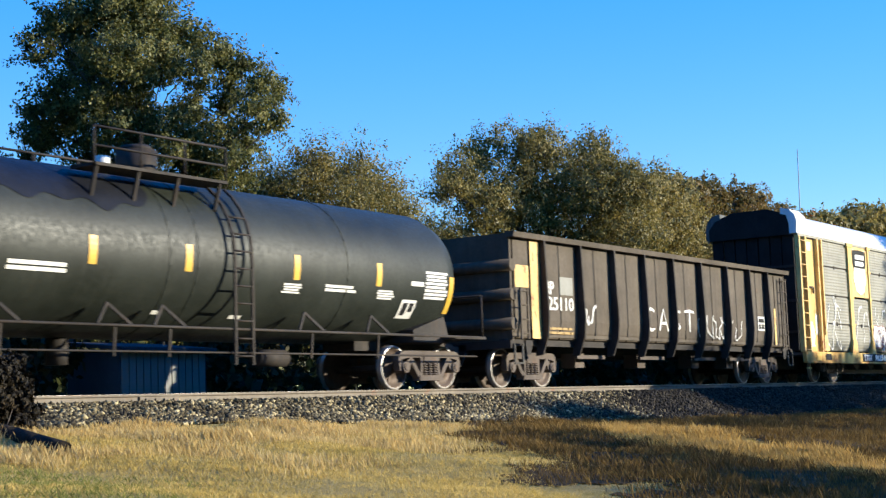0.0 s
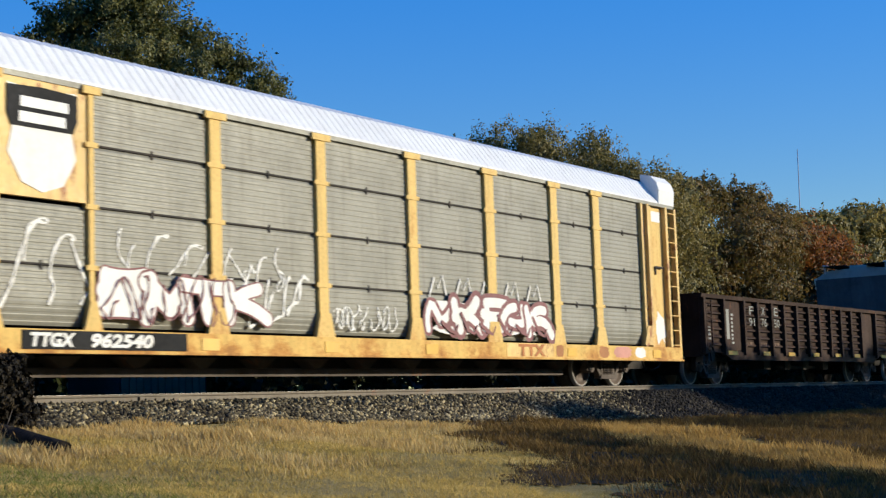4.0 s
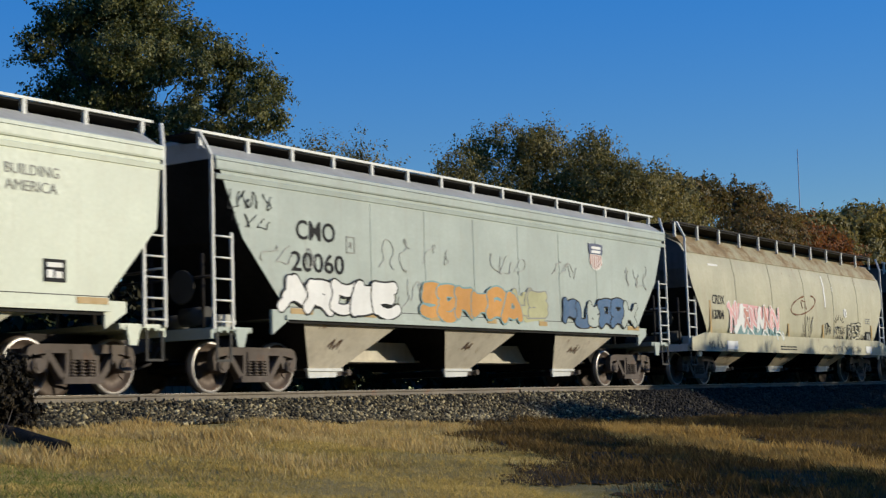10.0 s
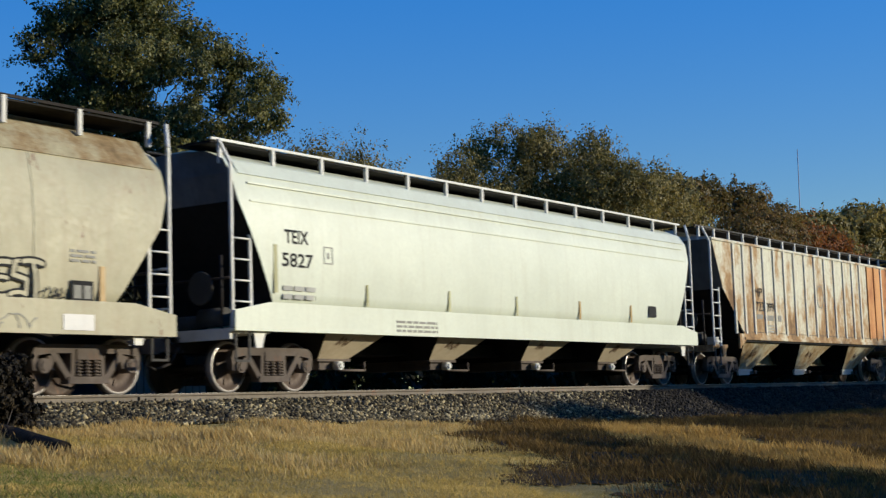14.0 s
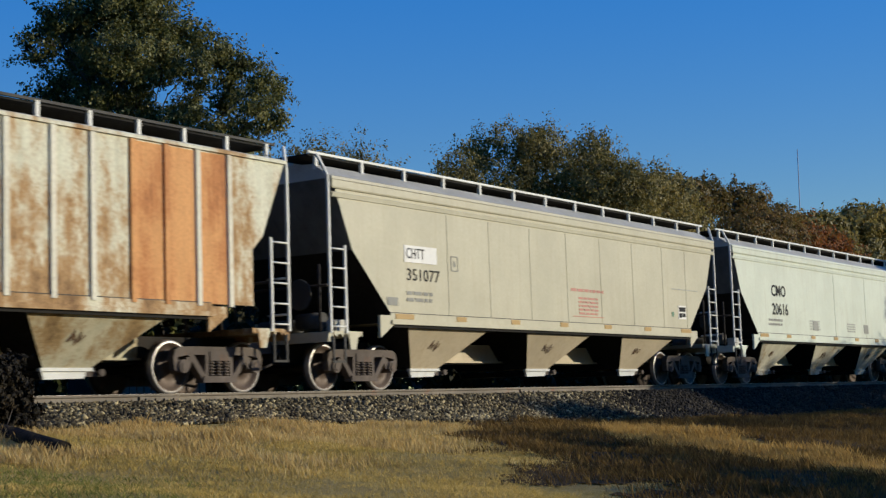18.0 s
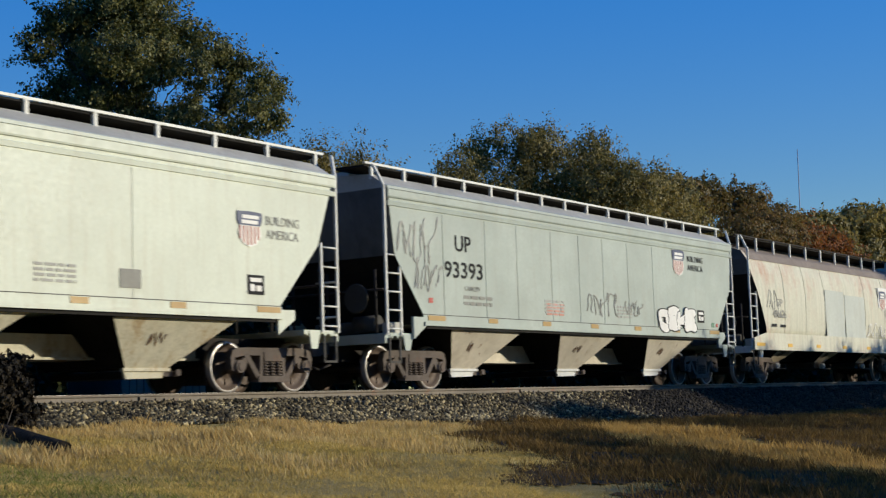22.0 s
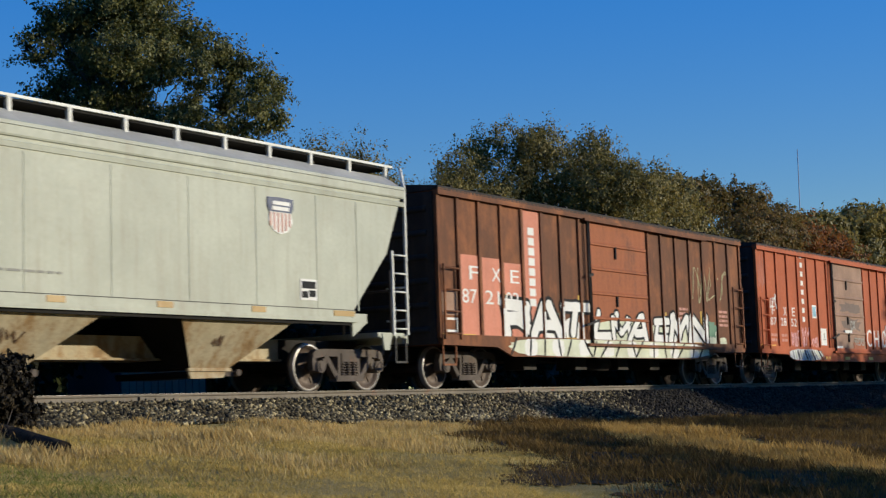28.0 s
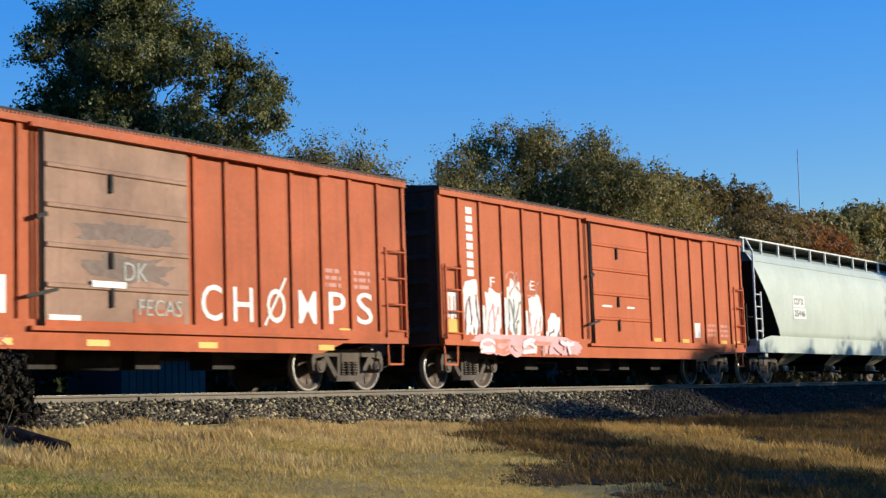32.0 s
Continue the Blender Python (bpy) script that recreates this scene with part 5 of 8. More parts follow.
def make_autorack():
    L, xl = 27.25, 45.15
    car = place(thing("autorack_wagon", "tall yellow autorack with grey corrugated panels and white roof", "autorack wagon", "wagons of the freight train"), xl)
    rng = random.Random(3)
    for s in (-1, 1):
        one("side_sill", "rack_sill", car, box, 0.0, L, s * 1.56 - 0.06, s * 1.56 + 0.06, 0.64, 0.96)
        one("sill_flange", "rack_sill", car, box, 0.0, L, s * 1.58 - 0.08, s * 1.58 + 0.06, 0.60, 0.645)
        one("top_rail", "galvanised", car, box, 0.02, L - 0.02, s * 1.50 - 0.05, s * 1.50 + 0.05, 4.66, 4.745)
    one("deck", "bogie_steel", car, box, 0.05, L - 0.05, -1.5, 1.5, 0.86, 0.94)
    one("inner_wall", "black_steel", car, box, 0.4, L - 0.4, -1.0, 1.0, 0.95, 4.7)
    # roof: sloped flanks with cross corrugation, one folded sheet
    bm = bmesh.new()
    n = 120
    step = (L - 1.6) / n
    prev = None
    for k in range(n):
        for q, d in ((0.0, 0.0), (0.1, 0.010), (0.6, 0.010), (0.7, 0.0)):
            pr = [(-1.53, 4.74), (-1.51 - d, 4.80), (-1.06 - d * 0.6, 5.36 + d), (-0.6, 5.56 + d), (0.6, 5.56 + d), (1.06 + d * 0.6, 5.36 + d), (1.51 + d, 4.80), (1.53, 4.74)]
            u = [bm.verts.new((0.8 + step * (k + q), *p)) for p in pr]
            if prev:
                for i in range(7):
                    bm.faces.new((prev[i], u[i], u[i + 1], prev[i + 1]))
            prev = u
    part("roof", bm, "rack_roof", car, "white corrugated sloping roof")
    for a, b in ((-0.06, 0.85), (L - 0.85, L + 0.06)):
        for s in (-1, 1):
            bm = bmesh.new()
            prism(bm, [(s * 1.54, 4.74), (s * 1.57, 5.12), (s * 1.50, 5.34), (s * 1.32, 5.52), (s * 1.04, 5.58), (s * 1.02, 4.74)], "x", a, b)
            # Far cheek is a dark copy of the white one, for shade.
            part("roof_end_cap", bm, "rack_roof" if s < 0 else "shaded_end", car, "white rounded roof end cap" if s < 0 else "")
        # Hood and end panel get near-black in place of the end's shade.
        bm = bmesh.new()
        prism(bm, [(-1.02, 4.70), (-1.02, 5.44), (-0.6, 5.58), (0.6, 5.58), (1.02, 5.44), (1.02, 4.70)], "x", a + 0.02, b - 0.02)
        part("end_arch", bm, "pitch", car, "hood under the roof's end, darkened for shade")
        bm = bmesh.new()
        xa = a - 0.03 if a < 1 else b
        prism(bm, [(-1.30, 4.70), (-1.30, 5.05), (-1.22, 5.34), (-0.55, 5.52), (0.55, 5.52), (1.22, 5.34), (1.44, 5.05), (1.42, 4.70)], "x", xa, xa + 0.03)
        part("end_panel", bm, "pitch", car, "panel under the roof's end, darkened for shade")
    # end doors and ladder bays
    for s, e in ((1, 0.0), (-1, L)):
        a, b = min(e, e + s * 1.75), max(e, e + s * 1.75)
        one("end_bay", "rack_post", car, box, min(e + s * 0.5, e + s * 1.7), max(e + s * 0.5, e + s * 1.7), -1.47, -1.41, 0.96, 4.62)
        for x in (0.02, 0.56, 1.62, 1.98):
            xx = e + s * x
            one("corner_post", "rack_yellow", car, box, xx - 0.05, xx + 0.05, -1.60, -1.45, 0.96, 4.66)
        ladder(car, min(e + s * 0.06, e + s * 0.52), max(e + s * 0.06, e + s * 0.52), 0.9, 4.6, 10, "rack_yellow", -1.58)
        bm = bmesh.new()
        prism(bm, [(e + s * 1.66, 1.0), (e + s * 2.15, 1.0), (e + s * 1.95, 1.5), (e + s * 1.72, 1.5)], "y", -1.62, -1.56)
        part("post_foot", bm, "rack_yellow", car)
        x = e + s * 0.06
        # Door leaves are near-black: shade of the recessed end, painted in.
        for y in np.linspace(-1.2, 1.2, 7):
            one("end_door_leaf", "pitch", car, box, x - 0.04, x + 0.04, y - 0.18, y + 0.18, 1.0, 4.72, label="end door leaf darkened for shade")
        for z in (1.6, 2.6, 3.7):
            one("end_door_bar", "black_steel", car, box, x - 0.07, x + 0.07, -1.4, 1.4, z - 0.04, z + 0.04)
        plate(car, "white_patch", min(e + s * 0.72, e + s * 1.25), 4.25, 0.53, 0.28, "white_mark", -1.475)
        cloud(car, rng, min(e + s * 0.60, e + s * 1.3), max(e + s * 0.60, e + s * 1.3), 1.0, 1.95, "white_mark", -1.474, "worn_patch", jag=0.4)
        cloud(car, rng, min(e + s * 1.32, e + s * 1.6), max(e + s * 1.32, e + s * 1.6), 1.45, 2.3, "white_mark", -1.4755, "worn_patch", jag=0.35)
        bm = bmesh.new()
        beam(bm, (e + s * 0.75, -1.52, 3.05), (e + s * 1.2, -1.52, 3.05), 0.05, 0.05)
        beam(bm, (e + s * 1.2, -1.52, 3.05), (e + s * 1.2, -1.52, 2.85), 0.05, 0.05)
        part("door_latch", bm, "black_steel", car)
    # panels: four rows in each bay, horizontal ribs
    bays = [(2.05, 4.55), (4.90, 6.62), (6.78, 9.30), (9.62, 12.12), (12.45, 15.0), (15.34, 17.85), (18.25, 20.65), (21.0, 22.68), (23.05, 25.60)]
    rows = [(1.02, 1.90), (1.93, 2.84), (2.87, 3.80), (3.83, 4.66)]
    shared = {}
    for bi, (a, b) in enumerate(bays):
        for ri, (z0, z1) in enumerate(rows):
            if bi == 1 and ri >= 2:
                continue
            key = (round(b - a, 1), ri)
            if key not in shared:
                bm = bmesh.new()
                w, k = round(b - a, 1), 9
                curve = (lambda z: 0.10 * max(0.0, (1.45 - z) / 0.45) ** 2) if ri == 0 else (lambda z: 0.0)
                fr = []
                for j in range(k):
                    za, zb = z0 + (z1 - z0) * j / k, z0 + (z1 - z0) * (j + 1) / k
                    zm, zn = za + (zb - za) * 0.55, za + (zb - za) * 0.7
                    fr += [(-1.494 + curve(za), za), (-1.50 + curve(za), za + 0.012), (-1.50 + curve(zm), zm), (-1.494 + curve(zn), zn)]
                fr.append((-1.475 + curve(z1), z1))
                rows_v = [(bm.verts.new((0, *p)), bm.verts.new((w, *p))) for p in fr]
                for p, q in zip(rows_v, rows_v[1:]):
                    bm.faces.new((p[0], p[1], q[1], q[0]))
                back = [(bm.verts.new((0, y + 0.03, z)), bm.verts.new((w, y + 0.03, z))) for y, z in (fr[0], fr[-1])]
                bm.faces.new((back[0][0], rows_v[0][0], rows_v[0][1], back[0][1])[::-1])
                bm.faces.new((back[1][0], rows_v[-1][0], rows_v[-1][1], back[1][1]))
                shared[key] = part("corrugated_panel", bm, "galvanised", car)
                shared[key].location.x = a
            else:
                again(shared[key], car, a)
            m = (a + b) / 2
            if ri:
                one("panel_clip", "black_steel", car, box, m - 0.02, m + 0.02, -1.515, -1.49, z0 - 0.09, z0 + 0.05)
                one("panel_joint", "black_steel", car, box, a, b, -1.505, -1.46, z0 - 0.02, z0 + 0.008)
    for i, (a, b) in enumerate(zip(bays, bays[1:])):
        bm = bmesh.new()
        box(bm, a[1] + 0.03, b[0] - 0.03, -1.57, -1.40, 0.96, 4.62)
        prism(bm, [(a[1] - 0.1, 0.96), (b[0] + 0.1, 0.96), (b[0] - 0.02, 1.4), (a[1] + 0.02, 1.4)], "y", -1.60, -1.54)
        box(bm, a[1] - 0.1, b[0] + 0.1, -1.60, -1.55, 4.60, 4.72)
        for z in (1.92, 2.86, 3.82):
            box(bm, a[1] - 0.04, b[0] + 0.04, -1.585, -1.56, z - 0.05, z + 0.03)
        part("side_post", bm, "rack_post", car)
    one("side_post", "rack_post", car, box, 25.65, 25.85, -1.57, -1.40, 0.96, 4.62)
    one("sign_board", "rack_yellow", car, box, 4.88, 6.66, -1.53, -1.44, 2.90, 4.68, label="yellow sign board on the rack's side")
    shield(car, 5.12, 2.98, 1.3, 1.58, -1.535, blue="black_mark", stripes=0)
    plate(car, "number_board", 5.30, 0.66, 3.35, 0.28, "black_mark", -1.628, "black number board")
    letters(car, "TTGX", 5.45, 0.71, 0.19, "white_mark", -1.636, 0.85, shear=0.2, bold=0.012)
    letters(car, "962540", 6.6, 0.71, 0.19, "white_mark", -1.636, 1.3, shear=0.2, bold=0.012)
    plate(car, "yellow_patch", 18.45, 0.655, 2.0, 0.30, "rack_yellow", -1.618, "clean yellow patch on the sill")
    letters(car, "TTX", 18.92, 0.685, 0.245, "rack_letter", -1.63, 1.15, bold=0.016)
    plate(car, "service_label", 1.72, 0.70, 0.5, 0.2, "black_mark", -1.628)
    for x in (0.9, 9.0, 12.2, 15.4, 21.1, 25.5):
        plate(car, "reflector", x, 0.68, 0.42, 0.2, "reflector", -1.627)
    tag_letters(car, rng, 6.85, 10.6, 1.06, 2.05, 4, "white_mark", "tag_maroon", -1.575, fat=1.1, rim=1.25, bow=0.08, jag=0.2, forms="EMTK", exact=True)
    scrawl(car, rng, 6.95, 9.8, 1.1, 1.9, 7, "tag_maroon", -1.60, 0.03)
    scrawl(car, rng, 9.9, 11.8, 1.06, 2.3, 4, "white_mark", -1.505, 0.06)
    scrawl(car, rng, 6.9, 11.2, 1.7, 2.6, 6, "white_mark", -1.505, 0.035)
    cloud(car, rng, 15.4, 20.3, 1.06, 1.85, "white_mark", -1.574)
    tag_letters(car, rng, 15.6, 20.3, 1.06, 1.95, 5, "white_mark", "tag_maroon", -1.578, jag=0.3, fat=0.95, rim=1.9, forms="MKEAK", exact=True)
    for i in range(6):
        x = 16.0 + 0.72 * i
        bm = bmesh.new()
        ribbon(bm, [(x, 1.35 + 0.2 * (i % 2)), (x + 0.28, 1.2), (x + 0.5, 1.12), (x + 0.62, 1.3)], 0.09, -1.604)
        part("graffiti_line", bm, "tag_maroon", car)
    for i in range(5):
        x = 15.9 + 0.95 * i
        bm = bmesh.new()
        ribbon(bm, [(x - 0.2, 1.85), (x, 2.25), (x + 0.12, 2.02), (x + 0.3, 2.3), (x + 0.42, 1.9)], 0.05, -1.53)
        part("graffiti_line", bm, "white_mark", car)
    for x, w, m in ((22.6, 0.55, "rust_streak"), (23.35, 1.0, "faded_red"), (24.5, 0.6, "white_mark"), (20.55, 0.4, "rust_streak")):
        cloud(car, rng, x, x + w, 0.655, 0.95, m, -1.6225, "worn_patch", jag=0.2)
    for x0, x1, z0, z1, k in ((2.2, 3.2, 1.05, 2.85, 1), (3.1, 4.4, 1.1, 2.8, 1), (3.0, 3.8, 1.6, 2.6, 1), (5.0, 5.7, 1.1, 2.7, 1), (5.8, 6.6, 1.05, 2.6, 1)):
        scrawl(car, rng, x0, x1, z0, z1, k, "white_mark", -1.505, 0.05)
    scrawl(car, rng, 12.6, 14.6, 1.1, 1.6, 7, "white_mark", -1.505, 0.035)
    # fish-bellied underframe
    bm = bmesh.new()
    box(bm, 4.9, L - 4.9, -0.75, -0.65, 0.28, 0.42)
    for i in range(12):
        x = 5.2 + i * (L - 10.4) / 11
        prism(bm, [(x - 0.35, 0.60), (x + 0.35, 0.60), (x + 0.08, 0.42), (x - 0.08, 0.42)], "y", -0.9, -0.6)
    part("underframe_truss", bm, "bogie_steel", car)
    one("centre_sill", "black_steel", car, box, 0, L, -0.4, 0.4, 0.45, 0.86)
    one("stirrup_step", "rack_yellow", car, box, 0.1, 0.5, -1.58, -1.54, 0.42, 0.46)
    for s, e in ((-1, 0.0), (1, L)):
        coupler(car, e, s)
    bogie(car, 3.75)
    bogie(car, L - 3.2)


def make_low_gondola():
    L, xl = 16.35, 73.8
    car = place(thing("low_gondola", "dark brown low gondola with louvred side panels", "gondola wagon", "wagons of the freight train"), xl)
    top, bot = 2.50, 0.88
    for s in (-1, 1):
        one("side_sheet", "brown_gon", car, box, 0.05, L - 0.05, s * 1.46 - 0.03, s * 1.46 + 0.03, bot, top)
        bm = bmesh.new()
        prism(bm, [(s * 1.40, top - 0.13), (s * 1.60, top - 0.13), (s * 1.61, top - 0.02), (s * 1.40, top)], "x", 0.0, L)
        part("top_chord", bm, "brown_gon", car)
        bm = bmesh.new()
        prism(bm, [(0.05, bot), (0.05, bot - 0.02), (1.4, bot - 0.02), (2.0, bot - 0.22), (L - 2.0, bot - 0.22), (L - 1.4, bot - 0.02), (L - 0.05, bot - 0.02), (L - 0.05, bot)], "y", s * 1.5 - 0.06, s * 1.5 + 0.06)
        part("side_sill", bm, "brown_gon", car)
    for x in (0.05, L - 0.12):
        one("end_sheet", "brown_gon", car, box, x, x + 0.07, -1.45, 1.45, bot, top)
    one("floor_sheet", "brown_gon", car, box, 0.1, L - 0.1, -1.44, 1.44, bot + 0.08, bot + 0.16)
    posts = [0.12, 1.45, 2.88, 3.88, 4.96, 5.95, 7.0, 8.03, 8.98, 10.0, 11.0, 12.0, 13.05, 14.56, 16.2]
    for x in posts:
        one("side_post", "brown_gon", car, box, x - 0.06, x + 0.06, -1.64, -1.48, bot - 0.08, top - 0.12)
    for i, (a, b) in enumerate(zip(posts, posts[1:])):
        if i in (1, 12):
            one("flat_panel", "brown_gon", car, box, a + 0.12, b - 0.12, -1.52, -1.48, bot + 0.06, top - 0.2)
            continue
        bm = bmesh.new()
        fold = []
        for k in range(6):
            z = bot + 0.16 + k * 0.22
            fold += [(-1.487, z), (-1.575, z + 0.02), (-1.57, z + 0.055), (-1.487, z + 0.12)]
        prism(bm, fold + [(-1.47, bot + 1.4), (-1.47, bot + 0.16)], "x", a + 0.16, b - 0.16)
        part("louvred_panel", bm, "brown_gon", car)
    rng = random.Random(21)
    for x, z in ((3.45, 1.98), (4.35, 1.99), (5.35, 2.0)):
        letters(car, "FXE"[int(round((x - 3.45) / 0.95))], x - 0.12, z, 0.26, "grey_mark", -1.58, 0.28)
    for x, w in ((3.28, "91"), (4.2, "76"), (5.2, "50")):
        letters(car, w, x, 1.66, 0.24, "grey_mark", -1.58, 0.42)
    marks(car, [(2.10, 1.12 + 0.115 * i, 0.11 + 0.03 * (i in (0, 7)), 0.06) for i in range(8)], "faint_mark", -1.525, "brand_block")
    plate(car, "worn_patch", 1.62, 1.25, 0.34, 0.85, "grey_mark", -1.522, "worn grey patch")
    for x in (1.55, 4.1, 6.1, 8.2, 10.2, 12.1, 14.9, 15.7):
        plate(car, "reflector", x, 0.80, 0.62 if x < 3 else 0.5, 0.11, "reflector", -1.645)
    plate(car, "yellow_panel", 0.28, 1.22, 0.32, 0.36, "faint_mark", -1.55)
    for i in range(3):
        rough_lines(car, rng, 3.1 + i, 1.1, 0.5, 0.16, 1, "rust_mark", -1.55)
    ladder(car, 0.2, 0.55, 0.9, 2.3, 4, "brown_gon", -1.63)
    ladder(car, L - 0.6, L - 0.15, 0.8, 2.3, 4, "brown_gon", -1.63)
    for x in (5.9, 7.6, 9.2, 11.0):
        one("brake_box", "bogie_steel", car, box, x, x + 0.5, -0.9, -0.4, 0.42, 0.75)
    one("brake_rod", "bogie_steel", car, tube, (7.0, -0.8, 0.5), (10.4, -0.8, 0.5), 0.05, 8)
    end_gear(car, L, "brown_gon", 0.95, 0)
    bogie(car, 1.66)
    bogie(car, L - 1.52)


def make_boxcar(xl, body, door, label, end="black_steel"):
    L = 15.55
    car = place(thing("boxcar", label, "boxcar", "wagons of the freight train"), xl)
    top, bot = 4.10, 0.90
    bm = bmesh.new()
    box(bm, 0.06, L - 0.06, -1.505, 1.505, bot, top)
    part("body", bm, body, car)
    bm = bmesh.new()
    prism(bm, [(-1.60, top - 0.02), (-1.60, top + 0.06), (0, top + 0.24), (1.60, top + 0.06), (1.60, top - 0.02)], "x", 0.0, L)
    roof = part("roof", bm, end, car)
    for k in range(16):
        x = 0.5 + k * (L - 1.0) / 15
        bm = bmesh.new()
        prism(bm, [(-1.60, top + 0.05), (-1.60, top + 0.10), (0, top + 0.28), (1.60, top + 0.10), (1.60, top + 0.05), (0, top + 0.22)], "x", x - 0.03, x + 0.03)
        part("roof_seam", bm, end, roof)
    for s in (-1, 1):
        bm = bmesh.new()
        box(bm, 0.0, L, s * 1.54 - 0.06, s * 1.54 + 0.07, top - 0.12, top + 0.02)
        part("eave_rail", bm, body, car)
        bm = bmesh.new()
        prism(bm, [(0.05, 1.10), (0.05, 0.88), (2.1, 0.86), (2.75, 0.66), (L - 2.75, 0.66), (L - 2.1, 0.86), (L - 0.05, 0.88), (L - 0.05, 1.10)], "y", s * 1.55 - 0.03, s * 1.55 + 0.03)
        part("side_sill", bm, body, car)
    # Black end sheets: the shade on the ends is put into the colour.
    for x in (0.0, L):
        one("end_panel", end, car, box, x - 0.02, x + 0.08 if x == 0 else x, -1.45, 1.45, bot, top - 0.05)
        for z in (1.2, 1.7, 2.2, 2.7, 3.2, 3.7):
            s = -1 if x == 0 else 1
            one("end_corrugation", end, car, tube, (x + s * 0.0, -1.3, z), (x + s * 0.0, 1.3, z), 0.07, 8)
    left = [0.05, 0.78, 1.60, 2.48, 3.36, 4.22, 5.08, 5.98]
    right = [9.62, 10.38, 11.24, 12.10, 12.95, 13.80, 14.68, 15.50]
    for x in left + right:
        bm = bmesh.new()
        prism(bm, [(x - 0.05, -1.47), (x - 0.045, -1.552), (x + 0.045, -1.552), (x + 0.05, -1.47)], "z", 1.02, top - 0.12)
        part("side_post", bm, body, car)
    # plug door with pressed panels, rails and locking bars
    bm = bmesh.new()
    box(bm, 6.42, 9.42, -1.555, -1.46, 0.98, top - 0.14)
    dr = part("door", bm, door, car)
    for z in (1.62, 2.22, 2.82, 3.42):
        bm = bmesh.new()
        prism(bm, [(-1.55, z - 0.05), (-1.59, z - 0.03), (-1.59, z + 0.02), (-1.55, z + 0.05)], "x", 6.45, 9.4)
        part("door_rib", bm, door, dr)
    for z, w in ((1.32, 0.3), (1.92, 0.25), (3.1, 0.3)):
        one("door_latch", "black_steel", dr, box, 7.7, 7.7 + 0.06, -1.60, -1.55, z, z + w)
    for x in (6.28, 6.36):
        one("locking_bar", "black_steel", dr, tube, (x, -1.61, 0.98), (x, -1.61, top - 0.15), 0.022, 6)
    one("lock_lever", "black_steel", dr, beam, (6.0, -1.64, 1.42), (6.6, -1.64, 1.55), 0.05, 0.04)
    one("lock_lever", "black_steel", dr, beam, (6.2, -1.64, 2.6), (6.4, -1.64, 2.66), 0.07, 0.05)
    for z in (0.97, top - 0.13):
        one("door_track", body, car, box, 6.1, 13.6 if z < 2 else 13.0, -1.66, -1.56, z - 0.035, z + 0.03)
    ladder(car, 0.12, 0.7, 1.0, 2.55, 4, body, -1.60)
    ladder(car, L - 0.75, L - 0.12, 1.0, 2.75, 4, body, -1.60)
    bm = bmesh.new()
    box(bm, 0.1, L - 0.1, -0.3, 0.3, 0.62, 0.9)
    for x in (4.2, 6.6, 8.8, 10.6):
        box(bm, x, x + 0.55, -0.95, -0.4, 0.40, 0.72)
    tube(bm, (7.4, -0.7, 0.55), (8.6, -0.7, 0.55), 0.17, 12)
    part("brake_rigging", bm, "black_steel", car)
    for s, e in ((-1, 0.0), (1, L)):
        coupler(car, e, s)
        bm = bmesh.new()
        x = e - s * 0.38
        beam(bm, (x - 0.25, -1.5, 0.9), (x - 0.22, -1.5, 0.48), 0.04, 0.03)
        beam(bm, (x + 0.25, -1.5, 0.9), (x + 0.22, -1.5, 0.48), 0.04, 0.03)
        beam(bm, (x - 0.24, -1.5, 0.48), (x + 0.24, -1.5, 0.48), 0.04, 0.03)
        part("stirrup_step", bm, body, car)
    bogie(car, 1.72)
    bogie(car, L - 1.32)
    return car


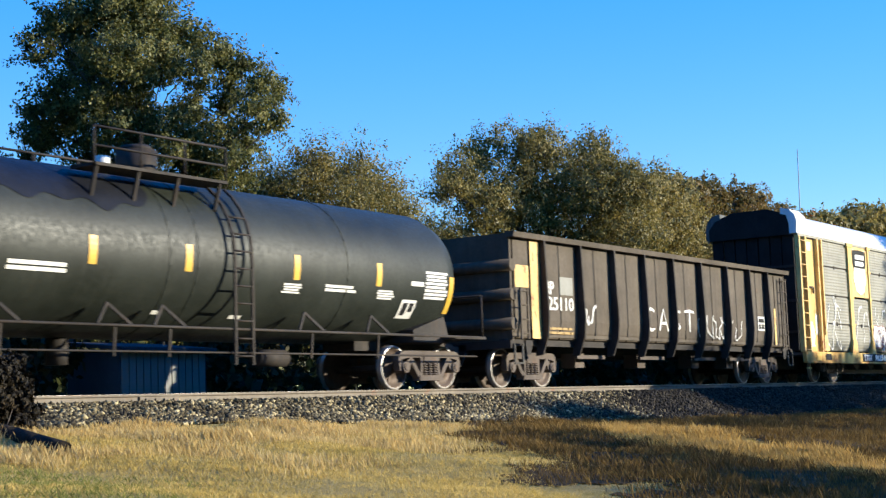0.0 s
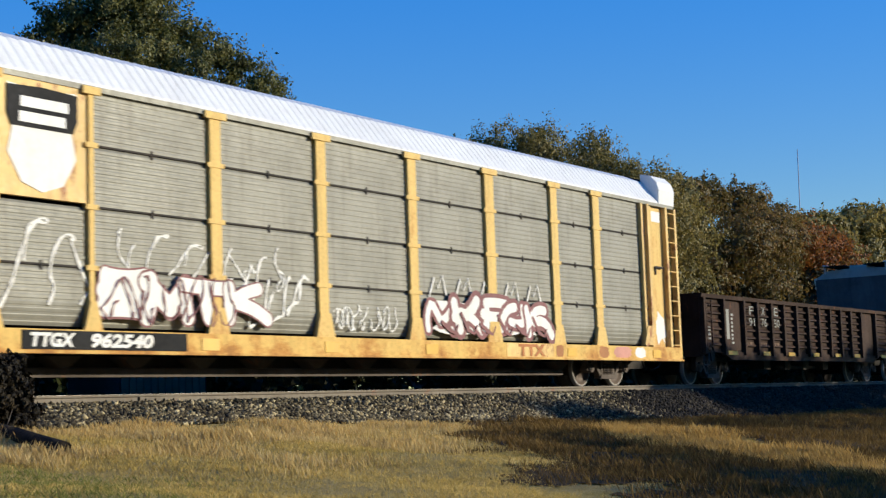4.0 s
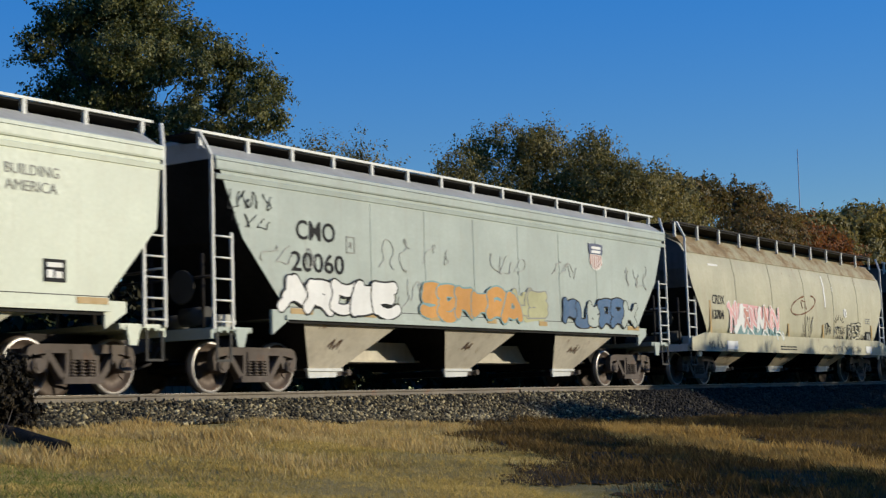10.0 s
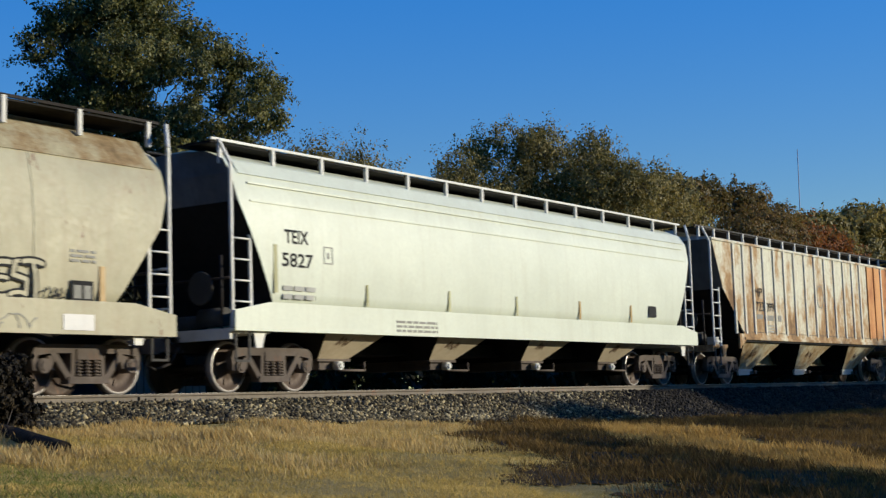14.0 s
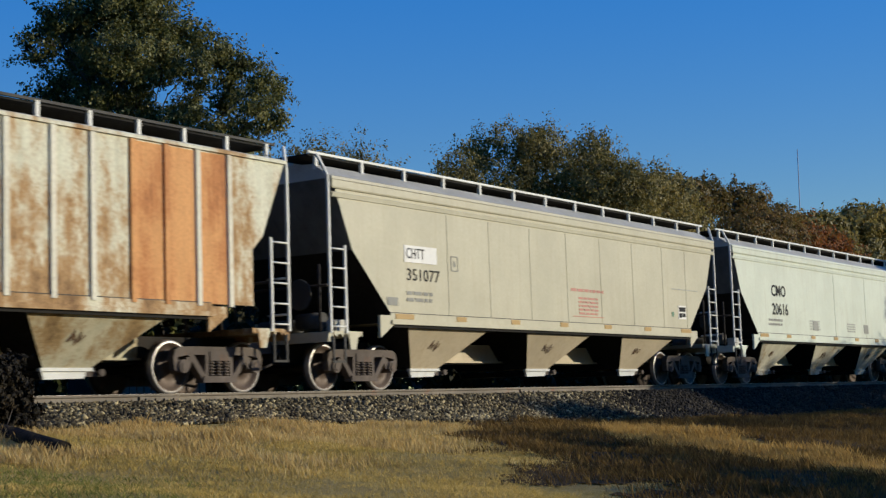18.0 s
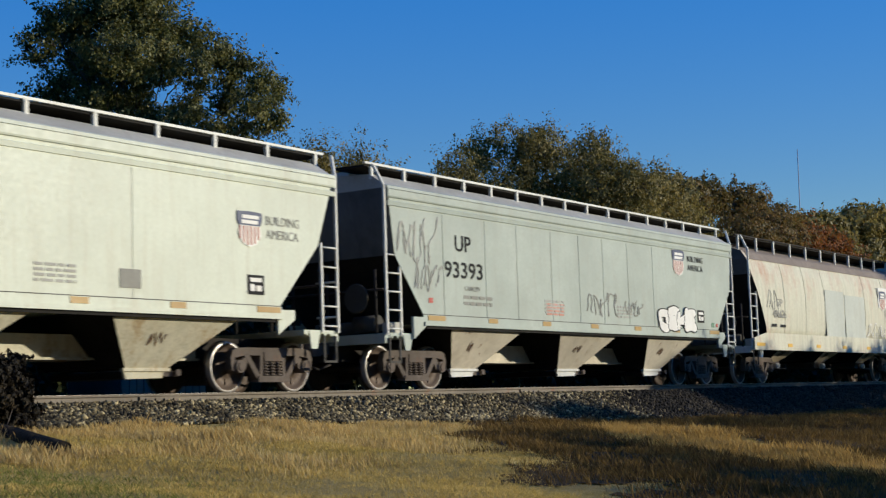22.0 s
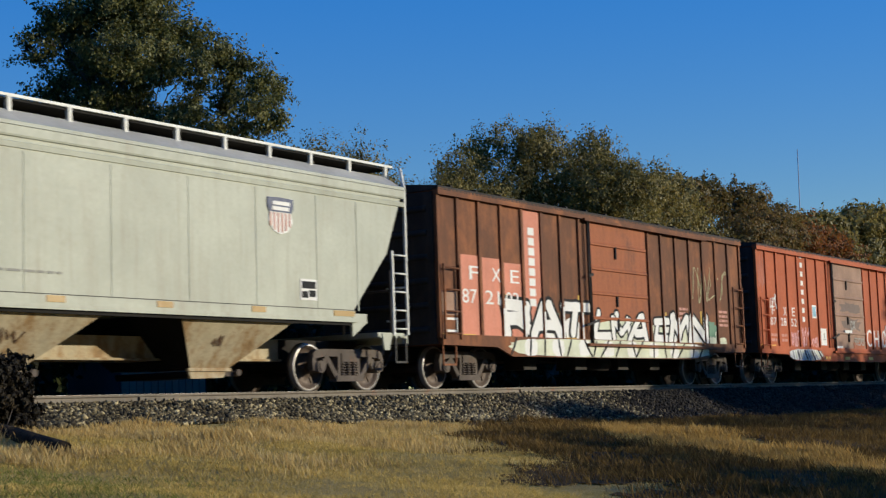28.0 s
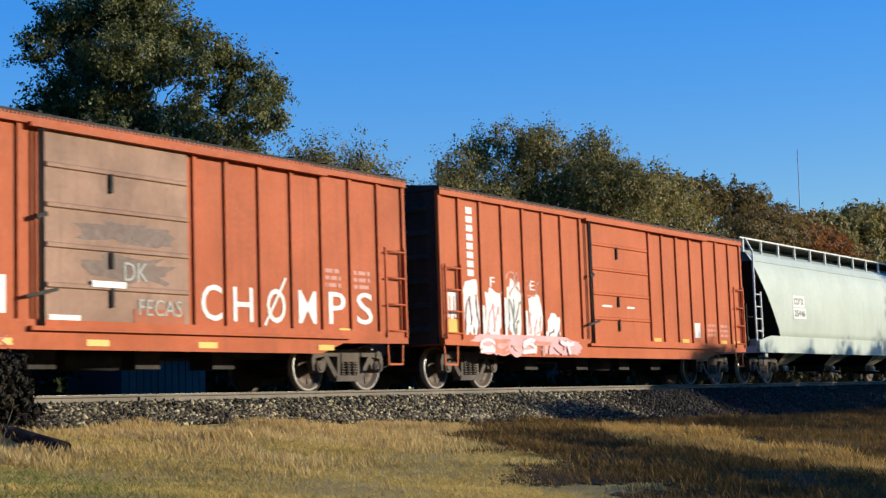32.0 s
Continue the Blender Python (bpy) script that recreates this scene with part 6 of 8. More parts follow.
def make_boxcars():
    Y = -1.507
    rng = random.Random(31)
    car = make_boxcar(272.33, "box_brown", "red_door", "rusty brown boxcar with salmon name panel and white graffiti")
    for a, b, z0, z1 in ((0.85, 1.53, 1.05, 2.80), (1.67, 2.41, 1.05, 2.78), (2.55, 3.29, 1.05, 2.72), (3.43, 4.15, 1.05, 3.96)):
        plate(car, "salmon_panel", a, z0, b - a, z1 - z0, "salmon", Y, "faded salmon painted panel")
    for i, ch in enumerate("FXE"):
        letters(car, ch, 1.2 + 0.76 * i + (0.12 if i else 0), 2.28, 0.30, "white_mark", Y - 0.006, 0.36)
    for w, x in (("87", 0.90), ("21", 1.80), ("02", 2.62)):
        letters(car, w, x, 1.78, 0.30, "white_mark", Y - 0.006, 0.56)
    marks(car, [(3.65, 1.80 + 0.23 * i, 0.26, 0.17) for i in range(8)], "white_mark", Y - 0.006, "brand_block")
    for a, b in ((1.66, 2.42), (2.54, 3.30), (3.42, 4.16), (4.28, 5.02), (5.14, 5.92), (9.68, 10.32), (10.44, 11.18), (11.30, 12.04), (12.16, 12.89), (13.01, 13.74), (13.86, 14.4)):
        top = 1.55 + 0.18 * rng.random() - 0.35 * (a < 2 or a > 13.8)
        cloud(car, rng, a, b, 1.0, top, "tag_pale" if rng.random() < 0.6 else "white_mark", Y - 0.002, jag=0.18, n=18)
    cloud(car, rng, 6.45, 9.4, 1.0, 1.6, "tag_pale", -1.5575, jag=0.14, n=30)
    cloud(car, rng, 2.5, 13.2, 0.665, 1.09, "tag_pale", -1.582, jag=0.05, n=60)
    for x in (1.7, 4.3, 13.05):
        cloud(car, rng, x, x + 0.7, 1.2, 1.75, "tag_green", Y - 0.004, jag=0.4)
    tag_letters(car, rng, 2.62, 6.1, 1.0, 2.08, 3, "white_mark", "black_mark", Y - 0.006, forms="RAT", exact=True, bow=0.03, jag=0.1, rim=1.6, fat=0.9)
    tag_letters(car, rng, 6.5, 9.3, 1.0, 1.85, 3, "white_mark", "black_mark", -1.56, forms="UMA", exact=True, bow=0.03, jag=0.25, rim=1.6, fat=0.85)
    tag_letters(car, rng, 9.75, 13.0, 1.0, 1.95, 3, "white_mark", "black_mark", Y - 0.006, forms="OMN", exact=True, bow=0.03, jag=0.2, rim=1.6, fat=0.9)
    for x in (2.48, 3.36, 4.22, 5.08, 5.98, 10.38, 11.24, 12.10, 12.95):
        plate(car, "graffiti_on_post", x - 0.02, 1.02, 0.062, 0.62 + 0.2 * rng.random(), "white_mark", -1.551)
    for i in range(17):
        x = 2.9 + 0.61 * i
        bm = bmesh.new()
        d = rng.uniform(-0.45, 0.45)
        ribbon(bm, [(x, 1.08), (x + 0.4 * d, 0.9), (x + d, 0.68)], 0.06, -1.587)
        part("graffiti_line", bm, "black_mark", car)
        if i % 2:
            cloud(car, rng, x - 0.3, x + 0.3, 0.67, 1.08, "white_mark", -1.5835, jag=0.15, n=16)
    for x, z in ((2.60, 1.65), (5.85, 1.75), (10.5, 1.5), (12.7, 1.6)):
        plate(car, "yellow_bar", x, z, 0.07, 0.38, "reflector", Y - 0.001)
    plate(car, "grey_patch", 0.15, 1.5, 0.58, 0.5, "door_brown", Y)
    plate(car, "white_frame", 0.2, 1.15, 0.5, 0.3, "white_mark", Y)
    plate(car, "white_frame_inner", 0.25, 1.2, 0.4, 0.2, "box_brown", Y - 0.007)
    for x in (0.15, 0.85, 5.2, 12.2):
        plate(car, "reflector", x, 1.04, 0.5, 0.08, "reflector", Y - 0.01)
    for x in (11.3, 13.9):
        rough_lines(car, rng, x, 1.6, 0.6, 0.5, 4, "faded_red", Y)
    scrawl(car, rng, 12.2, 14.5, 2.2, 3.2, 4, "tag_olive", Y, 0.03)

    car = make_boxcar(289.05, "box_red", "door_brown", "orange-red boxcar with faded brown door and white graffiti letters")
    for i, ch in enumerate("FXE"):
        letters(car, ch, 1.15 + 0.82 * i + (0.12 if i == 1 else 0.0), 2.06, 0.27, "white_mark", Y, 0.25)
    for w, x in (("87", 1.0), ("28", 1.82), ("52", 2.68)):
        letters(car, w, x, 1.74, 0.24, "white_mark", Y, 0.46)
    marks(car, [(3.68, 1.90 + 0.29 * i, 0.2, 0.16) for i in range(8)], "white_mark", Y, "brand_block")
    xs = [9.72, 10.5, 11.36, 12.22, 13.08, 13.92]
    for ch, x in zip("CHOMPS", xs):
        letters(car, ch, x + 0.04, 1.24 + 0.05 * math.sin(7 * x), 0.60, "white_mark", Y - 0.002, 0.50, bold=0.004)
    one("letter_slash", "white_mark", car, beam, (11.33, Y - 0.01, 1.14), (11.92, Y - 0.01, 2.0), 0.05, 0.004)
    plate(car, "white_sign", 4.55, 2.05, 0.36, 0.42, "white_mark", Y)
    plate(car, "white_sign", 5.2, 1.18, 0.55, 0.55, "white_mark", Y)
    marks(car, [(5.5, 1.42, 0.05, 0.16), (5.42, 1.36, 0.2, 0.035)], "grey_mark", Y - 0.008, "sign_mark")
    plate(car, "blue_sign", 4.6, 2.10, 0.26, 0.32, "sign_blue", Y - 0.006, "pale blue square in a white border")
    for i in range(6):
        x = 0.17 + 0.1 * i
        bm = bmesh.new()
        ribbon(bm, [(x, 2.7 + 0.14 * (i % 3)), (x + 0.03, 3.1), (x - 0.015, 3.5), (x + 0.035, 3.95 - 0.18 * (i % 2))], 0.026, Y)
        part("scratch", bm, "faded_red", car)
    scrawl(car, rng, 1.05, 1.6, 2.2, 2.7, 3, "white_mark", Y, 0.05)
    for a, b, z in ((2.62, 3.24, 1.6), (3.46, 4.12, 1.72), (4.32, 4.9, 1.42)):
        scrawl(car, rng, a, b, 1.1, z, 3, "tag_pink", Y, 0.06)
    cloud(car, rng, 2.2, 5.1, 0.665, 1.04, "white_mark", -1.582, jag=0.12, n=40)
    for i in range(13):
        x = 2.5 + 0.2 * i
        bm = bmesh.new()
        ribbon(bm, [(x, 1.0), (x + 0.05 + 0.012 * i, 0.86), (x + 0.10 + 0.03 * i, 0.70)], 0.045 + 0.02 * (i % 3), -1.585)
        part("graffiti_line", bm, ("grey_mark", "tag_pale", "black_mark")[i % 3], car)
    for d in (-1, 1):
        one("sprayed_cross", "red_mark", car, beam, (5.57 - 0.14 * d, -1.594, 0.70), (5.57 + 0.14 * d, -1.594, 0.86), 0.03, 0.004)
    for x in (0.15, 0.85, 5.35, 7.2, 9.6, 12.7, 13.4):
        plate(car, "reflector", x, 0.72 if 2 < x < 13 else 1.04, 0.45, 0.1, "reflector", -1.583 if 2 < x < 13 else Y - 0.01)
    rough_lines(car, rng, 1.0, 1.25, 0.5, 0.3, 2, "faded_red", Y)
    rough_lines(car, rng, 1.85, 1.25, 0.45, 0.3, 2, "faded_red", Y)
    rough_lines(car, rng, 13.0, 1.9, 0.5, 0.4, 3, "faded_red", Y)
    rough_lines(car, rng, 13.9, 1.9, 0.5, 0.4, 3, "faded_red", Y)
    plate(car, "door_label", 6.5, 1.02, 0.6, 0.16, "white_mark", -1.56)
    plate(car, "door_label", 7.3, 1.62, 0.7, 0.1, "white_mark", -1.60)
    cloud(car, rng, 7.0, 9.3, 1.68, 2.18, "door_stain", -1.5565, "door_stain", jag=0.5)
    cloud(car, rng, 6.9, 9.2, 2.28, 2.7, "door_stain", -1.5565, "door_stain", jag=0.5)
    plate(car, "door_patch", 8.2, 1.02, 1.1, 0.3, "door_red", -1.558)
    letters(car, "DK", 8.0, 1.75, 0.3, "faint_mark", -1.559, 0.5)
    letters(car, "FECAS", 8.3, 1.22, 0.26, "faint_mark", -1.566, 0.95)

    car = make_boxcar(305.78, "box_orange", "box_orange", "bright orange-red boxcar with white and pink graffiti")
    marks(car, [(1.08, 2.35 + 0.19 * i, 0.24, 0.14) for i in range(8)], "white_mark", Y, "brand_block")
    for i, (a, b, z) in enumerate(((0.85, 1.53, 2.15), (1.67, 2.41, 2.0), (2.55, 3.29, 2.2), (3.43, 4.15, 1.95), (4.29, 4.95, 1.5))):
        cloud(car, rng, a, b, 0.98, z + 0.2, "white_mark", Y - 0.002, jag=0.3, n=18)
        scrawl(car, rng, a + 0.1, b - 0.1, 1.1, z - 0.2, 2, ("tag_maroon", "tag_pink", "grey_mark", "tag_pink", "tag_maroon")[i], Y - 0.004, 0.05)
        plate(car, "graffiti_on_post", (0.78, 1.60, 2.48, 3.36, 4.22)[i] - 0.045, 1.04, 0.09, z - 1.3, "white_mark", -1.551)
    for x in (2.0, 3.1, 4.4, 5.2):
        cloud(car, rng, x - 0.6, x + 0.6, 0.68, 1.08, "tag_pink", -1.582 - 0.001 * x, jag=0.3)
    cloud(car, rng, 0.9, 5.5, 0.9, 1.15, "tag_pink", -1.581, jag=0.2)
    tag_letters(car, rng, 1.4, 5.4, 0.7, 1.06, 7, ("white_mark", "salmon", "tag_pink"), "tag_pink", -1.59, jag=0.3, fat=0.8)
    for i, ch in enumerate("FXE"):
        letters(car, ch, 1.95 + 0.83 * i, 2.16, 0.22, "white_mark", Y, 0.2)
    scrawl(car, rng, 2.4, 4.0, 2.0, 2.5, 3, "faded_red", Y, 0.04)
    marks(car, [(0.25, 1.45, 0.1, 0.5), (0.4, 1.4, 0.1, 0.5), (0.55, 1.45, 0.08, 0.45), (0.2, 1.9, 0.45, 0.09)], "white_mark", Y, "graffiti_fill")
    for x in (0.2, 7.9, 9.7, 11.4, 13.9, 14.8):
        plate(car, "reflector", x, 1.08, 0.42, 0.12, "reflector", Y - 0.01)
    plate(car, "reflector_patch", 0.2, 1.12, 0.45, 0.3, "reflector", Y - 0.012)
    rough_lines(car, rng, 13.0, 1.3, 0.6, 0.4, 3, "faded_red", Y)
    rough_lines(car, rng, 13.9, 1.3, 0.6, 0.4, 3, "faded_red", Y)
    plate(car, "service_label", 12.2, 1.25, 0.4, 0.4, "white_mark", Y)
    marks(car, [(6.9, 1.9, 0.5, 0.05), (8.2, 1.9, 0.4, 0.05)], "white_mark", -1.56, "door_stencil")


def make_hoppers():
    r = random.Random(5)
    # cream hopper
    c = place(hopper(91.2, 16.05, "clean cream covered hopper with black stencilled number", "cream", bays3(2.45, 2.4, 4.05), posts=14, seams=(), bay_mat="cream_bay", gates="gate_grey"), 91.2)
    big_print(c, "CMO", "22795", 1.83, 2.78, 2.24, 0.34, 1.06, 1.45)
    shield(c, 11.95, 2.84, 0.64, 0.70)
    slogan(c, 12.80, 2.97)
    small_marks(c, r, 16.05)
    outline(c, 4.05, 2.6, 0.26, 0.32)
    # blue-grey hopper with graffiti
    c = place(hopper(108.3, 17.3, "blue-grey covered hopper with colourful graffiti along its sill", "grey_blue", bays3(2.75, 2.4, 4.50), posts=15, bay_mat="grey_bay", seams=(4.4, 6.2, 8.0, 9.8, 11.6, 13.4), reflect="amber", cut_top=3.30), 108.3)
    big_print(c, "CMO", "20060", 2.17, 2.72, 2.14, 0.35, 1.12, 1.52, xn=2.02)
    shield(c, 13.05, 2.76, 0.66, 0.66)
    tag_letters(c, r, 1.75, 5.1, 1.36, 2.12, 5, "white_mark", "black_mark", -1.60, jag=0.18, forms="AROBE", exact=True, fat=1.15, rim=1.3, bow=0.16)
    tag_letters(c, r, 6.0, 9.7, 1.38, 2.2, 6, "tag_orange", "tag_teal", -1.60, jag=0.2, forms="SEREGA", exact=True, fat=1.15, rim=1.3)
    cloud(c, r, 9.6, 11.0, 1.38, 2.15, "tag_olive", -1.598)
    tag_letters(c, r, 9.5, 10.9, 1.45, 2.2, 2, "tag_olive", "grey_mark", -1.60, fat=1.0, rim=1.3)
    tag_letters(c, r, 11.7, 15.2, 1.36, 2.15, 6, ("tag_blue", "tag_blue", "grey_blue"), "black_mark", -1.60, forms="BUBOSK", exact=True, fat=1.05, rim=1.3)
    for a, b, z0, z1, n in ((4.7, 6.1, 2.2, 3.0, 2), (6.1, 7.0, 2.5, 2.9, 2), (8.6, 10.0, 2.4, 2.9, 3), (11.2, 12.4, 2.5, 2.9, 3), (14.6, 16.4, 2.4, 3.0, 4), (1.2, 2.6, 2.2, 2.6, 3), (5.2, 6.0, 1.6, 2.2, 2)):
        scrawl(c, r, a, b, z0, z1, n, "faint_mark", -1.577, 0.022)
    scrawl(c, r, 0.4, 1.5, 3.1, 3.5, 4, "black_mark", -1.577, 0.022)
    scrawl(c, r, 0.5, 1.5, 2.75, 3.1, 3, "black_mark", -1.577, 0.018)
    outline(c, 3.62, 2.55, 0.26, 0.32)
    rough_lines(c, r, 2.0, 1.78, 0.9, 0.2, 2, "grey_mark")
    # tan rounded hopper
    c = place(hopper(126.8, 16.45, "rust-stained tan round-sided hopper with graffiti and oval emblem", "tan", bays3(2.75, 1.6, 4.18), sill=(1.24, 1.28), eave=3.84, z_rail=4.40, posts=12, curved=True, roof="tan_roof", rail="rail_white", sill_full=True, reflect=None, seams=(3.2, 5.9, 8.6, 11.2, 13.6), bay_mat="sand_bay", cut_top=2.85, slope=0.75, wb=0.55, bay_bottom=0.52, gates="gate_grey", roof_rise=0.26, edge="underframe"), 126.8)
    Y = -1.605
    big_print(c, "CRDX", "13704", 1.50, 2.22, 1.80, 0.25, 0.84, 0.76, "black_mark", -1.60)
    cloud(c, r, 2.45, 6.6, 1.20, 2.35, "tag_pink", Y - 0.001, jag=0.3)
    cloud(c, r, 2.7, 6.9, 1.20, 1.72, "tag_teal", Y - 0.004, jag=0.3)
    tag_letters(c, r, 2.6, 6.2, 1.45, 2.35, 7, ("tag_pink", "white_mark", "faded_red"), "white_mark", Y - 0.004, jag=0.35, forms="NMKAREN", fat=0.7)
    tag_letters(c, r, 3.2, 6.6, 1.26, 1.62, 6, ("tag_teal", "white_mark"), "tag_teal", Y - 0.012, jag=0.3, forms="NMKA", fat=0.6)
    bm = bmesh.new()
    ring = [2 * math.pi * i / 30 for i in range(8, 36)]
    ribbon(bm, [(8.45 + 1.05 * math.cos(t) + 0.22 * math.sin(t), 2.42 + 0.30 * math.sin(t) + 0.12 * math.cos(t)) for t in ring], 0.05, Y - 0.004)
    part("oval_emblem", bm, "box_brown", c, "brown oval ring emblem")
    scrawl(c, r, 8.3, 8.7, 2.22, 2.66, 1, "box_brown", Y, 0.035)
    for a, b, z0, z1, n in ((8.3, 9.2, 1.4, 2.1, 4), (10.35, 10.85, 1.45, 2.0, 2), (10.45, 10.8, 1.6, 1.9, 2), (11.1, 12.2, 1.55, 1.85, 5), (11.3, 12.0, 1.38, 1.52, 5), (13.75, 14.2, 1.4, 1.6, 4)):
        scrawl(c, r, a, b, z0, z1, n, "black_mark", Y, 0.024)
    for i in range(7):
        bm = bmesh.new()
        a = radians(20 + 23 * i)
        ribbon(bm, [(11.65 + 0.3 * math.cos(a), 1.9 + 0.12 * math.sin(a)), (11.65 + 0.5 * math.cos(a), 1.9 + 0.3 * math.sin(a))], 0.02, Y)
        part("graffiti_line", bm, "black_mark", c)
    tag_letters(c, r, 12.5, 13.75, 1.34, 2.05, 4, "tan", "black_mark", Y, forms="BEST", exact=True, fat=0.55, rim=2.1, bow=0.1, jag=0.1)
    disc = one("round_sign", "white_mark", c, tube, (12.28, Y - 0.012, 2.28), (12.28, Y + 0.02, 2.28), 0.15, 18, label="round white sign")
    for d in (-1, 1):
        one("sign_mark", "black_mark", disc, beam, (12.28 - 0.05 * d, Y - 0.014, 2.2), (12.28 + 0.05 * d, Y - 0.014, 2.36), 0.022, 0.004)
    p = plate(c, "service_label", 14.28, 1.38, 0.44, 0.32, "black_mark", Y)
    marks(p, [(14.33, 1.43, 0.15, 0.20), (14.53, 1.43, 0.14, 0.20)], "grey_mark", Y - 0.006, "label_window")
    rough_lines(c, r, 14.28, 1.98, 0.5, 0.22, 3, "grey_mark", Y)
    for x, z, h in ((1.30, 1.3, 1.0), (7.05, 1.3, 0.5), (10.06, 1.34, 0.5), (14.86, 1.32, 0.62)):
        plate(c, "rust_streak", x, z, 0.11, h, "amber", -1.598)
    for x, w, za, zb in ((10.42, 0.11, 2.42, 3.45), (11.2, 0.07, 2.98, 3.12)):
        bm = bmesh.new()
        zs = [za] + [z for z in (2.64, 3.14) if za < z < zb] + [zb]
        skin = lambda z: -1.606 if z < 2.64 else -1.606 + 0.04 * (z - 2.64) / 0.5 if z < 3.14 else -1.566 + 0.1 * (z - 3.14) / 0.45
        for a, b in zip(zs, zs[1:]):
            beam(bm, (x, skin(a), a), (x, skin(b), b), w, 0.008)
        part("white_streak", bm, "white_mark", c, "white painted upright stripe")
    plate(c, "white_streak", 1.5, 3.28, 0.65, 0.07, "white_mark", -1.52)
    plate(c, "white_patch", 2.3, 0.95, 0.75, 0.24, "white_mark", -1.642)
    plate(c, "white_patch", 14.1, 0.95, 0.6, 0.24, "white_mark", -1.642)
    rough_lines(c, r, 6.3, 0.98, 1.3, 0.16, 2, "black_mark", -1.64)
    scrawl(c, r, 1.0, 2.2, 0.95, 1.2, 5, "grey_mark", -1.64, 0.02)
    scrawl(c, r, 9.8, 13.6, 0.95, 1.2, 10, "grey_mark", -1.64, 0.02)
    # white-green four-bay hopper
    c = place(hopper(144.65, 18.4, "smooth pale greenish-white four-bay hopper", "white_green", bays3(3.0, 1.5, 3.65, 4), sill=(1.38, 1.45), eave=4.02, z_rail=4.33, posts=14, curved=True, roof="white_green", sill_full=True, reflect=None, seams=(), bay_mat="sand_bay", cut_top=3.45, slope=0.50, wb=0.46, bay_bottom=0.60, roof_rise=0.22, capstans=True), 144.65)
    big_print(c, "TEIX", "5827", 1.36, 2.62, 2.20, 0.24, 0.66, 0.86, "black_mark", -1.60, 1.28)
    for x in (3.72, 6.50, 9.14, 11.98, 14.59):
        plate(c, "yellow_bar", x, 1.56, 0.07, 0.42, "amber" if x > 11 else "tag_olive", -1.592)
    plate(c, "yellow_bar", 1.05, 1.72, 0.1, 0.85, "tag_olive", -1.60)
    bm = bmesh.new()
    for z, y in ((3.30, -1.545), (3.62, -1.49)):
        beam(bm, (0.5, y - 0.015, z), (17.9, y - 0.015, z), 0.035, 0.03)
    part("side_bead", bm, "white_green", c)
    rough_lines(c, r, 4.6, 1.1, 1.4, 0.26, 3, "grey_mark", -1.64)
    p = plate(c, "service_label", 15.6, 1.72, 0.42, 0.28, "black_mark", -1.60)
    rough_lines(c, r, 1.3, 1.62, 0.9, 0.3, 2, "faint_mark", -1.592)
    outline(c, 2.45, 2.3, 0.26, 0.32, -1.603)
    # rusty ribbed hopper
    xl, L = 164.3, 17.05
    c = place(hopper(xl, L, "badly rusted white ribbed hopper with brown stained panels", "rusty_white", bays3(2.55, 2.4, 4.48), posts=17, bay_mat="rusty_bay", reflect=None, cut_top=3.25, slope=1.10, eave=4.06, gates="gate_grey", lip=False, edge="end_dark"), xl)
    ribs = [1.52, 2.23, 2.91, 3.74, 4.56, 5.39, 6.23, 7.15, 8.02, 8.93, 9.83, 10.74, 11.61, 12.39, 13.22, 13.96, 14.69, 15.45]
    for x in ribs:
        bm = bmesh.new()
        prism(bm, [(x - 0.06, -1.565), (x - 0.05, -1.615), (x + 0.05, -1.615), (x + 0.06, -1.565)], "z", 1.42, 4.02)
        part("side_rib", bm, "rust_panel" if 13 < x < 14.5 else "rib_white", c)
    for a, b in zip(ribs[14:17], ribs[15:18]):
        plate(c, "rusted_panel", a + 0.08, 1.46, b - a - 0.16, 2.54, "rust_panel", -1.572, "solid rust-brown panel")
    plate(c, "rusted_panel", 15.53, 1.46, 0.5, 2.54, "rusty_white", -1.572)
    for w, x in (("M", 3.02), ("P", 3.34)):
        letters(c, w, x, 2.55, 0.26, "black_mark", -1.577, 0.26)
    letters(c, "723", 3.06, 2.12, 0.28, "black_mark", -1.577, 0.6)
    letters(c, "099", 3.84, 2.12, 0.28, "black_mark", -1.577, 0.6)
    marks(c, [(3.1, 1.88, 0.45, 0.14), (3.85, 1.85, 0.55, 0.16), (4.75, 1.85, 0.25, 0.18)], "grey_mark", -1.577)
    bm = bmesh.new()
    ribbon(bm, [(8.47 + 0.30 * math.cos(math.pi * i / 12), 2.75 + 0.36 * math.sin(math.pi * i / 12)) for i in range(25)], 0.04, -1.578)
    part("round_emblem", bm, "grey_mark", c, "faded dark ring emblem")
    rough_lines(c, r, 3.8, 1.5, 0.6, 0.26, 3, "faint_mark")
    # sand hopper
    c = place(hopper(182.45, 17.3, "sand-coloured covered hopper with white number patch", "sand", bays3(2.85, 2.5, 4.55), posts=13, bay_mat="sand_bay", seams=(3.9, 5.5, 7.2, 8.85, 10.5, 12.2, 13.9, 15.3), cut_top=3.20, slope=1.0, reflect="amber", trucks=(1.6, 1.28)), 182.45)
    plate(c, "white_patch", 2.36, 2.50, 1.12, 0.34, "white_mark", -1.575, "white painted patch behind lettering")
    letters(c, "CHTT", 2.42, 2.58, 0.21, "black_mark", -1.582, 0.62)
    letters(c, "351077", 2.43, 2.14, 0.24, "black_mark", -1.575, 1.14)
    plate(c, "red_notice", 9.05, 1.62, 1.5, 0.02, "faded_red")
    rough_lines(c, r, 9.0, 2.22, 1.6, 0.12, 1, "faded_red")
    rough_lines(c, r, 9.35, 1.68, 0.95, 0.45, 5, "faded_red")
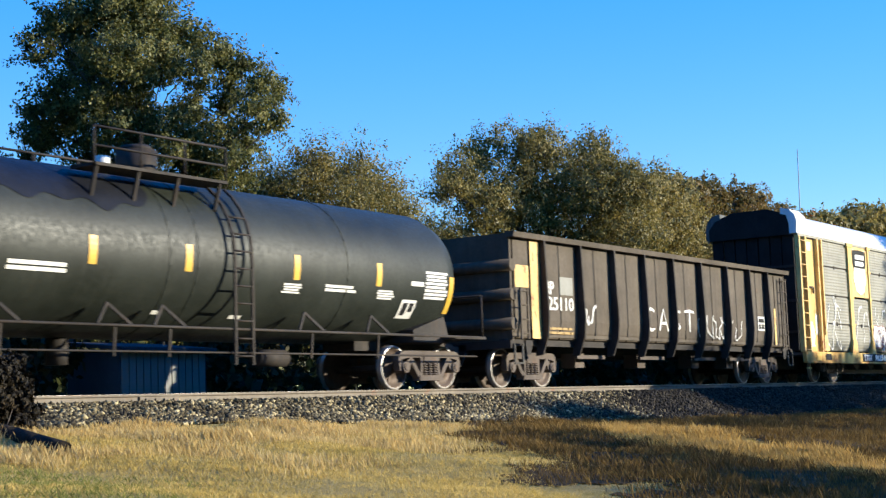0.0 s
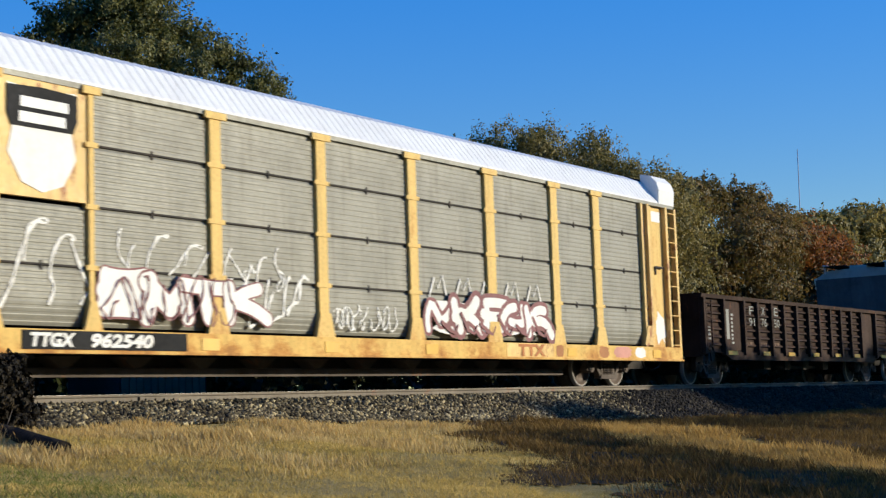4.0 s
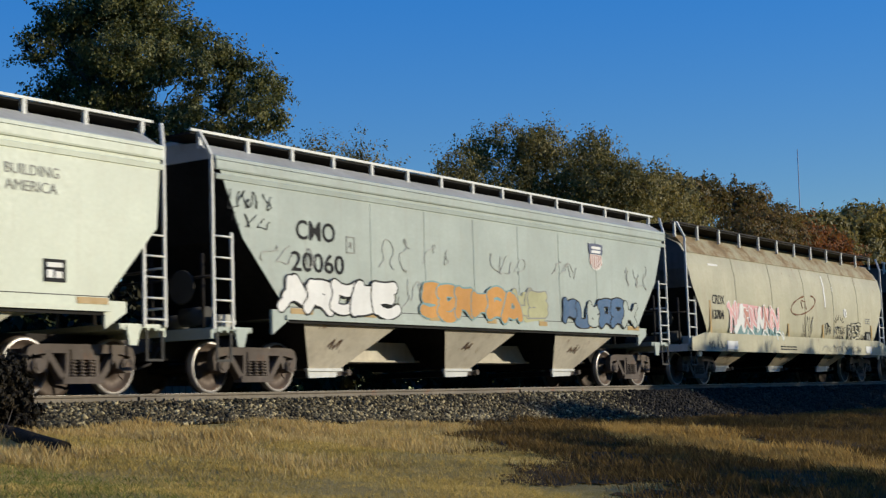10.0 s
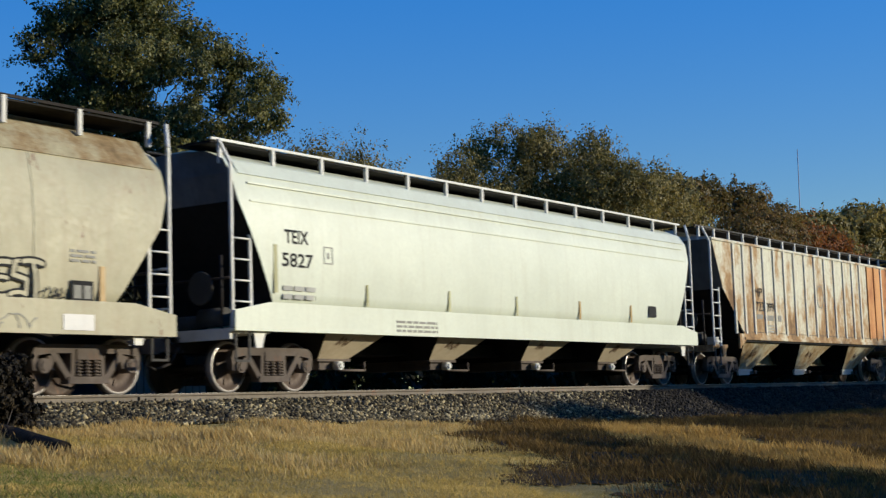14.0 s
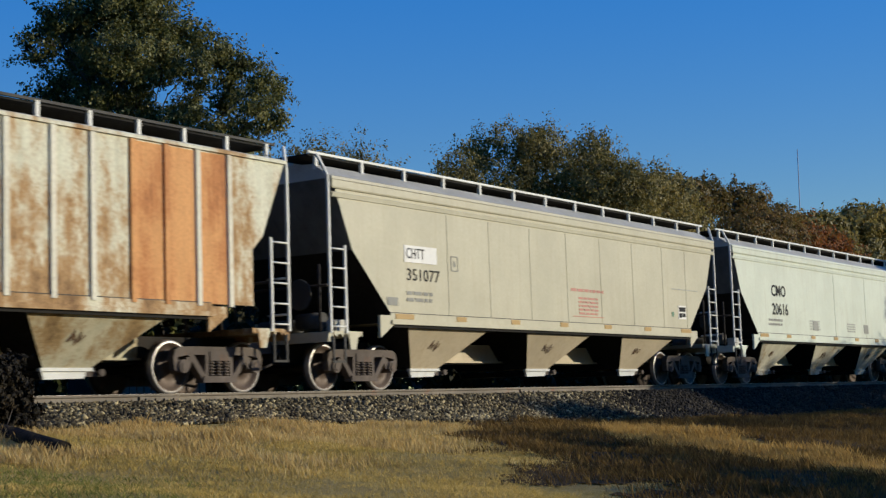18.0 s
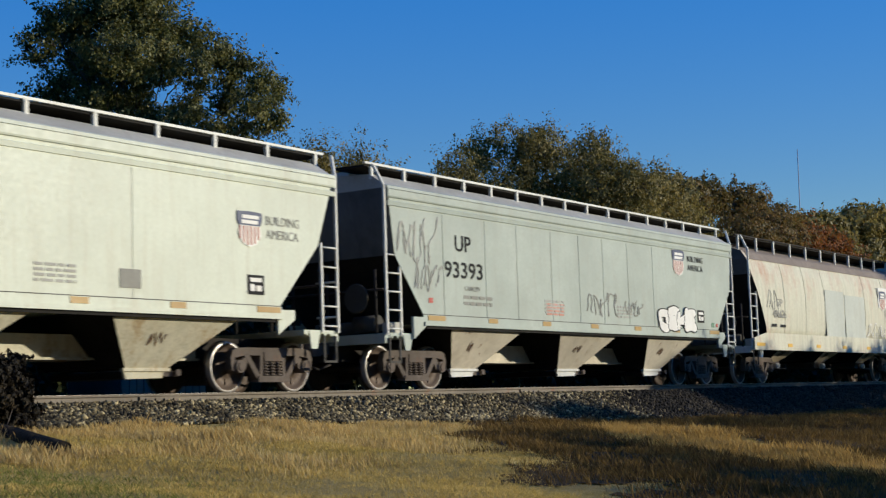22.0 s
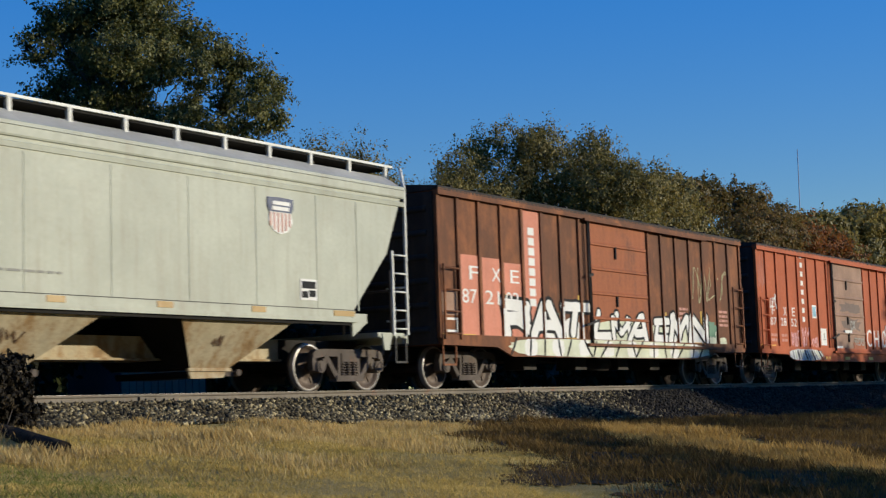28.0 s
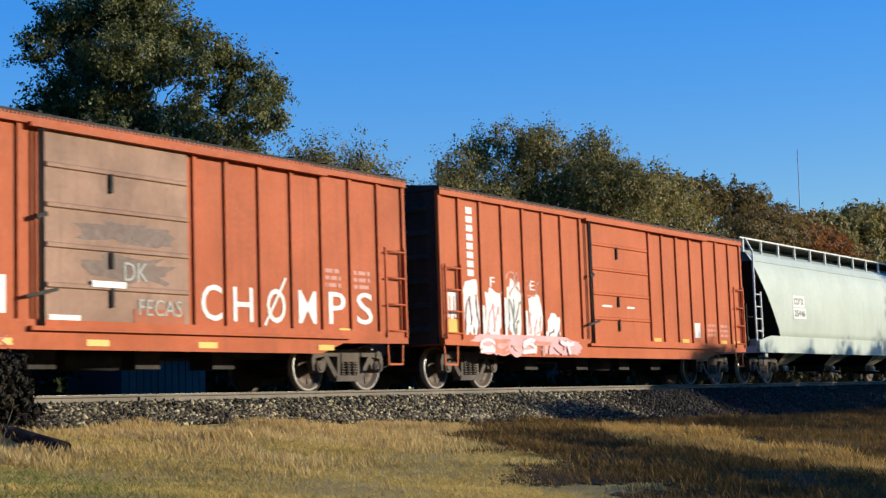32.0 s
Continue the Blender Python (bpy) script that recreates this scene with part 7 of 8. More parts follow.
    rough_lines(c, r, 2.4, 1.72, 0.9, 0.26, 2, "grey_mark")
    p = plate(c, "service_label", 14.75, 1.72, 0.46, 0.36, "white_mark")
    marks(p, [(14.79, 1.76, 0.16, 0.12), (14.99, 1.78, 0.18, 0.10), (14.79, 1.92, 0.38, 0.12)], "black_mark", -1.584, "label_window")
    outline(c, 4.0, 2.4, 0.26, 0.32)
    plate(c, "green_tag", 14.35, 1.78, 0.12, 0.12, "tag_green")
    plate(c, "grey_overpaint", 1.75, 1.62, 0.35, 0.16, "grey_mark")
    rough_lines(c, r, 14.4, 2.5, 1.6, 0.05, 1, "faint_mark")
    # pale hopper
    c = place(hopper(200.85, 16.7, "pale green-white covered hopper with black number", "pale", bays3(2.55, 2.4, 4.45), posts=13, bay_mat="pale_bay", gates="pale_bay", seams=(8.4, 11.5), cut_top=3.15, slope=0.95), 200.85)
    big_print(c, "CMO", "20616", 2.92, 2.62, 2.06, 0.34, 1.14, 1.28, xn=2.92)
    shield(c, 13.92, 2.48, 0.6, 0.62)
    slogan(c, 14.65, 2.66, w=0.9)
    small_marks(c, r, 16.7, xa=2.6)
    for x in (6.3, 11.2):
        plate(c, "grey_patch", x, 1.64, 0.45, 0.3, "grey_mark")
    # grey-green hopper
    c = place(hopper(219.0, 16.75, "grey-green covered hopper with black number and scrawled graffiti", "grey_blue", bays3(2.65, 2.35, 4.50), posts=16, bay_mat="grey_bay", seams=(2.0, 3.6, 4.9, 6.4, 7.7, 8.9, 10.2, 11.6), cut_top=2.85, slope=0.80), 219.0)
    big_print(c, "UP", "93393", 2.43, 2.84, 2.28, 0.33, 0.6, 1.44, xn=2.02)
    shield(c, 12.80, 2.88, 0.68, 0.70)
    slogan(c, 13.70, 3.06, w=1.0, material="black_mark")
    tag_letters(c, r, 11.9, 13.9, 1.36, 2.05, 4, "white_mark", "black_mark", -1.60, forms="OEKE", exact=True, fat=1.3, rim=1.25)
    scrawl(c, r, 8.0, 9.8, 1.65, 2.25, 5, "grey_mark", -1.577, 0.04)
    scrawl(c, r, 9.95, 10.95, 1.7, 2.1, 4, "grey_mark", -1.577, 0.04)
    scrawl(c, r, 0.4, 1.8, 2.5, 3.5, 5, "faint_mark", -1.577, 0.04)
    scrawl(c, r, 1.0, 1.9, 1.9, 2.6, 4, "faint_mark", -1.577, 0.03)
    letters(c, "CAPACITY", 2.75, 2.02, 0.10, "grey_mark", -1.575, 0.6)
    rough_lines(c, r, 6.1, 1.62, 0.8, 0.3, 4, "faded_red")
    small_marks(c, r, 16.75, xa=2.7)
    plate(c, "green_tag", 15.1, 1.55, 0.16, 0.13, "tag_green")
    plate(c, "red_tag", 15.4, 1.56, 0.1, 0.1, "red_mark")
    plate(c, "red_patch", 1.42, 1.72, 0.14, 0.1, "red_mark")
    # pinkish round-sided hopper
    c = place(hopper(236.95, 15.45, "faded pinkish-tan round-sided hopper with repainted squares", "pink_tan", bays3(2.75, 1.1, 4.0), sill=(1.32, 1.38), eave=3.92, z_rail=4.36, posts=12, curved=True, roof="brown_roof", rail="rail_white", sill_full=True, reflect="reflector", seams=(2.6, 4.4, 6.1, 10.1, 12.2), bay_mat="sand_bay", cut_top=3.35, slope=0.58, wb=0.42, bay_bottom=0.66, roof_rise=0.22, trucks=(1.6, 1.22), edge="underframe", capstans=True), 236.95)
    plate(c, "repainted_square", 6.15, 1.45, 1.75, 1.55, "patch", -1.605, "paler repainted square")
    plate(c, "repainted_square", 8.0, 1.45, 2.0, 1.45, "patch", -1.605, "paler repainted square")
    plate(c, "sign_patch", 11.55, 2.60, 1.8, 0.72, "white_mark", -1.607, "white sign patch")
    shield(c, 11.65, 2.50, 0.62, 0.70, -1.612)
    slogan(c, 12.40, 2.72, -1.615, "grey_mark", 0.85)
    big_print(c, "SP", "496626", 1.92, 2.31, 1.97, 0.23, 0.5, 1.08, "grey_mark", -1.602, 1.60)
    marks(c, [(1.5, 1.68, 0.4, 0.09), (2.2, 1.68, 0.42, 0.08)], "black_mark", -1.59)
    scrawl(c, r, 1.2, 2.0, 2.2, 2.8, 3, "faint_mark", -1.605, 0.04)
    scrawl(c, r, 10.2, 13.2, 1.5, 2.0, 8, "white_mark", -1.60, 0.04)
    # light grey hopper, seams bowed
    c = place(hopper(253.4, 17.85, "light grey covered hopper with shield emblem and brown bays", "grey_warm", bays3(2.9, 2.35, 4.50), posts=16, bay_mat="brown_bay", gates="brown_bay", seams=(5.0, 6.7, 8.3, 10.0, 11.7, 13.35, 15.0, 16.2), cut_top=3.25, slope=0.95, trucks=(1.6, 1.35)), 253.4)
    big_print(c, "CMO", "20023", 2.75, 2.70, 2.18, 0.33, 1.0, 1.3)
    shield(c, 13.66, 2.76, 0.66, 0.66)
    p = plate(c, "service_label", 14.5, 1.62, 0.46, 0.38, "white_mark")
    marks(p, [(14.54, 1.66, 0.16, 0.12), (14.74, 1.68, 0.18, 0.12), (14.54, 1.83, 0.38, 0.13)], "black_mark", -1.584, "label_window")
    outline(c, 4.6, 2.5, 0.26, 0.32)
    rough_lines(c, r, 3.0, 1.75, 0.9, 0.25, 2, "grey_mark")
    rough_lines(c, r, 7.6, 1.78, 1.4, 0.07, 1, "grey_mark")
    # last, pale rounded hopper
    c = place(hopper(322.2, 17.0, "pale grey-green round-sided hopper with small stencils", "pale_grey", bays3(2.9, 1.5, 4.2), sill=(1.24, 1.30), eave=3.88, z_rail=4.30, posts=13, curved=True, roof="pale_grey", sill_full=True, reflect=None, seams=(), bay_mat="sand_bay", cut_top=3.5, slope=0.85, wb=0.4, bay_bottom=0.58, roof_rise=0.2, capstans=True), 322.2)
    plate(c, "white_patch", 2.9, 2.34, 1.0, 0.36, "white_mark", -1.602)
    plate(c, "white_patch", 2.9, 1.97, 1.1, 0.34, "white_mark", -1.602)
    big_print(c, "COTX", "25446", 3.0, 2.42, 2.05, 0.2, 0.8, 0.9, "grey_mark", -1.61)


make_tank_car()
make_coal_gondola()
make_autorack()
make_low_gondola()
make_hoppers()
make_boxcars()


# ---- ground, track bed and rails ----
def ground_z(x, y):
    """Lawn that rises from the camera to the bank, a shallow ditch towards the right, ballast shoulder, flat land behind."""
    lawn = -1.9 + 1.45 * (y + 18.6) / 15.8
    lawn = np.where(y < -18.6, -1.9 + 0.02 * (y + 18.6), lawn)
    run = np.clip((x - 14.0) / 30.0, 0, 1)
    ditch = 0.85 * run * np.exp(-((y + 4.2) / 1.9) ** 2)
    lawn = lawn - ditch + 0.05 * np.sin(x * 0.9 + 1.3 * y) * np.cos(0.7 * y) + 0.03 * np.sin(2.3 * x + 0.4)
    toe = 2.7 + 0.5 * run
    low = -0.46 - 0.75 * run
    shoulder = np.where(np.abs(y) < 1.55, -0.19, -0.19 + (low + 0.19) * np.clip((np.abs(y) - 1.55) / (toe - 1.55), 0, 1))
    back = np.maximum(-0.55 + 0.0 * y, -0.9)
    side = np.clip((-y - toe) / 0.9, 0, 1)
    front = shoulder * (1 - side) + lawn * side
    rear = np.where(y < 3.4, np.maximum(shoulder, -0.55), back)
    far = np.clip((np.abs(x - 30) - 120) / 200, 0, 1)
    z = np.where(y < 0, front, rear)
    return z * (1 - far) + (-0.8) * far


def axis(lo, hi, step, reach):
    a = list(np.arange(lo, hi + step / 2, step))
    k, up, dn = step, [a[-1]], [a[0]]
    while up[-1] < reach:
        k *= 1.35
        up.append(up[-1] + k)
    k = step
    while dn[-1] > -reach:
        k *= 1.35
        dn.append(dn[-1] - k)
    return np.array(dn[:0:-1] + a + up[1:])


def sheet(name, xs, ys, zf, material):
    X, Y = np.meshgrid(xs, ys)
    Z = zf(X, Y)
    v = np.stack([X, Y, Z], -1).reshape(-1, 3)
    n = len(xs)
    i = (np.arange(len(ys) - 1)[:, None] * n + np.arange(n - 1)).ravel()
    f = np.stack([i, i + 1, i + n + 1, i + n], 1)
    me = bpy.data.meshes.new(name)
    me.from_pydata(v.tolist(), [], f.tolist())
    me.polygons.foreach_set("use_smooth", [True] * len(f))
    me.materials.append(material)
    return new(name, me)


def ground_material():
    m, ns, ls, bs = mat_base("ground")
    co = ns.new("ShaderNodeTexCoord").outputs["Object"]
    big = noise_node(ns, ls, co, 0.45, 5)
    mid = noise_node(ns, ls, co, 3.5, 8, 0.7)
    fine = noise_node(ns, ls, co, 40, 6, 0.7)
    c = blend(ns, ls, ramp(ns, ls, big, 0.38, 0.62), (0.37, 0.29, 0.085), (0.54, 0.395, 0.145))
    c = blend(ns, ls, ramp(ns, ls, mid, 0.4, 0.7), c, (0.56, 0.43, 0.19))
    c = blend(ns, ls, ramp(ns, ls, fine, 0.35, 0.7, 0, 0.45), c, (0.16, 0.13, 0.05))
    ls.new(c, bs.inputs["Base Color"])
    bs.inputs["Roughness"].default_value = 0.95
    bs.inputs["Specular IOR Level"].default_value = 0.1
    b = ns.new("ShaderNodeBump")
    b.inputs["Strength"].default_value, b.inputs["Distance"].default_value = 1.0, 0.06
    ls.new(fine, b.inputs["Height"])
    ls.new(b.outputs[0], bs.inputs["Normal"])
    return m


ground = sheet("ground", axis(-8, 62, 0.4, 3000), axis(-22, 8, 0.22, 3000), ground_z, ground_material())
tagged(ground, "dry yellow-green grassy ground rising to the railway", "ground", kind="structure")

bed = sheet("track_bed", np.arange(-60, 200.1, 0.5), np.array([-3.3, -3.0, -2.7, -2.3, -1.9, -1.55, -1.4, 0, 1.4, 1.55, 2.2, 2.9]),
            lambda x, y: ground_z(x, y) + 0.02 - 0.03 * (np.abs(y) > 2.6), M["stone_bed"])
tagged(bed, "grey crushed-stone track bed", "track bed", kind="structure")


def rail_profile():
    half = [(0.070, -0.172), (0.070, -0.160), (0.012, -0.140), (0.009, -0.050), (0.036, -0.036), (0.036, -0.006), (0.028, 0.0)]
    return half + [(-a, b) for a, b in reversed(half)]


track = thing("railway_track", "rusty steel rails on dark wooden sleepers", "railway track")
for s in (-1, 1):
    bm = bmesh.new()
    prism(bm, [(s * 0.755 + a, b) for a, b in rail_profile()], "x", -60, 200)
    r = part("rail", bm, "rail_rust", track)
    one("rail_top", "rail_head", r, box, -60, 200, s * 0.755 - 0.026, s * 0.755 + 0.026, -0.001, 0.0015)
bm = bmesh.new()
box(bm, -0.115, 0.115, -1.3, 1.3, -0.36, -0.175)
tie = part("sleeper", bm, "tie_wood", track)
tie.location.x = 10.0
for i in range(1, 80):
    again(tie, track, 10.0 + 0.53 * i)
bm = bmesh.new()
box(bm, -0.09, 0.09, -0.86, -0.65, -0.178, -0.158)
for x in (-0.05, 0.05):
    box(bm, x - 0.015, x + 0.015, -0.85, -0.82, -0.16, -0.13)
tp = part("tie_plate", bm, "rail_rust", track)
tp.location.x = 10.0
for i in range(1, 80):
    again(tp, track, 10.0 + 0.53 * i)
for x in (17.7, 29.6, 41.5):
    bm = bmesh.new()
    box(bm, x - 0.45, x + 0.45, -0.80, -0.766, -0.13, -0.045)
    for k in (-0.32, -0.1, 0.1, 0.32):
        tube(bm, (x + k, -0.83, -0.09), (x + k, -0.79, -0.09), 0.018, 6)
    part("joint_bar", bm, "rail_rust", track)


def quick_mesh(name, verts, faces, material):
    """A mesh from arrays: verts (n,3), faces (m,k)."""
    me = bpy.data.meshes.new(name)
    m, k = faces.shape
    me.vertices.add(len(verts))
    me.vertices.foreach_set("co", np.ascontiguousarray(verts, dtype=np.float32).ravel())
    me.loops.add(m * k)
    me.loops.foreach_set("vertex_index", np.ascontiguousarray(faces, dtype=np.int32).ravel())
    me.polygons.add(m)
    me.polygons.foreach_set("loop_start", np.arange(m, dtype=np.int32) * k)
    me.update(calc_edges=True)
    me.materials.append(M[material])
    return new(name, me)


def scatter(name, verts, faces, material, label, category):
    return tagged(quick_mesh(name, verts, faces, material), label, category, kind="stuff")


def many(base_v, base_f, M3, pos):
    """Copies of a small mesh: M3 (n,3,3) matrices, pos (n,3)."""
    n, k = len(pos), len(base_v)
    v = np.einsum("nij,kj->nki", M3, base_v) + pos[:, None, :]
    f = base_f[None] + (np.arange(n) * k)[:, None, None]
    return v.reshape(-1, 3), f.reshape(-1, base_f.shape[1])


def rand_rot(rng, n):
    q = rng.normal(size=(n, 4))
    q /= np.linalg.norm(q, axis=1)[:, None]
    w, x, y, z = q.T
    return np.stack([1 - 2 * (y * y + z * z), 2 * (x * y - z * w), 2 * (x * z + y * w), 2 * (x * y + z * w), 1 - 2 * (x * x + z * z), 2 * (y * z - x * w),
                     2 * (x * z - y * w), 2 * (y * z + x * w), 1 - 2 * (x * x + y * y)], 1).reshape(-1, 3, 3)


def ballast():
    rng = np.random.default_rng(2)
    n = 42000
    x = 11 + 50 * rng.random(n) ** 1.5
    y = -1.25 - 1.95 * rng.random(n) ** 0.9 - 0.3 * np.clip((x - 14) / 30, 0, 1) * rng.random(n)
    z = ground_z(x, y) + 0.02 + 0.015 * rng.random(n)
    bv = np.array([(1, 0, 0), (-1, 0.1, 0.1), (0.1, 1, -0.1), (0, -0.9, 0.1), (0.1, 0.1, 0.8), (0, -0.1, -0.8)]) * 0.5
    bf = np.array([(0, 2, 4), (2, 1, 4), (1, 3, 4), (3, 0, 4), (2, 0, 5), (1, 2, 5), (3, 1, 5), (0, 3, 5)])
    s = rng.uniform(0.05, 0.14, (n, 1, 1)) * rng.uniform(0.7, 1.2, (n, 1, 3))
    turn, at = rand_rot(rng, n) * s, np.stack([x, y, z], 1)
    # Stones past this wavering edge carry the tree shade in their colour.
    in_shade = x + 2.0 * tuft(0.5 * x, y, 3) + 1.5 * rng.normal(size=n) > 31.0 + 1.6 * (y + 2.4)
    for name, sel, m, label in (("ballast", ~in_shade, "stone", "loose grey crushed stone beside the rails"), ("shaded_ballast", in_shade, "shaded_stone", "crushed stone beside the rails, darkened for tree shade")):
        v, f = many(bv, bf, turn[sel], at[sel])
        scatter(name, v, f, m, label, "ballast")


def grass(name, material, label, n, area, h, lean, width, seed, keep=None):
    """Bent blades, each of two triangles."""
    rng = np.random.default_rng(seed)
    x = area[0] + (area[1] - area[0]) * rng.random(n)
    y = area[2] + (area[3] - area[2]) * rng.random(n)
    clump = tuft(x * 0.8, y * 0.8, seed)
    fine = tuft(x * 5.0, y * 5.0, seed + 0.5)
    ok = np.ones(n, bool) if keep is None else keep(x, y, clump, rng.random(n))
    x, y, clump, fine = x[ok], y[ok], clump[ok], fine[ok]
    n = len(x)
    z = ground_z(x, y) - 0.01
    hh = h * (0.5 + 0.6 * rng.random(n)) * (1 + 0.4 * clump) * (1 + 0.3 * fine)
    a = rng.random(n) * 2 * math.pi
    d = np.stack([np.cos(a), np.sin(a)], 1)
    ln = (lean * hh * (0.3 + rng.random(n)))[:, None] * d + (0.08 * hh)[:, None] * np.array([[-0.6, 0.6]])
    b = a + rng.normal(size=n) * 0.8
    side = np.stack([-np.sin(b), np.cos(b)], 1) * (width * (0.6 + 0.8 * rng.random(n)))[:, None]
    base = np.stack([x, y], 1)
    P = np.zeros((n, 4, 3))
    P[:, 0, :2], P[:, 0, 2] = base - side, z
    P[:, 1, :2], P[:, 1, 2] = base + side, z
    P[:, 2, :2], P[:, 2, 2] = base + 0.4 * ln + side * 0.6, z + 0.6 * hh
    P[:, 3, :2], P[:, 3, 2] = base + ln, z + hh
    k = (np.arange(n) * 4)[:, None, None]
    f = (np.array([[0, 1, 2], [0, 2, 3]])[None] + k).reshape(-1, 3)
    scatter(name, P.reshape(-1, 3), f, material, label, "grass")


def tuft(x, y, seed):
    """Smooth uneven field between -1 and 1."""
    s = 1.7 * seed
    v = np.sin(x * 1.9 + 2.1 * y + s) + np.sin(2.7 * x - 1.3 * y + 2 * s) + np.sin(-0.8 * x + 3.3 * y + 3 * s + np.sin(1.1 * x + s)) + 0.7 * np.sin(4.9 * x + 4.1 * y - s)
    return v / 3.0


def in_view(x, y, margin=2.0):
    """The wedge of lawn before the viewer."""
    d = np.stack([x - EYE.x, y - EYE.y])
    ahead = d[0] * math.sin(YAW) + d[1] * math.cos(YAW)
    across = d[0] * math.cos(YAW) - d[1] * math.sin(YAW)
    return (ahead > 6) & (np.abs(across) < 0.31 * ahead + margin * 0.4)


# ---- trees, hedges, far things ----
def leaves(name, rng, blobs, per, size, material, parent, spread=0.30, label="", clump=18):
    """Leaf clumps on the shells of uneven lobes: small bent quads in loose sprays."""
    cs, cc, cr = [], [], []
    for bx, by, bz, br in blobs:
        k = max(6, int(per * br * br * 18 / clump))
        u = rng.normal(size=(k, 3))
        u /= np.linalg.norm(u, axis=1)[:, None]
        rad = br * (0.35 + 0.72 * rng.random((k, 1)) ** 0.7)
        cs.append(np.array([bx, by, bz]) + u * rad * np.array([1, 1, 0.9]))
        cc.append(np.full((k, 3), (bx, by, bz)))
        cr.append(np.full(k, br))
    cs = np.concatenate(cs)
    m = clump
    n = len(cs) * m
    twig = rng.normal(size=(len(cs), 3))
    twig[:, 2] = twig[:, 2] * 0.6 + 0.25
    twig /= np.linalg.norm(twig, axis=1)[:, None]
    reach = spread * (0.8 + 2.0 * rng.random((len(cs), 1)) ** 1.5)
    along = np.repeat(twig * reach, m, 0) * rng.random((n, 1)) ** 0.8
    pos = np.repeat(cs, m, 0) + along + rng.normal(size=(n, 3)) * spread * 0.28
    bv = np.array([(-0.5, 0, 0), (0, -0.28, 0.06), (0.5, 0, 0), (0, 0.28, 0.06)])
    bf = np.array([(0, 1, 2, 3)])
    s = size * rng.uniform(0.6, 1.4, (n, 1, 1))
    nrm = np.repeat(cs - np.concatenate(cc), m, 0) / np.repeat(np.concatenate(cr), m)[:, None] + 0.5 * np.repeat(twig, m, 0) + 0.55 * rng.normal(size=(n, 3))
    nrm /= np.linalg.norm(nrm, axis=1)[:, None]
    tan = np.cross(nrm, rng.normal(size=(n, 3)))
    tan /= np.linalg.norm(tan, axis=1)[:, None]
    v, f = many(bv, bf, np.stack([tan, np.cross(nrm, tan), nrm], 2) * s, pos)
    ob = quick_mesh(name, v, f, material)
    ob.parent = parent
    return tagged(ob, label)


def tree(label, base, blobs, material, per=26, size=0.17, seed=1, trunk=0.28, category="tree", spread=0.30, group="", clump=18, limb=0.20):
    t = thing("tree", label, category, group)
    rng = np.random.default_rng(seed)
    rnd = random.Random(seed)
    base = Vector(base)
    top = Vector(max(blobs, key=lambda b: b[2])[:3])
    mid = base.lerp(top, 0.45) + Vector((rnd.uniform(-0.3, 0.3), rnd.uniform(-0.3, 0.3), 0))
    bm = bmesh.new()
    tube(bm, base, base.lerp(mid, 0.5), trunk, 10, trunk * 0.8)
    tube(bm, base.lerp(mid, 0.5), mid, trunk * 0.8, 10, trunk * 0.62)
    tube(bm, mid, top, trunk * 0.62, 8, trunk * 0.12)
    part("trunk", bm, "bark", t)
    bm = bmesh.new()
    for b in blobs:
        c = Vector(b[:3])
        k = min(0.95, max(0.15, (c.z - base.z) / max(0.1, top.z - base.z) - 0.25))
        st = (base.lerp(mid, k / 0.45) if k < 0.45 else mid.lerp(top, (k - 0.45) / 0.55))
        h = st.lerp(c, 0.55) + Vector((rnd.uniform(-0.3, 0.3), rnd.uniform(-0.3, 0.3), 0.3))
        tube(bm, st, h, trunk * limb, 6, trunk * limb * 0.7)
        tube(bm, h, c, trunk * limb * 0.7, 6, trunk * limb * 0.35)
        for j in range(9):
            q = c + Vector((rnd.gauss(0, 1), rnd.gauss(0, 1), rnd.gauss(0.2, 0.8))).normalized() * b[3] * rnd.uniform(0.6, 1.12)
            w = c.lerp(q, 0.5) + Vector((0, 0, rnd.uniform(-0.1, 0.2)))
            tube(bm, c, w, trunk * 0.09, 5, trunk * 0.06)
            tube(bm, w, q, trunk * 0.06, 4, trunk * 0.02)
    part("branching", bm, "bark", t)
    leaves("crown", rng, blobs, per, size, material, t, spread, "", clump)
    return t


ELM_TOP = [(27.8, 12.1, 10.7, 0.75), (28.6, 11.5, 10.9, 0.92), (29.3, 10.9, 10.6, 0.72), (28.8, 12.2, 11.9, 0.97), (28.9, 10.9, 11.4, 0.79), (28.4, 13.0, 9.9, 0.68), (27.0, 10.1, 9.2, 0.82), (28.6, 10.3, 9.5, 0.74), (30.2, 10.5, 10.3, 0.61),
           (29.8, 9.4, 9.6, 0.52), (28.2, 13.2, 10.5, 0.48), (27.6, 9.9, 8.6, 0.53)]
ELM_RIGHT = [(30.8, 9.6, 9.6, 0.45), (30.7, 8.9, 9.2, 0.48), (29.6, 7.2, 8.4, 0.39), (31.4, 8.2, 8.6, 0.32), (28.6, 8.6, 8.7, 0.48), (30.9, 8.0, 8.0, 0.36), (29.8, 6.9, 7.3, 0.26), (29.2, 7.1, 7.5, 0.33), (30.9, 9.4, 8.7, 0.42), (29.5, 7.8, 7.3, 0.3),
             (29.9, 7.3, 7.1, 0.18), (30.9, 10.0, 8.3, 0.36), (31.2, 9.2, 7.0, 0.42)]
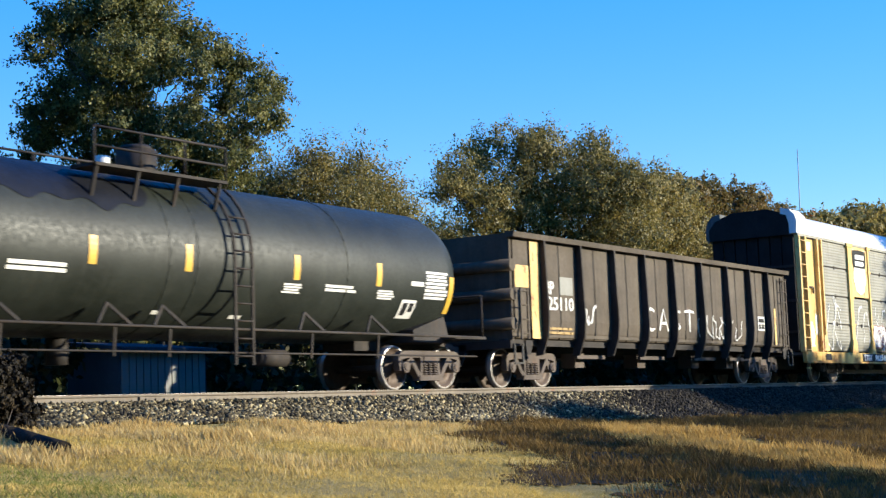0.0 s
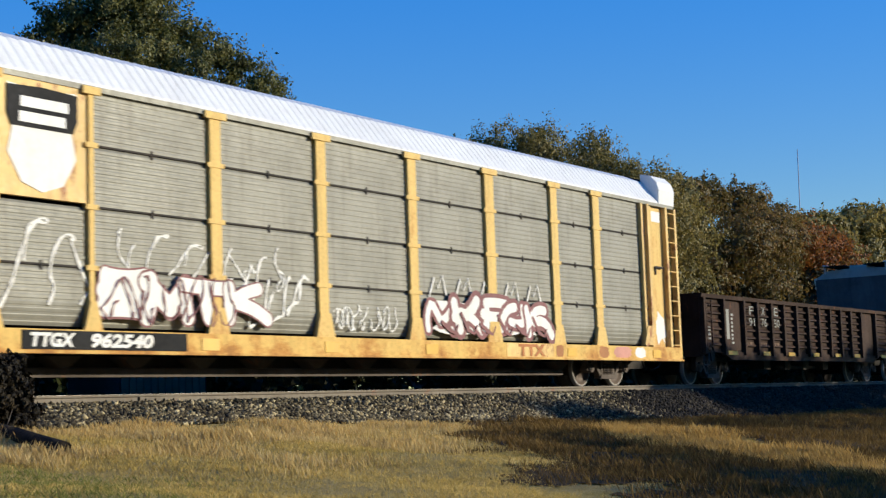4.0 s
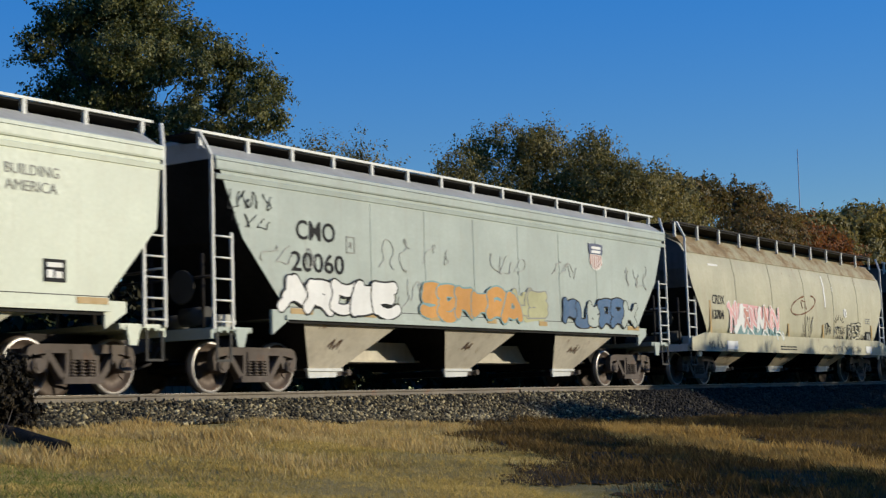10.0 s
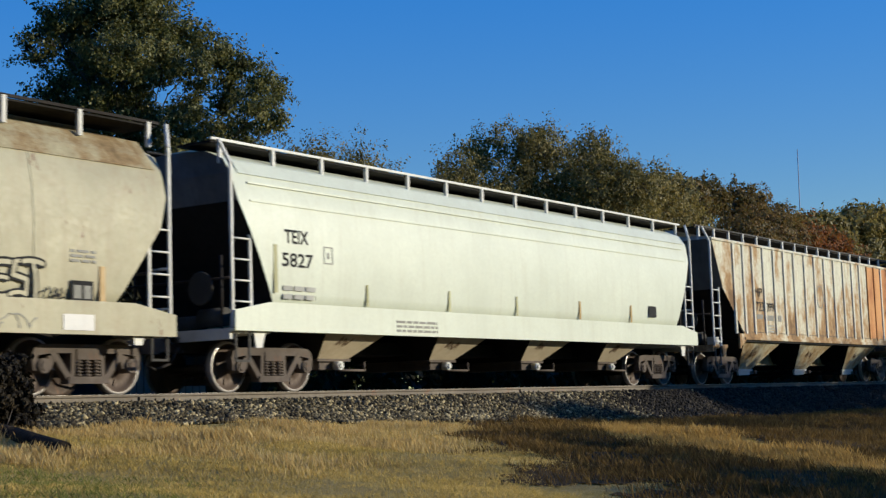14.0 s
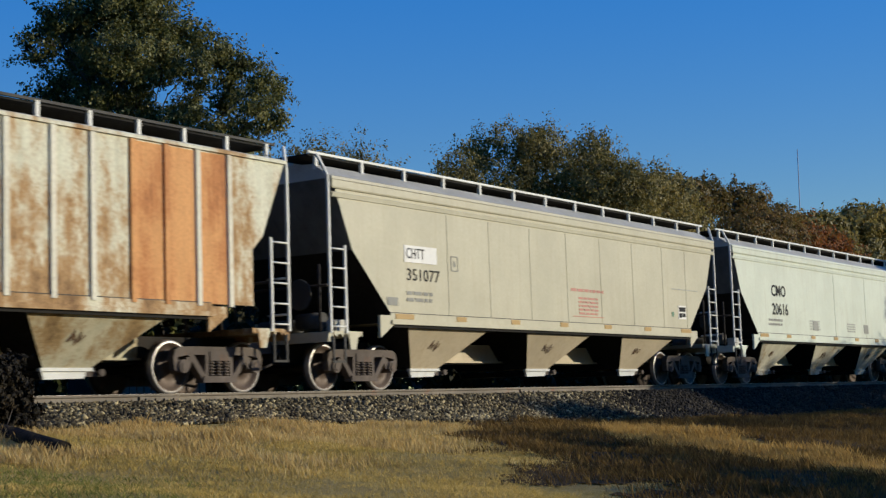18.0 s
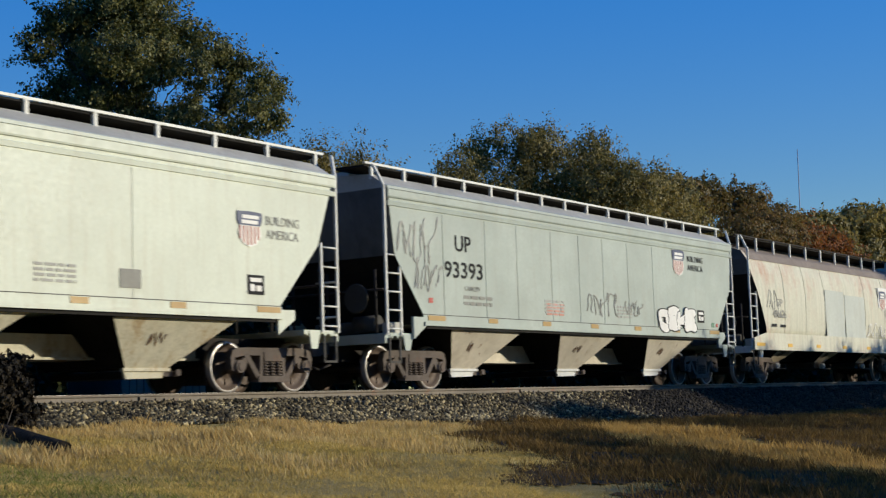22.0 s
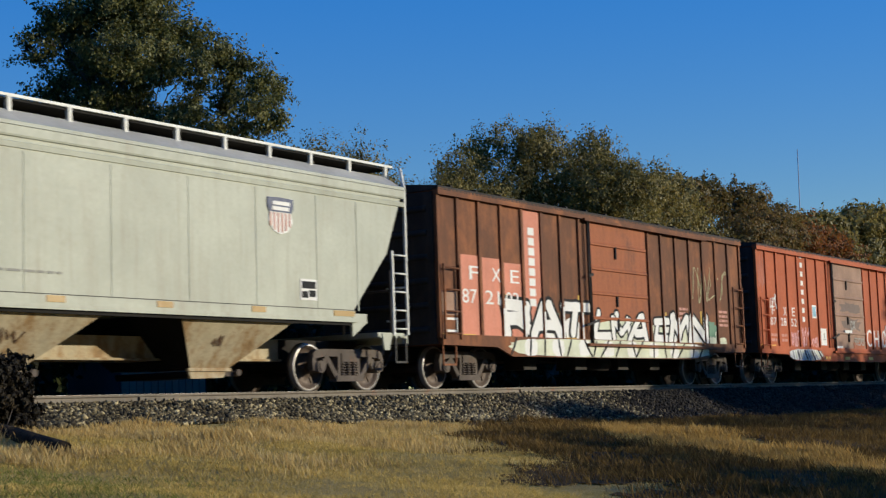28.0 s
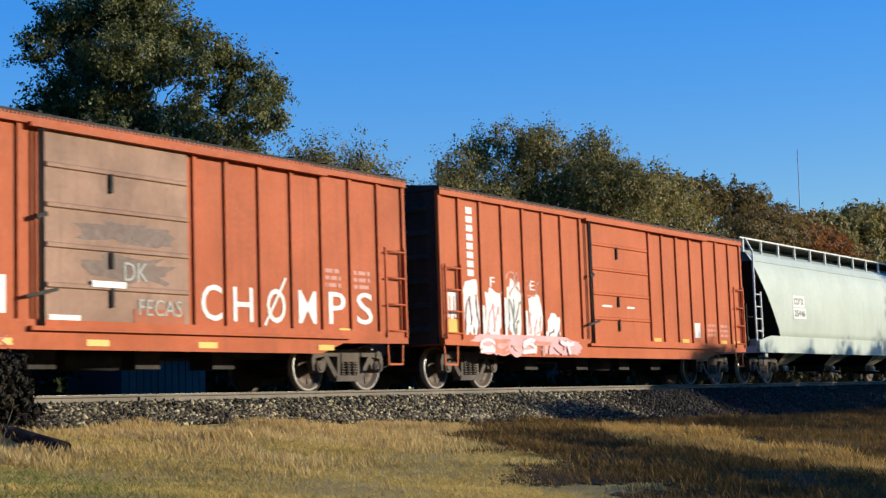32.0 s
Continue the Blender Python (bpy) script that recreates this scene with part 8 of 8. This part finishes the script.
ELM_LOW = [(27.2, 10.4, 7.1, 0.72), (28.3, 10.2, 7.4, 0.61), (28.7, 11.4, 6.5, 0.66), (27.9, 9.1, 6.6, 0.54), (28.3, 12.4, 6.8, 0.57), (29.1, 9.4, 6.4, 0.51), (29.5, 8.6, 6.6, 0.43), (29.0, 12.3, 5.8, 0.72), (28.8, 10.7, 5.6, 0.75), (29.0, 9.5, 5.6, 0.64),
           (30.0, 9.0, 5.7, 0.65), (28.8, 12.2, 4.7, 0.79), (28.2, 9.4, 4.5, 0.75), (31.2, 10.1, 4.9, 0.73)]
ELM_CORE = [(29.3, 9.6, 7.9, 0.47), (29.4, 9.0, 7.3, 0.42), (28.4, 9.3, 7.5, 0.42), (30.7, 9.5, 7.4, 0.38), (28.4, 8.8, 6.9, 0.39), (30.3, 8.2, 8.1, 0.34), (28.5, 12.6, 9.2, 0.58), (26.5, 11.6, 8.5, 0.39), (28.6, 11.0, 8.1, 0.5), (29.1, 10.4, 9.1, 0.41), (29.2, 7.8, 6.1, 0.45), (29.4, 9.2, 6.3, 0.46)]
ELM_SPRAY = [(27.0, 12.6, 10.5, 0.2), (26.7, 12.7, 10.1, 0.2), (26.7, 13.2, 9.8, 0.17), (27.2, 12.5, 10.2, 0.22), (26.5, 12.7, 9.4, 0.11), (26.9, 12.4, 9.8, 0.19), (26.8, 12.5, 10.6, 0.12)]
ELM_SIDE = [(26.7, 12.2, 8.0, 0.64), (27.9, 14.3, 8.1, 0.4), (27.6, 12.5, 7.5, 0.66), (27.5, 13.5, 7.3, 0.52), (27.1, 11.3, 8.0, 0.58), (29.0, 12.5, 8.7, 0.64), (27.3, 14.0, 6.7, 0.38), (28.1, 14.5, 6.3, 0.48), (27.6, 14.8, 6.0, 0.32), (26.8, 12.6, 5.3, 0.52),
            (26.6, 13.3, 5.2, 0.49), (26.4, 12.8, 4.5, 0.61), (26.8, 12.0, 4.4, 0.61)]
MID = [(35.1, 9.9, 7.1, 0.8), (38.8, 11.0, 7.1, 1.0), (39.2, 10.1, 6.2, 0.8), (34.1, 9.9, 6.0, 1.0), (34.9, 8.9, 5.3, 1.3), (35.3, 12.6, 6.6, 1.1), (39.5, 10.2, 4.9, 1.1), (36.3, 10.1, 4.1, 1.4), (34.5, 11.3, 4.5, 1.4)]
MID_LOW = [(35.7, 10.4, 6.7, 0.64), (36.5, 9.7, 7.0, 0.61), (38.0, 9.5, 6.5, 0.62), (35.4, 11.1, 6.4, 0.64), (36.3, 10.0, 5.8, 0.8), (37.4, 8.8, 5.6, 0.71), (35.0, 10.1, 7.2, 0.38), (36.6, 9.3, 7.5, 0.35), (35.2, 12.1, 6.7, 0.64), (38.1, 8.8, 5.9, 0.4), (35.8, 8.7, 6.1, 0.69)]
TWO = [(45.6, 10.3, 8.8, 1.0), (43.4, 10.1, 7.9, 0.8), (45.9, 8.6, 8.7, 0.9), (47.4, 8.9, 9.1, 0.8), (46.9, 8.8, 7.6, 1.6), (48.1, 7.3, 8.7, 0.9), (47.2, 6.6, 7.1, 1.5), (45.3, 9.3, 6.8, 1.5), (47.8, 5.5, 7.2, 1.0), (47.3, 8.7, 5.5, 1.7),
       (48.0, 6.2, 5.3, 1.6), (44.0, 9.7, 5.1, 1.4), (46.4, 13.3, 5.8, 1.2), (42.3, 9.6, 7.2, 0.7), (41.4, 9.3, 6.9, 0.5), (43.4, 9.2, 6.6, 1.0), (51.0, 9.0, 8.6, 1.2), (53.3, 9.0, 8.2, 1.1), (51.5, 8.8, 6.8, 1.6), (45.5, 9.5, 3.4, 1.6), (48.3, 8.0, 3.4, 1.6), (43.0, 9.8, 3.2, 1.4), (51.0, 9.0, 4.4, 1.6), (41.6, 9.8, 4.6, 1.1), (53.6, 9.2, 4.4, 1.5)]
LINK = [(55.5, 9.4, 8.2, 1.1), (57.8, 9.6, 8.5, 1.1), (60.5, 10.2, 8.6, 1.2), (58.5, 9.5, 6.8, 1.7), (63.0, 11.0, 8.6, 1.3), (62.0, 10.5, 6.8, 1.8), (55.0, 9.2, 6.4, 1.6), (57.0, 9.5, 4.2, 1.6), (60.5, 10.0, 4.4, 1.7)]
ROW = [(66.6, 12.2, 9.4, 1.2), (69.5, 12.7, 9.6, 1.4), (72.2, 12.0, 9.6, 1.3), (75.0, 12.2, 9.5, 1.3), (70.0, 14.2, 8.2, 1.8), (68.2, 10.4, 6.9, 2.0), (72.5, 10.8, 7.6, 1.8), (76.5, 11.8, 7.8, 1.9), (78.5, 12.2, 9.2, 1.2), (66.5, 11.5, 5.5, 1.8), (71.5, 11.0, 5.0, 1.9), (76.0, 11.8, 5.2, 1.9)]
RED = [(85.8, 12.8, 8.2, 1.5), (88.1, 13.0, 8.6, 1.3), (83.3, 13.0, 7.9, 1.5), (87.2, 12.0, 7.2, 1.7), (84.5, 12.2, 6.6, 1.7), (81.5, 12.4, 8.4, 1.5)]
FAR = [(118.7, 26.0, 13.0, 1.9), (124.7, 26.0, 13.6, 1.9), (129.8, 25.0, 14.2, 2.2), (134.8, 25.2, 14.6, 2.3), (140.0, 25.0, 14.8, 2.3), (128.7, 25.5, 11.0, 3.2), (136.3, 24.7, 11.0, 3.4), (121.0, 25.0, 10.5, 3.0)]
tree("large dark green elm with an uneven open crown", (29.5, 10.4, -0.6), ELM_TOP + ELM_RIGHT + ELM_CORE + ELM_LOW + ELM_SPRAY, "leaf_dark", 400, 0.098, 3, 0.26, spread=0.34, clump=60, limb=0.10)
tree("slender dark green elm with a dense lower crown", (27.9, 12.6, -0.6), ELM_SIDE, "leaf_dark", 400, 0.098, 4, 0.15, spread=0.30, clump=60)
tree("olive-green bushy young tree beside the track", (36.6, 10.6, -0.6), MID + MID_LOW, "leaf_deep", 230, 0.088, 5, 0.16, spread=0.42, clump=40)
tree("broad olive tree thinning in autumn", (46.6, 8.6, -0.6), TWO, "leaf_deep", 215, 0.105, 7, 0.30, spread=0.38, clump=46)
tree("olive tree with brown tips behind the track", (59.0, 10.0, -0.6), LINK, "leaf_olive", 130, 0.14, 8, 0.30, spread=0.34, clump=40)
tree("brownish tree thinning in autumn behind the track", (71.5, 12.0, -0.6), ROW, "leaf_brown", 110, 0.17, 9, 0.30, spread=0.3)
tree("russet autumn tree behind the track", (85.5, 12.8, -0.6), RED, "leaf_autumn", 90, 0.19, 11, 0.30, spread=0.34)
tree("distant dark green tree crowns", (129.0, 25.0, -0.6), FAR, "leaf_olive", 45, 0.35, 13, 0.4, spread=0.5)
# trees off to the side whose shade lies across the bank
tree("leaning roadside tree with open crown", (28.6, -25.8, -2.1), [(23.4, -25.71, 2.4, 0.6), (24.4, -25.79, 2.6, 0.65), (25.4, -25.92, 2.95, 0.7), (26.6, -26.53, 3.25, 0.7), (28.2, -26.18, 3.65, 0.7), (30.0, -26.51, 3.98, 0.6), (31.6, -26.49, 4.45, 0.52), (32.8, -26.62, 4.8, 0.42)], "leaf_olive", 75, 0.13, 15, spread=0.2)
tree("low olive roadside thicket with open crown", (33.0, -24.3, -2.1), [(32.8, -25.67, 2.3, 0.7), (35.8, -26.12, 2.95, 0.75), (39.3, -26.05, 3.3, 1.0), (28.3, -25.41, 1.6, 0.7), (24.4, -25.33, 1.4, 0.7), (26.3, -25.41, 1.6, 0.6), (37.8, -25.37, 1.5, 1.2), (30.8, -25.25, 1.2, 1.0), (43.3, -26.09, 3.4, 1.2), (37.7, -26.39, 4.2, 0.7), (39.0, -26.7, 5.0, 0.65), (40.4, -26.95, 5.4, 0.75), (41.0, -26.53, 4.3, 0.9), (42.1, -26.74, 5.1, 0.9)], "leaf_olive", 62, 0.14, 16, category="thicket", spread=0.14)
tree("slender roadside tree with open crown", (47.0, -26.4, -2.1), [(45.1, -26.52, 6.3, 0.75), (46.4, -27.08, 6.5, 0.85), (47.2, -26.55, 6.4, 0.75), (45.2, -26.39, 5.2, 0.9), (49.0, -26.6, 5.9, 0.7), (47.2, -26.34, 5.7, 0.9), (51.2, -26.48, 5.5, 0.9), (52.6, -26.45, 5.4, 0.9), (50.2, -26.24, 4.7, 1.0), (48.0, -26.42, 5.3, 0.8)], "leaf_olive", 160, 0.17, 17)
tree("broad roadside tree with open crown", (57.0, -24.5, -2.1), [(53.9, -24.0, 6.85, 1.1), (55.2, -24.5, 6.85, 1.3), (57.5, -24.0, 6.55, 1.4), (60.0, -24.5, 6.45, 1.4), (55.5, -24.5, 4.2, 1.6), (59.5, -24.0, 4.0, 1.6), (52.5, -24.2, 4.6, 1.2)], "leaf_olive", 160, 0.17, 19)
tree("broad roadside tree with open crown", (67.0, -24.5, -2.1), [(61.5, -24.0, 6.45, 1.4), (65.0, -24.5, 6.65, 1.5), (68.5, -24.0, 6.65, 1.6), (72.0, -24.5, 6.45, 1.7), (71.4, -24.0, 9.4, 1.2), (72.2, -24.2, 11.4, 1.3), (73.6, -24.0, 12.8, 1.4), (74.0, -24.3, 10.4, 1.6), (65.5, -24.5, 3.6, 1.8), (70.0, -24.0, 3.6, 1.8), (61.8, -24.0, 3.8, 1.6)], "leaf_olive", 160, 0.17, 21)


def hedge():
    rng = np.random.default_rng(23)
    x = np.linspace(14, 90, 110)
    blobs = [(a + rng.uniform(-0.4, 0.4), 5.6 + rng.uniform(-0.7, 0.8), rng.uniform(-0.3, 2.0), rng.uniform(0.6, 0.9)) for a in np.linspace(14, 90, 190) if not 21.0 < a < 25.4]
    blobs += [(a + rng.uniform(-0.4, 0.4), 9.0 + 0.03 * (a - 14) + rng.uniform(-0.8, 1.6), rng.uniform(0.4, 3.4), rng.uniform(0.9, 1.5)) for a in x]
    blobs += [(a + rng.uniform(-1, 1), 12.5 + rng.uniform(-2.5, 2), rng.uniform(0.5, 5.5), rng.uniform(1.4, 2.0)) for a in np.linspace(60, 150, 150)]
    h = leaves("undergrowth", rng, blobs, 15, 0.31, "leaf_thicket", None, 0.34)
    tagged(h, "tangled olive undergrowth behind the track", "undergrowth", kind="stuff")
    rng = np.random.default_rng(29)
    blobs = [(a, 40 + rng.uniform(-3, 3), rng.uniform(1, 6), rng.uniform(2.4, 3.6)) for a in np.linspace(-40, 190, 120)]
    h = leaves("far_woods", rng, blobs, 4, 0.8, "leaf_dark", None, 1.0)
    tagged(h, "distant line of dark woods", "woods", kind="stuff")
    # Unseen woods added beside and behind the viewer to cut the sky's fill.
    blobs = []
    for k in range(3):
        blobs += [(a + rng.uniform(-2, 2), -41 - 2 * k + rng.uniform(-2, 2), z + rng.uniform(-1.5, 1.5), rng.uniform(2.4, 3.2)) for a in np.arange(-90, 21, 4.5) for z in (2.0, 7.0, 12.0, 16.0)[k % 2::2]]
        blobs += [(-30 - 2 * k + rng.uniform(-2, 2), a, z + rng.uniform(-1.5, 1.5), rng.uniform(2.4, 3.2)) for a in np.arange(-38, 64, 4.5) if abs(a) > 8 for z in (2.0, 7.0, 12.0, 16.0)[k % 2::2]]
    blobs += [(a + rng.uniform(-2, 2), -80 + rng.uniform(-3, 3), z + rng.uniform(-1.5, 1.5), rng.uniform(3.0, 4.0)) for a in np.arange(28, 190, 5.0) for z in (2.0, 8.0, 14.0)]
    for yy in np.arange(13, 60, 7.0):
        blobs += [(a + rng.uniform(-1.5, 1.5), yy + rng.uniform(-2, 2), z + rng.uniform(-1.5, 1.5), rng.uniform(2.4, 3.2)) for a in np.arange(-30, 0.81 * (yy + 18.6) - 7.5, 4.5) for z in (2.5, 8.0, 13.5, 18.0)]
    h = leaves("sky_screen_woods", rng, blobs, 1.7, 1.2, "leaf_thicket", None, 0.9)
    tagged(h, "unseen dark woods added to hold back sky light", "woods", kind="stuff")


hedge()

shed = thing("equipment_shed", "low white boarded equipment shed with a dark roof behind the track", "shed")
one("wall", "shed_blue", shed, box, 21.9, 24.5, 4.6, 6.2, -0.6, 1.05)
bm = bmesh.new()
prism(bm, [(4.4, 1.03), (6.4, 1.22), (6.4, 1.3), (4.4, 1.1)], "x", 21.75, 24.65)
part("roof", bm, "shed_blue", shed)
for i in range(12):
    one("board", "shed_white", shed, box, 21.95 + 0.21 * i, 22.13 + 0.21 * i, 4.57, 4.6, -0.58, 1.0)

mast = thing("radio_mast", "thin grey radio mast on the skyline", "mast")
one("pole", "mast_grey", mast, tube, (171.9, 46.2, -0.8), (171.5, 45.6, 29.1), 0.10, 6, 0.05)

# ---- foreground: dark shrub and log by the bank ----
rng0 = np.random.default_rng(41)
shrub = thing("shrub", "dark withered shrub at the foot of the bank", "shrub")
rnd0 = random.Random(3)
for i in range(22):
    a = Vector((11.95 + rnd0.uniform(-0.2, 0.2), -3.9 + rnd0.uniform(-0.2, 0.2), -0.62))
    one("stem", "bark", shrub, tube, a, a + Vector((rnd0.uniform(-0.4, 0.25), rnd0.uniform(-0.2, 0.4), rnd0.uniform(0.3, 0.8))), 0.014, 5, 0.004)
leaves("foliage", rng0, [(11.75, -3.9, -0.05, 0.30), (12.05, -3.9, -0.06, 0.27), (12.22, -3.95, -0.24, 0.20), (11.95, -3.9, 0.2, 0.24), (11.75, -3.8, -0.42, 0.3), (12.1, -4.0, -0.44, 0.22), (11.6, -4.0, 0.2, 0.24), (12.24, -3.9, 0.06, 0.14), (12.15, -3.9, 0.36, 0.13)], 3000, 0.06, "leaf_shrub", shrub, 0.05)
log = thing("log", "dark rotten log lying in the grass", "log")
bm = bmesh.new()
pts = [(11.64, -4.15, -0.52), (11.48, -4.75, -0.57), (11.25, -5.4, -0.63), (11.0, -6.1, -0.69)]
for i, (p, q) in enumerate(zip(pts, pts[1:])):
    tube(bm, p, q, 0.15 - 0.018 * i, 12, 0.132 - 0.018 * i)
part("trunk", bm, "charred", log)

# ---- loose stones and grass ----
ballast()
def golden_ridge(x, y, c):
    """The swell of tall grass beyond the ditch; its gold carries the sunlit strip."""
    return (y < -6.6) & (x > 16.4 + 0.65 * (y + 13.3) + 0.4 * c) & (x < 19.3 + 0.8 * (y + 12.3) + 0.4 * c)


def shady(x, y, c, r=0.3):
    """The ditch side right of the mown lawn, where tree shade is painted in."""
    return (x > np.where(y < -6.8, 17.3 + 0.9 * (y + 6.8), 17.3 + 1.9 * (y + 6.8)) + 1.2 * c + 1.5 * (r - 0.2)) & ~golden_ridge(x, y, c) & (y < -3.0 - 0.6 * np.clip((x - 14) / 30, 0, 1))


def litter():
    """A dark brown sheet that lies under the weeds and stands for tree shade."""
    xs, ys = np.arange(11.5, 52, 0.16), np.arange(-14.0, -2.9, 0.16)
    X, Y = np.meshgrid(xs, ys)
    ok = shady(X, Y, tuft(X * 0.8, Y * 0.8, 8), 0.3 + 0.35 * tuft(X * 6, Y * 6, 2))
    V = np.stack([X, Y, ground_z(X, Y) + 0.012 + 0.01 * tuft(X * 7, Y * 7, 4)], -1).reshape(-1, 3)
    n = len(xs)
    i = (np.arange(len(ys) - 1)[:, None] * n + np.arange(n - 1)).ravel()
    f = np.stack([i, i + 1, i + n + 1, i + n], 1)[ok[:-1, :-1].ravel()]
    scatter("ditch_shade", V, f, "litter", "dark brown sheet under the weeds, standing for tree shade", "leaf litter")


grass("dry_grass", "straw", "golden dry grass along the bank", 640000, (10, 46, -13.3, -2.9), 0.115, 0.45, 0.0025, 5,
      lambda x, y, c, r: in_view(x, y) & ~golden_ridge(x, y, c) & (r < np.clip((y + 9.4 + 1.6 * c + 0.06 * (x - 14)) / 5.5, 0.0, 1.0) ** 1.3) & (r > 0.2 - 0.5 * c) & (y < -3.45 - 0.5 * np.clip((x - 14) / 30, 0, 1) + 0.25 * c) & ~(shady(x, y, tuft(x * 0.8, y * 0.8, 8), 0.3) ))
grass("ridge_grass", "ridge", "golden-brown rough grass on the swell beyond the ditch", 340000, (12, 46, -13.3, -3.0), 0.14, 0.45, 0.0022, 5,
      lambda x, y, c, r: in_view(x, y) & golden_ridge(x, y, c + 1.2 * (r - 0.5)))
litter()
# The weeds fill the ditch side with its shade in their colour.
grass("weeds", "shaded_weed", "dead brown weeds in the ditch, darkened for tree shade", 340000, (12, 48, -13.5, -2.7), 0.13, 0.5, 0.0024, 8,
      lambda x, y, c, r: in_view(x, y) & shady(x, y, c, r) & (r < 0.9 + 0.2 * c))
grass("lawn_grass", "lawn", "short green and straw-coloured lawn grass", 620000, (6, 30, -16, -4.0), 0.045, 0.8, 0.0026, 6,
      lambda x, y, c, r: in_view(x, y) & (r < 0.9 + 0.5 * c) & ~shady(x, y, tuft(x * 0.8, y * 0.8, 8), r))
grass("green_grass", "green_lawn", "short fresh green lawn grass", 110000, (6, 14, -13, -6.0), 0.045, 0.9, 0.0031, 7,
      lambda x, y, c, r: in_view(x, y) & (r < np.clip(1.0 - 0.5 * np.hypot(x - 8.8, (y + 8.4) * 0.8) + 0.3 * c, 0, 1)))


# ---- what moves: the train rolls by from right to left, its wheels turn ----
ROLLED = [(0.0, 0.0), (1.0, 9.11), (2.0, 18.10), (3.0, 27.22), (3.5, 31.77), (5.5, 49.82), (7.0, 63.31), (9.0, 81.19), (11.0, 99.06), (13.0, 117.11), (14.5, 130.40), (16.5, 148.00),
          (18.0, 161.14), (20.0, 178.54), (22.0, 195.95), (24.0, 213.20), (25.5, 226.13), (27.5, 243.21), (29.0, 255.86), (30.5, 268.34), (32.0, 280.84)]


def rolled(t):
    return float(np.interp(t, [a for a, b in ROLLED], [b for a, b in ROLLED]))


def motions():
    for car, xl in CARS:
        walk(car, [(t, pose(xl - s, 0, 0)) for t, s in ROLLED])
    first = WHEELSETS[0]
    steps = int(32.0 / 0.0666667) + 1
    walk(first, [(32.0 * i / steps, pose(0, 0, 0, 0, -math.degrees(rolled(32.0 * i / steps) / WHEEL_R), 0)) for i in range(steps + 1)])
    keys = first.animation_data
    for w in WHEELSETS[1:]:
        w.rotation_mode = "QUATERNION"
        w.animation_data_create()
        w.animation_data.action = keys.action
        w.animation_data.action_slot = keys.action_slot


motions()
